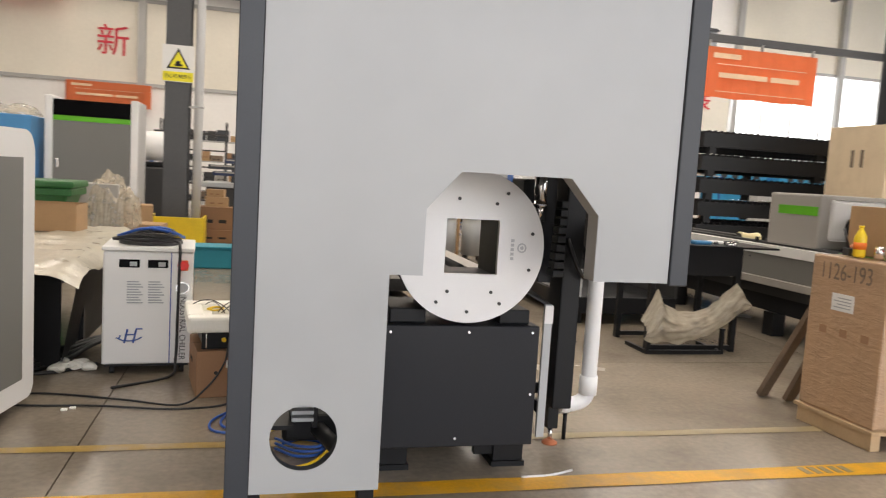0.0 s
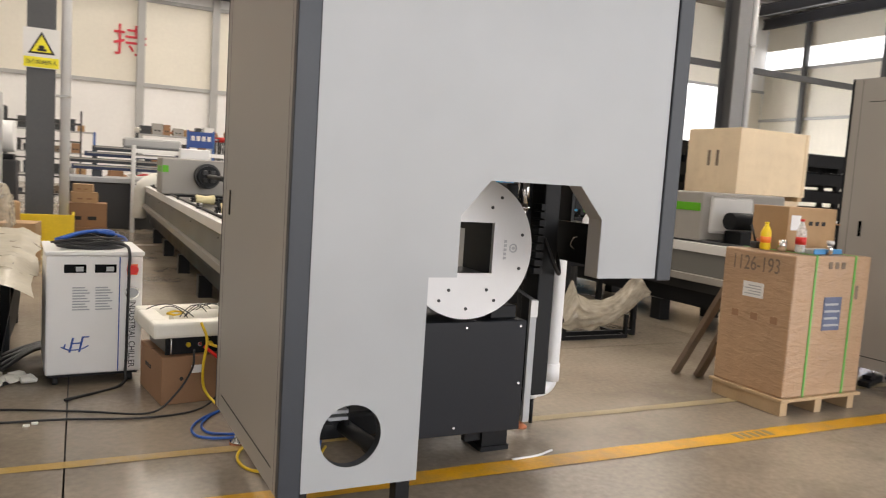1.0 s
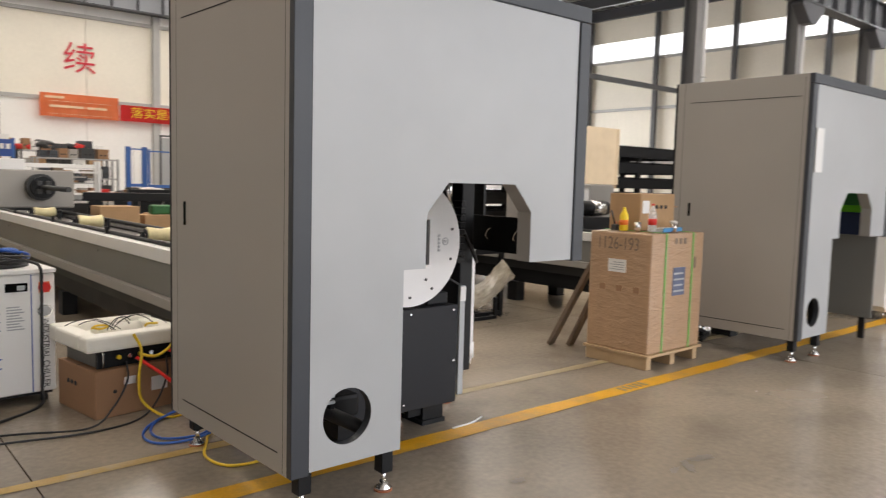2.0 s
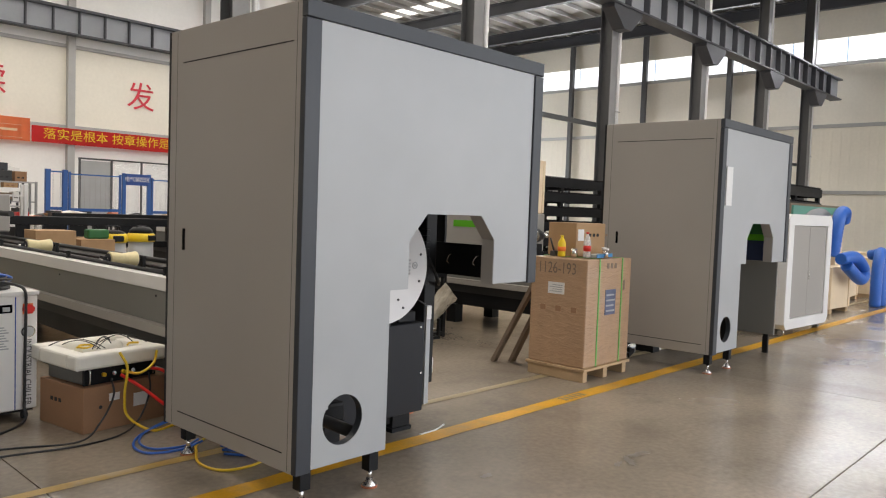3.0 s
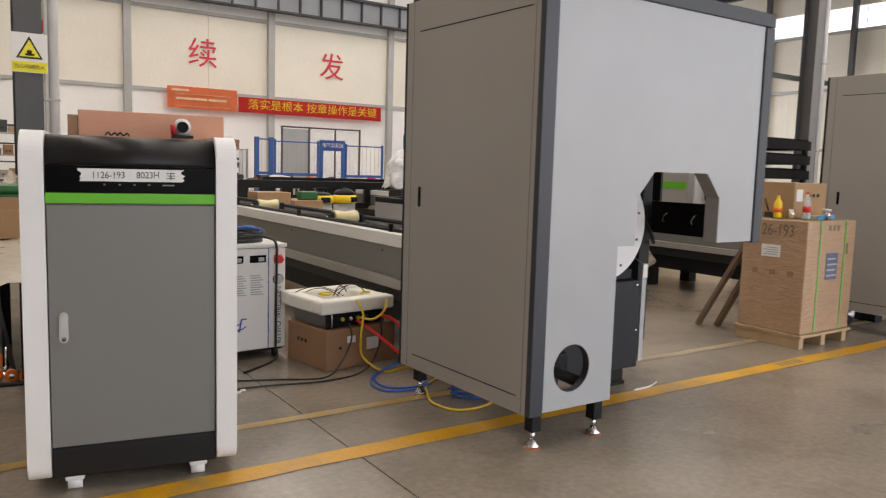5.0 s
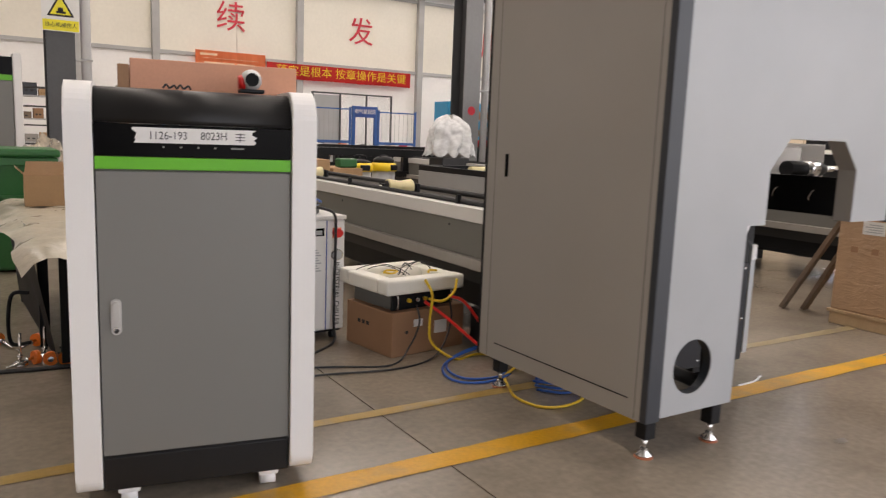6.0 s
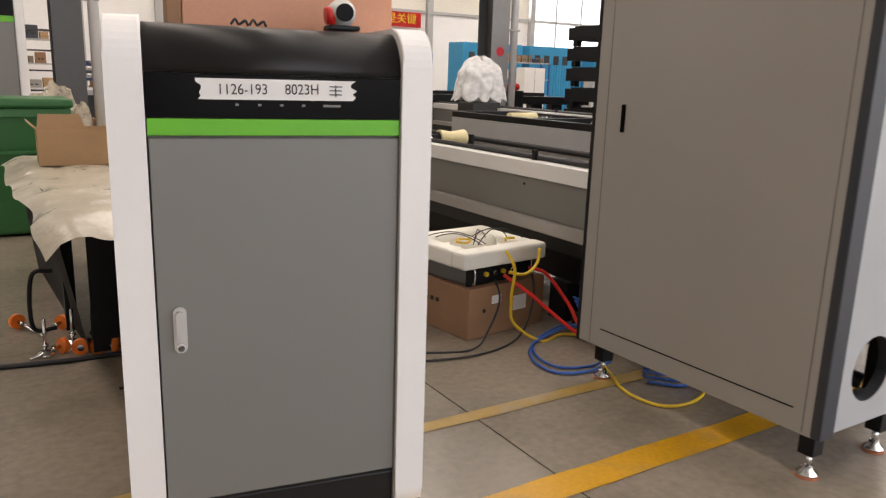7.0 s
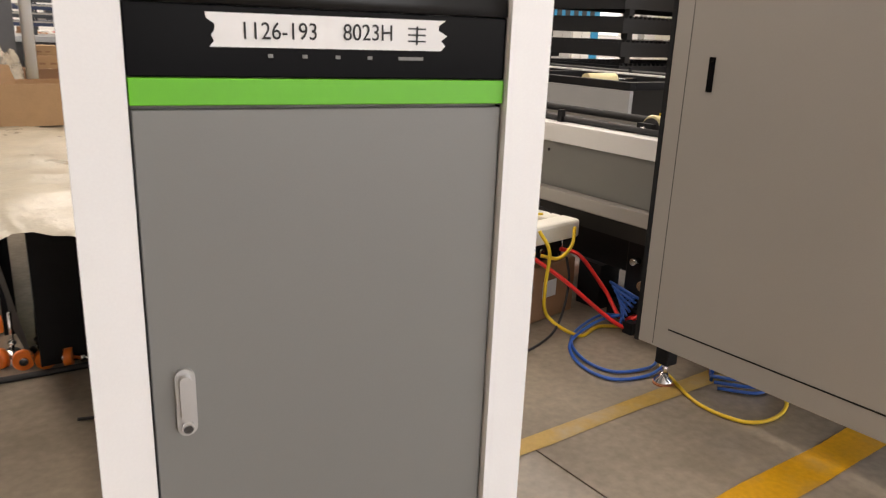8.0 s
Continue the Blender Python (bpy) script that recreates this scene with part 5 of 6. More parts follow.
bottle(3.87, 4.05, 1.137, "yellow_plastic", "orange", "yellow_plastic", "yellow juice bottle standing on the crate", 0.2, 0.038)
bottle(3.98, 3.84, 1.137, "pet", "red", "red", "clear plastic bottle with red cap and label", 0.24, 0.036)
can = thing("tin_can", "small bare metal can on the crate", "can", 3.93, 3.95, 1.137)
R("body", (0, 0, 0), (0, 0, 0.08), 0.03, "chrome", can, 16)
vice = thing("machine_tools", "dark metal tools and clamps lying on the crate", "tools", 3.9, 4.14, 1.137)
B("block", (-0.05, 0.02, -0.03, 0.03, 0.0, 0.05), "dark_grey", vice, 0.006)
R("lever", (-0.03, 0.0, 0.05), (-0.05, 0.03, 0.17), 0.008, "dark_grey", vice)
R("bar", (0.0, 0.02, 0.04), (0.06, 0.06, 0.06), 0.014, "copper", vice)
for dx, dy in ((0.42, 0.1), (0.55, 0.2)):
    post = thing("steel_pin", "short upright steel pin standing on the crate", "pin", 3.77 + dx, 3.66 + dy, 1.137, 0, "steel pins")
    R("shank", (0, 0, 0.0), (0, 0, 0.07), 0.02, "chrome", post)
    R("head", (0, 0, 0.071), (0, 0, 0.09), 0.026, "steel", post)
tray = thing("blue_tray", "shallow grey tool tray with a blue edge on the crate", "tray", 4.02, 3.76, 1.137, 8)
B("sheet", (0.0, 0.36, 0.0, 0.14, 0.0, 0.028), "hall_steel_light", tray, 0.002)
B("rim", (0.0, 0.36, -0.008, -0.0005, 0.0, 0.035), "light_blue", tray)

# leaning timber trestle
tr = thing("timber_trestle", "weathered timber boards leaning against the crate", "trestle", 3.88, 4.74, 0, 0)
for fx, fy, tx, ty, tz in ((0.02, 0.1, 0.1, -0.4, 1.0), (0.14, -0.04, 0.16, -0.4, 0.75)):
    bm = bmesh.new()
    a, b_ = Vector((fx - 0.02, fy, 0.0)), Vector((tx, ty, tz))
    d_ = b_ - a
    box(bm, -0.045, 0.045, -0.02, 0.02, 0.012, d_.length, 0.004)
    bmesh.ops.transform(bm, matrix=Matrix.Translation(a) @ d_.to_track_quat("Z", "Y").to_matrix().to_4x4(), verts=bm.verts)
    part("board", bm, "wood_grey", tr)

# ---- east side: bench with film, racks, other cabinets ----
bf = thing("low_bench", "black steel bench with crumpled plastic film over it", "bench", 3.65, 6.2, 0)
for xa in (0.02, 0.9):
    for ya in (0.0, 0.6):
        B("leg", (xa, xa + 0.05, ya, ya + 0.05, 0.0, 0.98), "black_paint", bf)
B("low_rail", (0.072, 0.898, 0.0, 0.04, 0.02, 0.06), "black_paint", bf)
B("low_rail", (0.072, 0.898, 0.61, 0.65, 0.02, 0.06), "black_paint", bf)
B("top_plate", (-0.05, 1.3, -0.05, 0.7, 0.982, 1.0), "black_paint", bf)
B("apron", (0.072, 0.898, 0.0, 0.03, 0.72, 0.98), "black_paint", bf)


def film(name, label, x, y, z, w, d, h, material, seed, sag=0.0):
    """A crumpled sheet of film heaped over something: a bumpy dome with loose skirts."""
    bm = bmesh.new()
    n, m_ = 26, 20
    grid = []
    for i in range(n + 1):
        row = []
        for j in range(m_ + 1):
            u, v = i / n * 2 - 1, j / m_ * 2 - 1
            e = max(0.0, 1 - max(abs(u), abs(v)) ** 3)
            c = noise.noise(Vector((u * 2.4 + seed, v * 2.4, 0.3)))
            c2 = abs(noise.noise(Vector((u * 6 + seed, v * 6, 1.7))))
            zz = h * (e ** 0.55) * (0.75 + 0.35 * c) + 0.12 * h * c2 - sag * (1 - u * u)
            row.append(bm.verts.new((u * w / 2 * (1 + 0.12 * c), v * d / 2 * (1 + 0.12 * c2), max(zz, 0.004))))
        grid.append(row)
    for i in range(n):
        for j in range(m_):
            bm.faces.new((grid[i][j], grid[i + 1][j], grid[i + 1][j + 1], grid[i][j + 1]))
    return solo(name, bm, material, label, "plastic film", "", "", pose(x, y, z))


ff = thing("low_stand", "low black steel stand on the floor under the bench", "stand", 3.62, 6.1, 0)
for xa in (0.0, 0.76):
    B("post", (xa, xa + 0.035, 0.0, 0.035, 0.0361, 0.24), "black_paint", ff)
    B("side_bar", (xa, xa + 0.035, 0.0361, 0.4, 0.0, 0.035), "black_paint", ff)
B("front_bar", (0.0, 0.795, 0.0, 0.0355, 0.0, 0.0355), "black_paint", ff)


def ramp(table, u):
    """Straight-line reading of a short table of (u, value)."""
    for (ua, va), (ub, vb) in zip(table, table[1:]):
        if u <= ub:
            return va + (vb - va) * (u - ua) / (ub - ua)
    return table[-1][1]


hem = ((0, 0.14), (0.1, 0.1), (0.3, 0.1), (0.5, 0.14), (0.65, 0.2), (0.8, 0.3), (1, 0.44))
lip = ((0, 0.3), (0.1, 0.5), (0.14, 0.62), (0.2, 0.47), (0.35, 0.38), (0.5, 0.38), (0.65, 0.43), (0.8, 0.56), (0.92, 0.67), (1, 0.52))
bm = bmesh.new()
n, m = 48, 16
rows_ = []
for i in range(n + 1):
    u = i / n
    row = []
    for j in range(m + 1):
        v = j / m
        za, zb = ramp(hem, u), ramp(lip, u)
        fold = 0.028 * noise.noise(Vector((u * 3 + v * 2, v * 9 - u * 7, 3))) + 0.012 * noise.noise(Vector((u * 14, v * 14, 8)))
        row.append(bm.verts.new((3.58 + 1.05 * u + fold, 6.09 - 0.13 * math.sin(math.pi * v * 0.8) + 0.16 * v + fold * 1.6, za + (zb - za) * v + fold * 0.6)))
    rows_.append(row)
for i in range(n):
    for j in range(m):
        f = bm.faces.new((rows_[i][j], rows_[i + 1][j], rows_[i + 1][j + 1], rows_[i][j + 1]))
        f.smooth = True
solo("hanging_film", bm, "sling_film", "creased translucent plastic film slung over a low frame", "plastic film")
spray = bottle(3.95, 6.3, 1.001, "pvc", "pvc", "green_strap", "white spray bottle with green trigger on the bench", 0.27, 0.05)
B("trigger", (-0.05, 0.02, -0.012, 0.012, 0.25, 0.3), "green_strap", spray, 0.004)
for k, (bx, by, m_) in enumerate(((4.2, 6.3, "light_blue"), (4.38, 6.35, "paper"), (4.6, 6.4, "dark_grey"), (4.5, 6.25, "chrome"))):
    t_ = thing("bench_tool", "small tool or rag lying on the black bench", "tool", bx, by, 1.001, 20 * k, "bench tools")
    B("body", (-0.08, 0.1, -0.04, 0.05, 0.0, 0.035), m_, t_, 0.012)
    R("grip", (0.1, 0.0, 0.018), (0.19, 0.01, 0.018), 0.014, "dark_grey", t_)
yb = thing("yellow_post", "narrow yellow machine guard post", "guard post", 3.05, 6.6, 0)
B("post", (0.0, 0.06, 0.0, 0.06, 0.01, 0.8), "yellow_plastic", yb, 0.004)
B("foot", (-0.04, 0.1, -0.04, 0.1, 0.0, 0.012), "dark_grey", yb)


def slat_rack(x, y, length, depth, tiers, z0, step, label, rz=0):
    r = thing("slat_rack", label, "rack", x, y, 0, rz, "black slat racks")
    top = z0 + step * (tiers - 1) + 0.14
    for xa in (0.0, length - 0.1):
        for ya in (0.0, depth - 0.1):
            B("post", (xa, xa + 0.1, ya, ya + 0.1, 0.0, z0), "black_paint", r)
    for t in range(tiers):
        z = z0 + step * t
        for dims in ((0, length, 0, 0.06), (0, length, depth - 0.06, depth), (0, 0.06, 0.061, depth - 0.061), (length - 0.06, length, 0.061, depth - 0.061)):
            B("tray_side", (*dims, z - 0.1, z + 0.12), "black_paint", r)
        bm = bmesh.new()
        k = 0.08
        while k < length - 0.08:
            box(bm, k, k + 0.03, -0.001, 0.05, z + 0.1205, z + 0.16)
            box(bm, k, k + 0.012, 0.062, depth - 0.062, z + 0.03, z + 0.15)
            k += 0.11
        tagged(part("slats", bm, "black_paint", r), kind="stuff")
        if t < tiers - 1:
            for xa in (0.12, length * 0.5, length - 0.24):
                B("spacer", (xa, xa + 0.12, 0.002, 0.1, z + 0.161, z + step - 0.001), "black_paint", r)
                B("spacer", (xa, xa + 0.12, depth - 0.1, depth - 0.002, z + 0.161, z + step - 0.001), "black_paint", r)
        if t % 2 == 0:
            B("bright_sheet", (length * 0.35, length * 0.75, depth * 0.3, depth * 0.7, z + 0.162, z + 0.17), "chrome", r)
    return r


slat_rack(6.9, 10.6, 4.2, 1.9, 6, 0.5, 0.36, "stack of black steel slat trays on a rack")
slat_rack(11.4, 10.7, 4.2, 1.9, 6, 0.5, 0.36, "second stack of black steel slat trays")
slat_rack(15.0, 6.3, 4.0, 1.8, 6, 0.5, 0.36, "stack of black steel slat trays behind the machines")

# finished machine cabinet farther along the aisle
m3 = thing("double_door_cabinet", "grey double-door machine cabinet in a rounded white frame on castors", "cabinet", 8.25, 3.5, 0, -3)
bm = bmesh.new()
plate(bm, [(0.0, 0.17), (0.07, 0.1), (1.48, 0.1), (1.55, 0.17), (1.55, 1.58), (1.48, 1.65), (0.07, 1.65), (0.0, 1.58)], -0.04, 0.2, [[(0.17, 0.24), (1.38, 0.24), (1.38, 1.5), (0.17, 1.5)]])
part("white_frame", bm, "white_coat", m3)
for xa in (0.172, 0.777):
    B("door", (xa, xa + 0.6, -0.02, 0.01, 0.245, 1.495), "side_grey", m3, 0.003)
B("door_pull", (0.79, 0.805, -0.035, -0.021, 0.75, 0.87), "chrome", m3, 0.003)
B("body", (0.04, 1.5, 0.202, 1.6, 0.22, 1.55), "door_grey", m3, 0.01)
B("plinth", (0.05, 1.49, 0.21, 1.58, 0.1, 0.218), "black_paint", m3)
for cx, cy in ((0.16, 0.06), (1.38, 0.06), (0.16, 1.45), (1.38, 1.45)):
    R("castor", (cx - 0.018, cy, 0.045), (cx + 0.018, cy, 0.045), 0.045, "chrome", m3, 16)
    B("castor_fork", (cx - 0.035, cx + 0.035, cy - 0.03, cy + 0.03, 0.091, 0.099), "chrome", m3)
roll = thing("film_roll", "white roll of film on the cabinet", "film roll", 8.4, 3.72, 1.651, 10)
R("roll", (0, 0, 0.045), (0.28, 0, 0.045), 0.045, "pvc", roll, 18)
inner = thing("inner_machine", "dark chuck unit with green panel inside the second enclosure", "machine unit", 5.7, 4.0, 0)
B("body", (0.0, 1.0, 0.0, 0.3, 0.3, 1.09), "door_grey", inner, 0.01)
B("plinth", (0.01, 0.99, 0.01, 0.3, 0.155, 0.298), "black_paint", inner)
B("mid_panel", (0.06, 0.9, 0.02, 0.28, 1.092, 1.3), "navy", inner)
B("upper", (0.1, 0.6, 0.0, 0.26, 1.302, 1.7), "black_paint", inner, 0.01)
B("green_panel", (0.1, 0.42, -0.008, -0.0005, 1.32, 1.4), "lime", inner)
B("bulkhead", (1.2, 1.23, -0.88, 0.2, 1.075, 1.56), "navy", inner, 0.004)
B("lower_panel", (1.2, 1.23, -0.88, 0.2, 0.22, 1.073), "door_grey", inner, 0.004)
B("lime_strip", (1.192, 1.1985, -0.86, 0.1, 1.31, 1.385), "lime", inner)
B("screen", (1.192, 1.1985, -0.86, 0.1, 1.39, 1.54), "green_bin", inner)
for ya in (-0.82, 0.08):
    B("bulkhead_foot", (1.195, 1.235, ya, ya + 0.06, 0.0, 0.219), "black_paint", inner)
B("leg", (0.05, 0.2, 0.03, 0.25, 0.0, 0.153), "black_paint", inner)
B("leg", (0.7, 0.85, 0.03, 0.25, 0.0, 0.153), "black_paint", inner)
fixture = thing("floor_clamp", "black clamp fixture lying under the enclosure", "clamp", 5.25, 4.05, 0, 20)
B("bar", (0.0, 0.4, 0.0, 0.09, 0.0, 0.05), "black_paint", fixture, 0.006)
B("block", (0.08, 0.2, 0.01, 0.08, 0.051, 0.09), "black_paint", fixture, 0.006)

# blue hoses and wooden boxes at the far end
for k, (bx, by, w, d, h) in enumerate(((10.4, 3.9, 0.9, 0.8, 0.8), (11.6, 4.2, 0.8, 0.9, 0.95), (12.9, 4.3, 1.0, 0.9, 0.9), (14.3, 4.0, 1.1, 1.0, 0.85), (15.8, 4.3, 1.0, 1.0, 0.9))):
    wb = thing("wooden_box", "pale plywood shipping box on short skids", "box", bx + 1.3, by, 0, 4 * (k % 3) - 4, "plywood boxes")
    B("body", (0.0, w, 0.0, d, 0.08, h), "plywood", wb, 0.006)
    for xa in (0.03, w - 0.13):
        B("skid", (xa, xa + 0.1, 0.0, d, 0.0, 0.079), "wood", wb)
    B("batten", (0.0, 0.07, -0.016, -0.001, 0.09, h - 0.01), "plywood", wb)
    B("batten", (w - 0.07, w, -0.016, -0.001, 0.09, h - 0.01), "plywood", wb)
up = thing("upright_board_box", "upright pinkish plywood box standing on another box", "box", 13.3, 4.3, 0.951, 3)
B("body", (0.0, 0.5, 0.0, 0.3, 0.0, 0.75), "plywood", up, 0.005)


def hose(pts, r, material, label):
    bm = bmesh.new()
    tube(bm, [(px + 1.3, py, pz) for px, py, pz in pts], r, 14, 14, 0.035)
    return solo("flexible_hose", bm, material, label, "hose", "flexible hoses")


hose([(10.9, 4.6, 0.2), (11.0, 4.5, 1.1), (11.2, 4.5, 1.5), (11.6, 4.5, 1.62), (11.9, 4.6, 1.5), (12.1, 4.8, 1.2)], 0.2, "grey_hose", "thick grey flexible duct bent over boxes")
hose([(11.3, 4.15, 0.95), (11.32, 4.1, 1.5), (11.45, 4.1, 1.72), (11.7, 4.1, 1.75), (11.85, 4.15, 1.6)], 0.11, "blue_hose", "thick blue corrugated hose arched over a box")
hose([(10.35, 3.75, 0.95), (10.8, 3.65, 0.98), (11.2, 3.6, 0.75), (11.0, 3.6, 0.6), (10.5, 3.7, 0.85)], 0.1, "blue_hose", "thick blue corrugated hose drooping between boxes")
hose([(12.5, 3.7, 0.006), (12.52, 3.7, 0.7), (12.75, 3.72, 1.0), (13.1, 3.8, 1.0), (13.2, 4.0, 0.95)], 0.1, "blue_hose", "thick blue corrugated hose hanging to the floor")
hose([(12.8, 3.68, 0.006), (12.82, 3.7, 0.65), (12.95, 3.75, 0.95), (13.3, 3.9, 0.98)], 0.1, "blue_hose", "thick blue corrugated hose hanging to the floor")
board = thing("green_board", "large green chalk-like board leaning behind the boxes", "board", 14.2, 5.4, 0.0, -4)
B("panel", (0.0, 2.6, 0.0, 0.04, 0.95, 1.9), mat("green_board_face", (0.1, 0.3, 0.24), 0.4), board)
B("frame", (-0.05, 2.65, 0.041, 0.07, 0.9, 1.95), "wood_grey", board)
for xa in (0.1, 2.4):
    B("leg", (xa, xa + 0.08, 0.071, 0.12, 0.0, 0.95), "wood_grey", board)
shelfm = thing("engine_block", "rusty brown machine part on a shelf board", "machine part", 14.0, 6.5, 2.46)
B("block", (1.2, 1.6, 0.1, 0.5, 0.0, 0.32), "copper", shelfm, 0.04)

# ---- west side ----
bt = thing("covered_bench", "low steel bench covered with a crumpled plastic sheet", "bench", -2.15, 5.15, 0, 1.5)
for xa, ya in ((0.05, 0.95), (1.05, 0.95), (0.05, 2.4), (1.05, 2.4)):
    B("leg", (xa, xa + 0.06, ya, ya + 0.06, 0.0, 0.74), "black_paint", bt)
bm = bmesh.new()
for px, sg in ((0.1, 1), (1.05, -1)):
    bm.faces.new([bm.verts.new(p) for p in ((px, 0.45, 0.02), (px - 0.05 * sg, 2.5, 0.02), (px - 0.12 * sg, 2.5, 0.7), (px - 0.12 * sg, 0.45, 0.7))])
bmesh.ops.solidify(bm, geom=bm.faces, thickness=0.01)
part("side_sheet", bm, "dark_grey", bt)
B("end_sheet", (0.12, 1.05, 0.46, 0.48, 0.02, 0.7), "black_paint", bt)
B("frame_top", (0.0, 1.15, 0.2, 2.6, 0.741, 0.78), "black_paint", bt)
bm = bmesh.new()
tube(bm, [(-0.02, 0.7, 0.42), (-0.12, 0.7, 0.4), (-0.13, 0.72, 0.12), (-0.02, 0.72, 0.1)], 0.012, 8)
part("grab_handle", bm, "black_paint", bt)
bm = bmesh.new()
n1, n2 = 26, 44
g = []
for i in range(n1 + 1):
    row = []
    for j in range(n2 + 1):
        u, v = i / n1, j / n2
        x = -0.12 + 1.4 * u + 0.05 * noise.noise(Vector((v * 5, u * 2, 4)))
        y = -0.2 + 3.1 * v + 0.06 * noise.noise(Vector((u * 5, v * 2, 8)))
        edge = max(0.0, -x) * 1.1 + max(0.0, x - 1.15) * 1.1 + max(0.0, 0.2 - y) * 0.2
        z = 0.784 + 0.03 * abs(noise.noise(Vector((u * 4, v * 9, 2)))) + 0.022 * abs(noise.noise(Vector((u * 13, v * 26, 5)))) - edge * (0.5 + 0.5 * noise.noise(Vector((u * 6, v * 6, 9))))
        row.append(bm.verts.new((x, y, z)))
    g.append(row)
for i in range(n1):
    for j in range(n2):
        bm.faces.new((g[i][j], g[i + 1][j], g[i + 1][j + 1], g[i][j + 1])).smooth = True
part("plastic_sheet", bm, "blanket", bt, "crumpled milky plastic sheet")
oc = thing("open_carton", "open brown cardboard carton with raised flaps", "carton", -2.12, 7.3, 0.8, -2)
for dims in ((0, 0.75, 0, 0.006), (0, 0.75, 0.394, 0.4), (0, 0.006, 0.007, 0.393), (0.744, 0.75, 0.007, 0.393)):
    B("wall", (*dims, 0.0, 0.24), "carton", oc)
B("bottom", (0.007, 0.743, 0.007, 0.393, 0.0, 0.006), "carton", oc)
bm = bmesh.new()
vs = [bm.verts.new(p) for p in ((-0.002, 0.0, 0.242), (-0.002, 0.4, 0.242), (-0.06, 0.4, 0.3), (-0.06, 0.0, 0.3))]
bm.faces.new(vs)
vs = [bm.verts.new(p) for p in ((0.0, 0.004, 0.242), (0.3, 0.004, 0.242), (0.28, 0.16, 0.34), (0.02, 0.16, 0.34))]
bm.faces.new(vs)
bmesh.ops.solidify(bm, geom=bm.faces, thickness=0.005)
part("flap", bm, "carton", oc)
gb = thing("wheelie_bin", "green plastic wheeled refuse bin with a closed lid", "bin", -2.5, 8.85, 0)
bm = bmesh.new()
lo = [bm.verts.new(p) for p in ((0.06, 0.08, 0.02), (0.44, 0.08, 0.02), (0.44, 0.55, 0.02), (0.06, 0.55, 0.02))]
hi = [bm.verts.new(p) for p in ((-0.06, 0.0, 1.1), (0.72, 0.0, 1.1), (0.72, 0.7, 1.1), (-0.06, 0.7, 1.1))]
bm.faces.new(lo[::-1])
bm.faces.new(hi)
for k in range(4):
    bm.faces.new((lo[k], lo[(k + 1) % 4], hi[(k + 1) % 4], hi[k]))
bmesh.ops.bevel(bm, geom=list(bm.edges), offset=0.03, segments=2, affect="EDGES", profile=0.5)
part("tub", bm, "green_bin", gb)
B("rim", (-0.09, 0.75, -0.03, 0.73, 1.03, 1.11), "green_bin", gb, 0.012)
B("lid", (-0.11, 0.77, -0.05, 0.74, 1.112, 1.19), "green_bin", gb, 0.025)
B("rib", (-0.03, 0.66, 0.0, 0.035, 0.72, 0.75), "green_bin", gb, 0.005)
for xa in (0.05, 0.5):
    R("wheel", (xa, 0.6, 0.09), (xa + 0.05, 0.6, 0.09), 0.09, "cable_black", gb, 18)
R("lid_handle", (0.1, 0.76, 1.12), (0.5, 0.76, 1.12), 0.015, "green_bin", gb)


def levelling_castor(x, y, rz, lying):
    c = thing("levelling_foot", "zinc levelling foot with an orange pad lying on the floor", "levelling foot", x, y, 0, rz, "loose levelling feet")
    if lying:
        R("pad", (0, 0, 0.042), (0.03, 0, 0.042), 0.042, "orange", c, 20)
        R("hub", (-0.012, 0, 0.042), (-0.0005, 0, 0.042), 0.017, "chrome", c, 14)
        R("stem", (0.031, 0, 0.042), (0.19, 0, 0.012), 0.009, "chrome", c, 10)
        R("nut", (0.06, 0, 0.038), (0.075, 0, 0.035), 0.017, "chrome", c, 6)
    else:
        bm = bmesh.new()
        spin(bm, (0, 0, 0), [(0.045, 0), (0.045, 0.012), (0.02, 0.03)], 18)
        part("pad", bm, "chrome", c)
        R("stem", (0, 0, 0.03), (0.005, 0, 0.2), 0.009, "chrome", c, 10)
        R("nut", (0.001, 0, 0.05), (0.001, 0, 0.064), 0.017, "chrome", c, 6)
    return c


for x, y, rz, ly in ((-2.1, 5.66, 85, True), (-2.02, 5.63, 95, True), (-2.16, 5.74, 203, True), (-1.95, 5.62, -20, True), (-2.26, 5.73, 0, False), (-2.12, 5.85, 0, False), (-2.02, 5.84, 0, False), (-2.37, 6.28, -62, True), (-2.13, 6.16, 225, True)):
    levelling_castor(x, y, rz, ly)
cable("black_cable", [(-3.2, 5.75, 0.012), (-2.6, 5.65, 0.012), (-2.2, 5.58, 0.012), (-1.7, 5.55, 0.012), (-1.2, 5.5, 0.012), (-0.9, 5.75, 0.012)], 0.014, "cable_black", "thick black cable lying along the floor")
for k in range(7):
    cable("black_cable", [(-1.75 + 0.02 * k, 5.12 + 0.05 * k, 0.016), (-1.4, 5.35 + 0.05 * k, 0.02 + 0.014 * (k % 3)), (-1.15, 5.75 + 0.05 * k, 0.02 + 0.03 * (k % 3)), (-0.9, 6.15 + 0.03 * k, 0.1), (-0.6, 6.4 + 0.02 * k, 0.05)], 0.016, "cable_black", "bundle of thick black cables behind the chiller")
rr_ = random.Random(11)
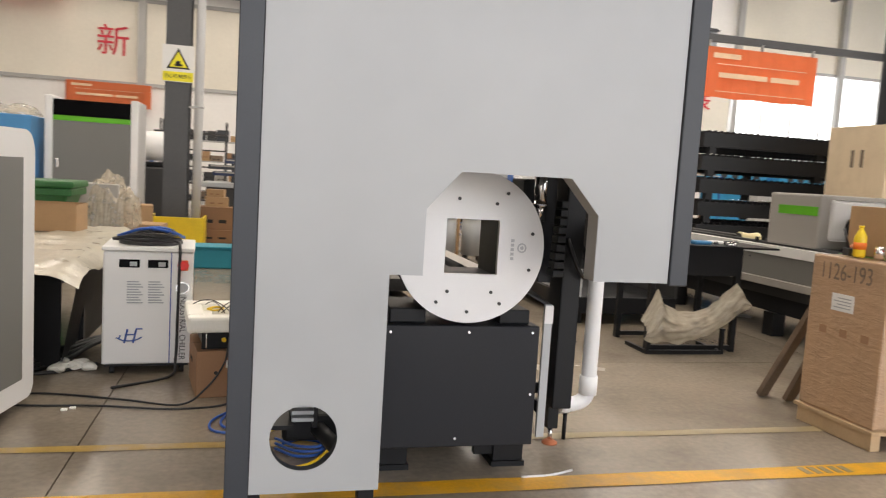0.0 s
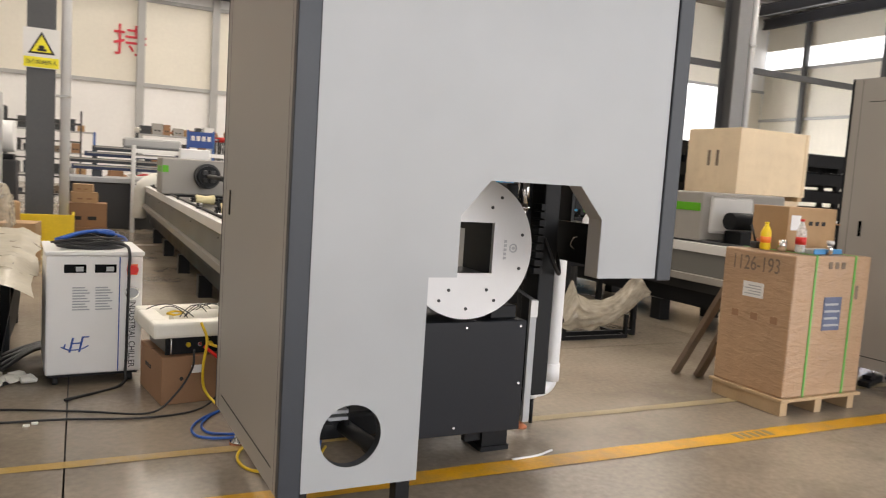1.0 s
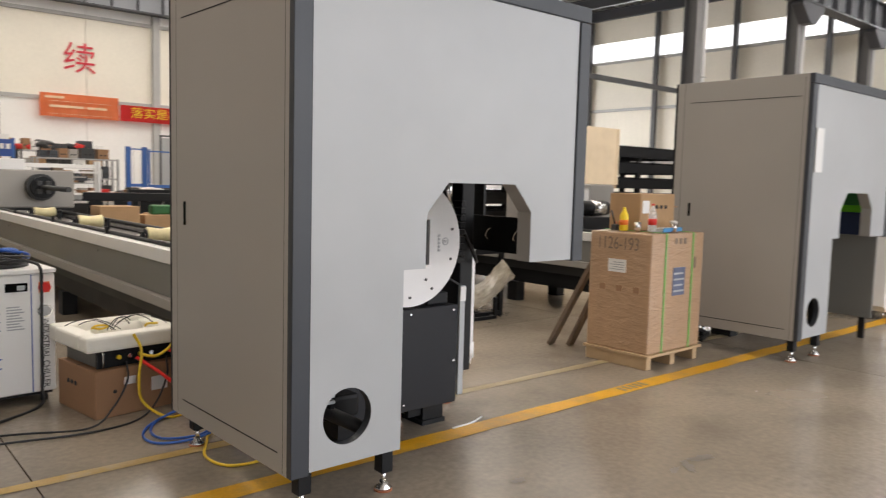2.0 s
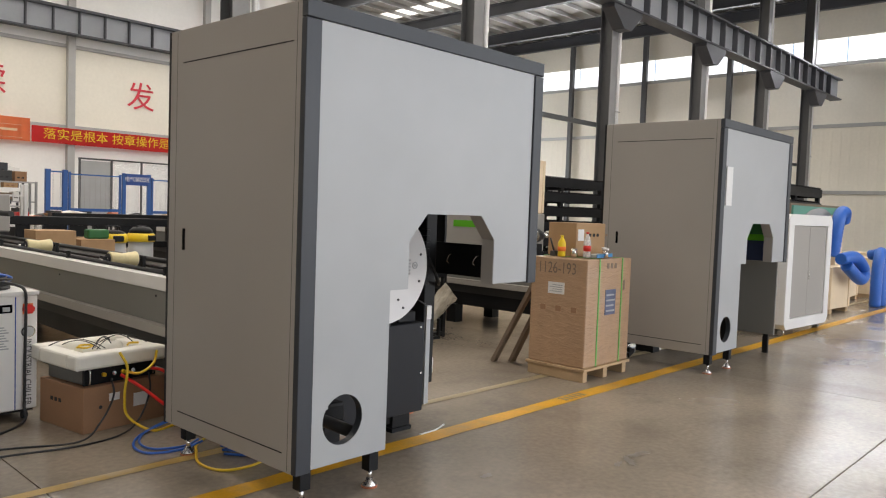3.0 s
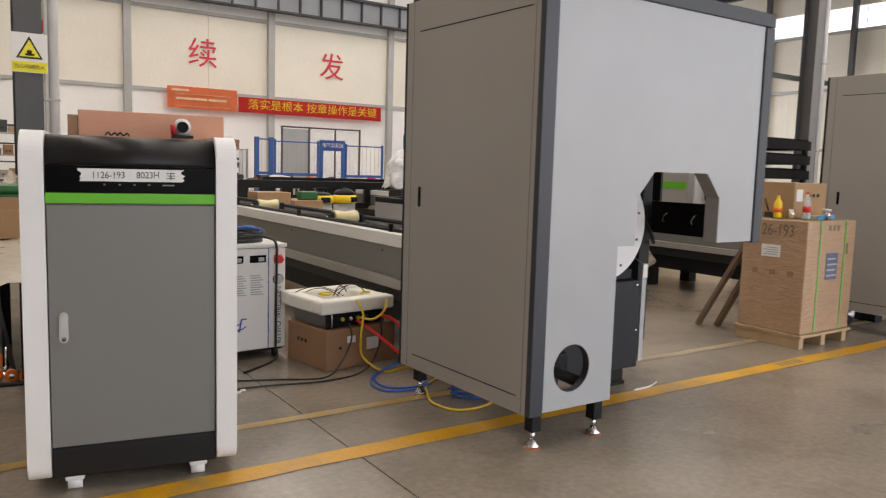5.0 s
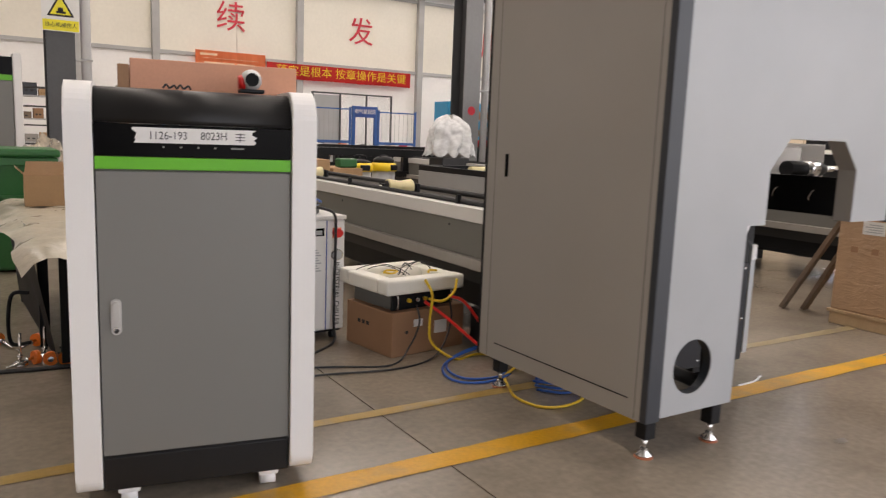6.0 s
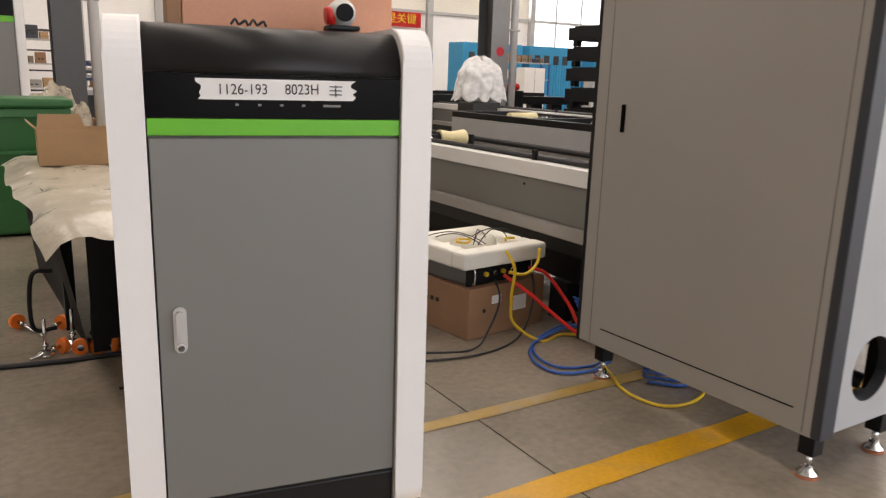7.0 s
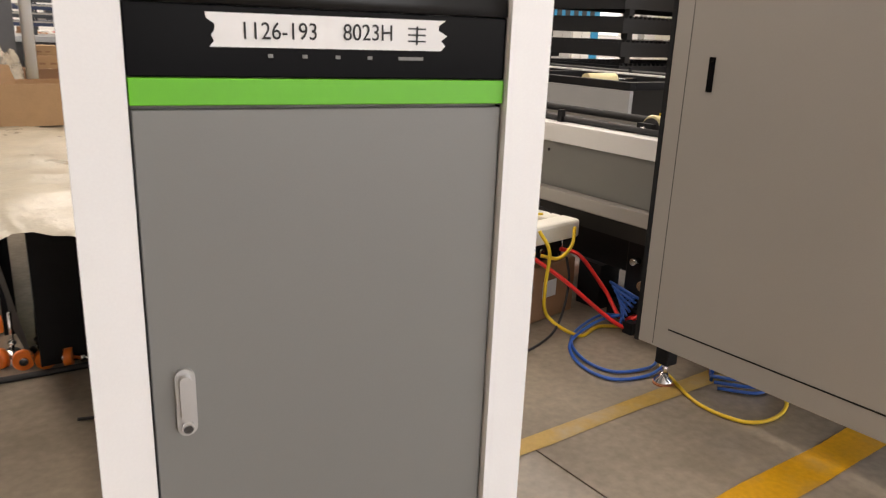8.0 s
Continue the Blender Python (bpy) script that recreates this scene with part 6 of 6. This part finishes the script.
for k in range(7):
    p = (-1.02 + rr_.uniform(-0.12, 0.12), 5.62 + rr_.uniform(-0.15, 0.15))
    bm = bmesh.new()
    bmesh.ops.create_icosphere(bm, subdivisions=2, radius=0.05)
    for v in bm.verts:
        v.co *= 1 + 0.5 * noise.noise(v.co * 18 + Vector((k * 3.1, 0, 0)))
        v.co.z *= 0.6
    zmin = min(v.co.z for v in bm.verts)
    bmesh.ops.translate(bm, vec=(0, 0, -zmin), verts=bm.verts)
    solo("crumpled_paper", bm, "foam", "crumpled off-white paper scrap on the floor", "paper scrap", "paper scraps", "", pose(p[0], p[1], 0))
for px, py in ((-0.86, 4.75), (-0.9, 4.72)):
    bm = bmesh.new()
    box(bm, px, px + 0.035, py, py + 0.025, 0.0, 0.012, 0.004)
    solo("foam_scrap", bm, "foam", "small white foam scrap on the concrete", "scrap", "paper scraps")

# far cabinets and machines at the west end
bc = thing("tall_cabinet", "tall grey cabinet with white posts and a lime stripe", "cabinet", -3.2, 13.6, 0)
B("door", (0.12, 1.3, 0.0, 0.9, 0.25, 2.02), "door_grey", bc, 0.008)
B("lime_stripe", (0.12, 1.3, -0.006, 0.88, 2.022, 2.1), "lime", bc)
B("head_panel", (0.12, 1.3, 0.0, 0.88, 2.102, 2.36), "gloss_black", bc)
B("post", (0.0, 0.118, -0.03, 0.92, 0.1, 2.42), "white_coat", bc, 0.02)
B("post", (1.302, 1.42, -0.03, 0.92, 0.1, 2.42), "white_coat", bc, 0.02)
B("plinth", (0.12, 1.3, 0.03, 0.88, 0.0, 0.248), "black_paint", bc)
B("handle", (0.17, 0.21, -0.02, -0.0005, 1.25, 1.4), "chrome", bc, 0.005)
blue_cab = thing("blue_cabinet", "light blue machine cabinet with round black ports", "cabinet", -4.3, 13.2, 0)
B("body", (0.0, 1.0, 0.0, 0.8, 0.0, 2.05), "light_blue", blue_cab, 0.015)
for z in (1.4, 1.75):
    R("port", (0.72, -0.001, z), (0.72, -0.02, z), 0.07, "black_paint", blue_cab, 18)
film("film_sheet", "crumpled film heaped on the blue cabinet", -3.8, 13.6, 2.06, 1.0, 0.7, 0.2, "bag", 4)
gbx = thing("grey_drum_box", "small grey cabinet with a black warning triangle under film", "cabinet", -2.2, 10.6, 0)
B("body", (0.0, 0.62, 0.0, 0.5, 0.0, 1.12), "side_grey", gbx, 0.01)
bm = bmesh.new()
plate(bm, [(0.16, 0.72), (0.34, 0.72), (0.25, 0.88)], -0.004, -0.0006)
part("triangle_mark", bm, "ink", gbx)
film("film_cover", "milky plastic film draped over the small cabinet", -1.72, 10.85, 0.55, 0.7, 0.7, 0.75, "bag", 9)
wire_ = thing("wire_shelf", "wire storage shelf with small boxes at the back", "shelf", -1.2, 20.0, 0)
for k in range(5):
    B("shelf_board", (-1.0, 0.6, 0.0, 0.5, 0.5 + 0.42 * k, 0.53 + 0.42 * k), "dark_grey", wire_)
for xa in (-1.0, 0.56):
    B("post", (xa, xa + 0.04, 0.501, 0.54, 0.0, 2.5), "dark_grey", wire_)
    B("post", (xa, xa + 0.04, -0.04, -0.001, 0.0, 2.5), "dark_grey", wire_)


def carton_box(x, y, z, w, d, h, rz, material="carton", label="closed brown cardboard carton", group="cartons"):
    c = thing("carton", label, "carton", x, y, z, rz, group)
    B("body", (0, w, 0, d, 0, h), material, c, 0.006)
    B("tape", (w * 0.46, w * 0.54, -0.002, d + 0.002, h + 0.0005, h + 0.002), "wood", c)
    bm = bmesh.new()
    for k in range(2):
        box(bm, w * (0.2 + 0.35 * k), w * (0.4 + 0.35 * k), -0.003, -0.0006, h * 0.3, h * 0.45)
    part("print_bars", bm, "carton_dark" if material == "carton" else "ink", c)
    return c


carton_box(-0.88, 14.6, 0.0, 0.7, 0.5, 0.24, 0, "carton_dark", "brown carton on the floor beside the column")
carton_box(-0.87, 14.62, 0.242, 0.68, 0.46, 0.42, 0, "carton_dark", "brown carton stacked on another carton")
carton_box(-0.75, 14.7, 0.664, 0.42, 0.34, 0.18, 4, "carton", "small carton on top of the stack")
carton_box(-0.74, 14.75, 0.846, 0.32, 0.28, 0.14, -5, "carton", "small carton on top of the stack")
carton_box(-2.1, 12.6, 0.0, 0.7, 0.5, 0.75, 8, "carton", "brown carton beside the column guard")
carton_box(-1.75, 11.5, 0.0, 0.6, 0.5, 0.55, -6, "carton", "brown carton behind the covered bench")
tb = thing("teal_crate", "low teal plastic crate on the floor", "plastic crate", -0.75, 11.0, 0, 3)
B("tub", (0.0, 0.7, 0.0, 0.5, 0.0, 0.28), "teal", tb, 0.02)
B("rim", (-0.02, 0.72, -0.02, 0.52, 0.281, 0.31), "teal", tb, 0.008)

fm = thing("flatbed_machine", "long dark flatbed machine with a pale table top", "machine", -0.9, 17.2, 0)
B("base", (0.0, 4.2, 0.0, 1.6, 0.0, 0.95), "dark_grey", fm, 0.02)
B("table", (-0.1, 4.3, -0.1, 1.7, 0.952, 1.05), "light_grey", fm, 0.01)
for zb, x0, x1, m_ in ((1.2, 0.1, 3.4, "navy"), (1.34, 0.0, 4.2, "anthracite"), (1.48, 0.35, 2.6, "navy"), (1.61, 0.5, 2.4, "anthracite")):
    B("beam", (x0, x1, 0.6, 1.0, zb, zb + 0.1), m_, fm, 0.015)
    B("beam_edge", (x0 + 0.05, x1 - 0.05, 0.585, 0.5985, zb + 0.06, zb + 0.09), "side_grey", fm)
for xa in (0.5, 2.2):
    B("gantry_leg", (xa, xa + 0.2, 0.65, 0.98, 1.051, 1.199), "anthracite", fm)
    B("spacer", (xa, xa + 0.1, 0.7, 0.95, 1.301, 1.339), "anthracite", fm)
    B("spacer", (xa, xa + 0.1, 0.7, 0.95, 1.441, 1.479), "anthracite", fm)
    B("spacer", (xa, xa + 0.1, 0.7, 0.95, 1.581, 1.609), "anthracite", fm)
B("cover", (1.1, 2.3, 0.66, 0.96, 1.711, 1.93), "hall_steel_light", fm, 0.05)
for xa in (2.45, 2.6, 2.78):
    R("knob", (xa, 0.8, 1.441), (xa, 0.8, 1.62), 0.06, "dark_grey", fm, 14)
tank = thing("white_drum", "white drum lying on a dark machine stand", "drum", -2.3, 17.8, 0)
B("stand", (-0.6, 0.5, 0.0, 0.8, 0.0, 1.3), "dark_grey", tank, 0.03)
B("stand_top", (-0.55, 0.45, 0.1, 0.7, 1.302, 1.42), "black_paint", tank, 0.03)
R("shell", (-0.5, 0.4, 1.75), (0.45, 0.35, 1.78), 0.325, "white_coat", tank, 28)
signb = thing("blue_notice", "blue notice board with white lettering bars on two posts", "sign", 2.15, 23.2, 0)
for xa in (0.0, 0.72):
    B("post", (xa, xa + 0.06, 0.0, 0.06, 0.0, 2.4), "blue", signb)
B("board", (0.061, 0.719, 0.0, 0.04, 1.9, 2.36), "ink_blue", signb)
for k in range(4):
    B("print_bar", (0.12 + 0.15 * k, 0.22 + 0.15 * k, -0.006, -0.0005, 2.1, 2.24), "paper", signb)
wr = thing("white_rack_table", "white tubular rack table behind the chuck head", "rack", 0.3, 16.9, 0)
for xa in (0.0, 2.8):
    for ya in (0.0, 0.22):
        B("post", (xa, xa + 0.07, -0.3 - ya, -0.24 - ya, 0.0, 1.75), "white_coat", wr, 0.006)
B("top_rail", (0.071, 2.799, -0.3, -0.24, 1.6, 1.68), "white_coat", wr, 0.006)
B("shelf", (0.071, 2.799, -0.52, -0.24, 1.5, 1.54), "white_coat", wr)
B("shelf", (0.071, 2.799, -0.52, -0.24, 0.9, 0.94), "white_coat", wr)
B("white_bin", (0.9, 1.5, -0.5, -0.26, 1.541, 1.75), "pvc", wr, 0.02)

# ---- the busy middle distance in front of the far wall ----
rk = random.Random(21)


def bench(x, y, w, d, h, top, label):
    b = thing("workbench", label, "workbench", x, y, 0, 0, "workbenches")
    B("top", (0, w, 0, d, h - 0.05, h), top, b, 0.006)
    for xa in (0.02, w - 0.08):
        for ya in (0.02, d - 0.08):
            B("leg", (xa, xa + 0.06, ya, ya + 0.06, 0, h - 0.051), "dark_grey", b)
    B("shelf", (0.09, w - 0.09, 0.05, d - 0.05, 0.3, 0.33), top, b)
    return b


def shelf_unit(x, y, w, h, n_, post, label):
    s = thing("storage_shelf", label, "shelf", x, y, 0, 0, "storage shelves")
    for xa in (0, w - 0.06):
        for ya in (0, 0.54):
            B("post", (xa, xa + 0.06, ya, ya + 0.06, 0, h), post, s)
    levels = [0.15 + (h - 0.2) * k / (n_ - 1) for k in range(n_)]
    for z in levels:
        B("board", (0.061, w - 0.061, 0.0, 0.6, z, z + 0.04), "hall_steel_light", s)
    for z in levels:
        x_ = 0.1
        while x_ < w - 0.4:
            ww, hh = rk.uniform(0.16, 0.42), rk.uniform(0.16, 0.38)
            c = carton_box(x + x_, y + 0.08, z + 0.0405, ww, 0.36, hh, 0, rk.choice(["carton", "carton_dark", "carton_dark", "dark_grey", "dark_grey", "wood_grey", "paper", "side_grey", "anthracite"]), "small stored box on a shelf board", "stored boxes")
            x_ += ww + rk.uniform(0.015, 0.1)
    return s


shelf_unit(1.0, 26.5, 2.6, 2.3, 5, "dark_grey", "grey storage shelf full of small boxes")
shelf_unit(3.7, 26.5, 2.6, 2.2, 5, "dark_grey", "grey storage shelf full of small parts")
shelf_unit(3.7, 24.4, 2.3, 1.95, 4, "hall_steel_light", "pale steel shelf crammed with brown boxes")
shelf_unit(-3.2, 26.0, 3.0, 2.2, 4, "blue", "blue storage shelf with mixed parts")
shelf_unit(15.4, 27.0, 3.0, 2.2, 4, "blue", "blue-posted storage shelf with boxes")
for bx, by, w in ((0.0, 22.3, 3.0), (3.6, 21.6, 3.0), (7.0, 25.4, 2.0), (9.3, 25.3, 2.6)):
    bench(bx, by, w, 0.8, 0.8, "wood_grey", "steel-legged workbench strewn with parts")
    x_ = bx + 0.1
    while x_ < bx + w - 0.45:
        ww = rk.uniform(0.18, 0.4)
        carton_box(x_, by + 0.15, 0.8005, ww, 0.3, rk.uniform(0.1, 0.35), rk.uniform(-8, 8), rk.choice(["carton", "carton_dark", "plywood", "dark_grey", "paper", "orange", "red"]), "small box or part lying on a workbench", "bench clutter")
        x_ += ww + rk.uniform(0.05, 0.3)


def loose_part(kind_, x, y, z, r, material, seed, label):
    """One odd-shaped stored part: a dented lump, a rolled sheet or a bent pipe."""
    bm = bmesh.new()
    rs = random.Random(seed)
    if kind_ == "bundle":
        bmesh.ops.create_icosphere(bm, subdivisions=2, radius=r)
        for v in bm.verts:
            v.co *= 1 + 0.55 * noise.noise(v.co * (1.7 / r) + Vector((seed, 0, 0)))
            v.co.x *= 1.5
            v.co.z *= 0.7
        low = min(v.co.z for v in bm.verts)
        bmesh.ops.translate(bm, vec=(0, 0, -low), verts=bm.verts)
    elif kind_ == "sheet_roll":
        rod(bm, (-r * 1.8, 0, r * 0.5), (r * 1.8, rs.uniform(-0.1, 0.1), r * 0.5), r * 0.5, 14)
    else:
        tube(bm, [(-r * 1.5, 0, r * 0.14), (-r, 0.05, r * 0.9), (r * 0.4, 0.02, r * 1.1), (r * 1.4, -0.05, r * 0.14)], r * 0.13, 8, 6)
    return solo(kind_, bm, material, label, "stored part", "stored parts", "", pose(x, y, z, 0, 0, rs.uniform(-25, 25)))


rp = random.Random(8)
SPOTS = [(1.2 + 0.36 * k, 26.75, 2.29 if k < 7 else 2.19) for k in range(14)] + [(0.3 + 0.36 * k, 22.75, 0.801) for k in range(8)] + [(3.9 + 0.36 * k, 22.05, 0.801) for k in range(8)] + [(7.2 + 0.42 * k, 25.85, 0.801) for k in range(12)]
for k, (px, py, pz) in enumerate(SPOTS):
    kind_ = rp.choice(["bundle", "bundle", "sheet_roll", "bent_pipe"])
    loose_part(kind_, px, py, pz, rp.uniform(0.12, 0.24), rp.choice(["carton_dark", "dark_grey", "paper", "wood_grey", "side_grey", "black_paint", "foam", "red", "copper"]), k, {"bundle": "crumpled wrapped bundle of parts", "sheet_roll": "short rolled sheet lying on its side", "bent_pipe": "bent dark pipe offcut"}[kind_])


def blue_fence(x, y, w, h, label, p=0.06):
    f = thing("guard_fence", label, "frame", x, y, 0, 0, "blue frames")
    for xa in (0, w - p):
        B("post", (xa, xa + p, 0, p, 0, h), "blue", f)
    B("rail", (p + 0.001, w - p - 0.001, 0.01, 0.05, h - 0.09, h - 0.05), "blue", f)
    B("rail", (p + 0.001, w - p - 0.001, 0.01, 0.05, h * 0.48, h * 0.48 + 0.09), "blue", f)
    n_ = int(w / 0.16)
    for k in range(1, n_):
        B("mesh_wire", (w * k / n_ - 0.004, w * k / n_ + 0.004, 0.026, 0.034, h * 0.48 + 0.091, h - 0.0905), "hall_steel_light", f)
    return f


blue_fence(6.1, 24.0, 0.62, 2.35, "narrow blue steel frame beside the workbenches", 0.13)
blue_fence(6.75, 24.0, 1.6, 2.3, "wide blue steel guard frame round the electrical area")
blue_fence(9.35, 24.0, 1.5, 2.25, "wide blue steel guard frame round the electrical area")
gate = thing("blue_gateway", "blue gateway with a dark blue sign above it", "gateway", 8.37, 23.95, 0)
for xa in (0.0, 0.82):
    B("post", (xa, xa + 0.11, 0, 0.08, 0, 2.35), "blue", gate)
B("sign_board", (0.111, 0.819, -0.02, 0.02, 1.98, 2.34), "ink_blue", gate)
words("lettering", "电气装配区", 0.165, pose(0.465, -0.026, 2.16, 90), "paper", gate, 0.001)
scr = thing("glazed_partition", "grey and glass partition cabin at the back", "partition", 8.6, 28.0, 0)
B("grey_side", (0.0, 1.08, 0.0, 0.04, 0.3, 2.86), "light_grey", scr)
for xa in (-0.06, 1.08, 2.2, 3.3):
    B("post", (xa, xa + 0.06, -0.06, -0.001, 0.0, 2.9), "hall_steel", scr)
B("top_bar", (-0.06, 3.36, -0.06, 0.04, 2.901, 2.96), "hall_steel", scr)
for xa in (1.15, 2.27):
    B("pane", (xa, xa + 1.02, 0.0, 0.012, 0.3, 2.88), "cabin_glass", scr)
for k, (bx, by) in enumerate(((11.8, 23.0), (14.8, 22.8), (16.2, 23.2))):
    cabn = thing("grey_locker", "beige steel locker standing in the work area", "locker", bx + 2.2, by, 0, 0, "lockers")
    B("body", (0, 0.9, 0, 0.5, 0, 1.9), "hall_steel_light" if k % 2 else "white_coat", cabn, 0.01)
    B("door_gap", (0.445, 0.455, -0.003, -0.0005, 0.1, 1.85), "dark_grey", cabn)
bb = thing("black_beam_frame", "long black welded beam with bolt pockets on trestles", "beam", 2.6, 15.6, 0, -14)
B("beam", (0.0, 6.5, 0.0, 0.25, 0.98, 1.14), "black_paint", bb, 0.008)
B("lower_beam", (0.0, 6.5, 0.0, 0.25, 0.56, 0.68), "black_paint", bb, 0.008)
for k in range(14):
    B("web_plate", (0.1 + 0.46 * k, 0.34 + 0.46 * k, 0.02, 0.23, 0.681, 0.979), "black_paint", bb)
for xa in (0.3, 3.2, 6.0):
    B("trestle", (xa, xa + 0.1, 0.02, 0.23, 0.0, 0.559), "black_paint", bb)
copy_thing(bb, pose(4.6, 19.2, 0, 0, 0, -9))
for k, (vx, vy) in enumerate(((3.43, 13.0), (4.02, 13.2))):
    v = thing("wet_vacuum", ("black and yellow workshop vacuum on a grey drum", "workshop vacuum with a domed black lid on a grey drum")[k], "vacuum cleaner", vx, vy, 0, 25 * k, "vacuum cleaners")
    R("drum", (0, 0, 0.1), (0, 0, 0.78), 0.21, "light_grey", v, 24)
    bm = bmesh.new()
    spin(bm, (0, 0, 0.781), [(0.23, 0), (0.25, 0.02), (0.245, 0.1), (0.215, 0.15)], 24)
    part("motor_head", bm, "yellow_plastic", v)
    bm = bmesh.new()
    spin(bm, (0, 0, 0.932), [(0.2, 0), (0.2, 0.02 + 0.03 * k), (0.14, 0.05 + 0.05 * k), (0.05, 0.06 + 0.06 * k)], 24)
    part("lid", bm, "black_paint", v)
    B("switch_box", (-0.09, 0.09, -0.26, -0.2, 0.8, 0.9), "black_paint", v, 0.015)
    bm = bmesh.new()
    tube(bm, [(-0.14, 0, 0.94), (-0.1, 0, 1.05), (0.1, 0, 1.05), (0.14, 0, 0.94)], 0.014, 8)
    part("handle", bm, "black_paint", v)
    for a in range(4):
        R("castor", (0.18 * math.cos(a * 1.57) - 0.02, 0.18 * math.sin(a * 1.57), 0.05), (0.18 * math.cos(a * 1.57) + 0.02, 0.18 * math.sin(a * 1.57), 0.05), 0.05, "cable_black", v, 10)
carton_box(2.0, 12.4, 0.0, 0.6, 0.5, 1.0, 0, "carton", "brown carton standing behind the bed")
carton_box(2.75, 12.6, 0.0, 0.55, 0.5, 0.85, 0, "carton", "brown carton standing behind the bed")
carton_box(3.4, 14.0, 0.0, 0.6, 0.5, 0.8, 5, "carton", "brown carton standing behind the bed")
jerry = thing("green_can", "green jerry can beside the cartons", "jerry can", 2.8, 12.65, 0.852)
B("body", (0.1, 0.45, 0.05, 0.25, 0.0, 0.16), "green_bin", jerry, 0.03)
bagst = thing("bagged_part", "machine part wrapped in translucent white film", "wrapped part", 5.26, 12.9, 0)
B("stand", (-0.3, 0.3, -0.25, 0.25, 0.0, 1.06), "dark_grey", bagst, 0.02)
B("part_body", (-0.22, 0.22, -0.15, 0.15, 1.061, 1.6), "side_grey", bagst, 0.05)
R("part_spindle", (0.0, 0.0, 1.601), (0.0, 0.0, 1.86), 0.04, "side_grey", bagst)
bm = bmesh.new()
n1, n2 = 18, 96
rings_ = []
for i in range(n1 + 1):
    u = i / n1
    ring = []
    for k in range(n2):
        a = 2 * math.pi * k / n2
        lobes = 0.5 + 0.5 * math.cos(2 * a)
        fold = abs(math.sin(4.5 * a + 2.2 * noise.noise(Vector((math.cos(a), math.sin(a), u * 1.3)))))
        r = 0.06 + 0.3 * min(1.0, u * 3.2) ** 0.6 + 0.12 * u + 0.1 * (fold - 0.5) * (0.25 + u) + 0.05 * noise.noise(Vector((3 * math.cos(a), 3 * math.sin(a), 6 * u)))
        z = 1.78 - 0.66 * u + 0.09 * lobes * (1 - u) + 0.1 * u * u * (0.5 - fold) + 0.05 * (1 - u) * noise.noise(Vector((2 * math.cos(a), 2 * math.sin(a), 4)))
        ring.append(bm.verts.new((r * math.cos(a), 0.7 * r * math.sin(a), z)))
    rings_.append(ring)
for ra, rb in zip(rings_, rings_[1:]):
    for k in range(n2):
        bm.faces.new((ra[k], ra[(k + 1) % n2], rb[(k + 1) % n2], rb[k])).smooth = True
bm.faces.new(rings_[0])
part("film", bm, "white_bag", bagst)
mark = thing("round_notice", "small round red notice stuck on a hall column", "notice", 6.42, 13.945, 2.0)
R("disc", (0, 0, 0), (0, -0.006, 0), 0.09, "red_paint", mark, 24)
for k, (bx, by) in enumerate(((12.6, 29.5), (16.2, 29.5), (20.0, 29.3))):
    tcab = thing("teal_container", "teal blue steel site cabinet against the wall", "cabinet", bx + 3.0, by, 0, 0, "teal cabinets")
    B("body", (0, 3.2, 0, 1.2, 0, 3.0), "teal_blue", tcab, 0.03)
    for j in range(20):
        B("rib", (0.05 + 0.157 * j, 0.12 + 0.157 * j, -0.018, -0.0005, 0.1, 2.15), "teal_blue", tcab)
    for j in range(5):
        B("vent", (0.3 + 0.55 * j, 0.6 + 0.55 * j, -0.02, -0.001, 2.2, 2.6), "dark_grey", tcab)
red_m = thing("red_hand_tool", "red handheld machine on a black beam", "tool", 6.9, 14.4, 0.0)
B("stand", (0.0, 0.5, 0.0, 0.4, 0.0, 1.25), "black_paint", red_m, 0.01)
B("body", (0.05, 0.45, 0.05, 0.35, 1.251, 1.4), "red", red_m, 0.05)

# pendant high-bay lamp
hb = thing("high_bay_lamp", "round white high-bay lamp hanging from the roof", "lamp", 16.4, 17.16, 0)
R("cord", (0, 0, 10.6), (0, 0, ZR - 0.22), 0.02, "dark_grey", hb, 6)
bm = bmesh.new()
spin(bm, (0, 0, 10.2), [(0.35, 0), (0.3, 0.12), (0.12, 0.4)], 20)
part("shade", bm, "hall_steel_light", hb)
R("lens", (0, 0, 10.17), (0, 0, 10.199), 0.33, "lamp_glow", hb, 20)
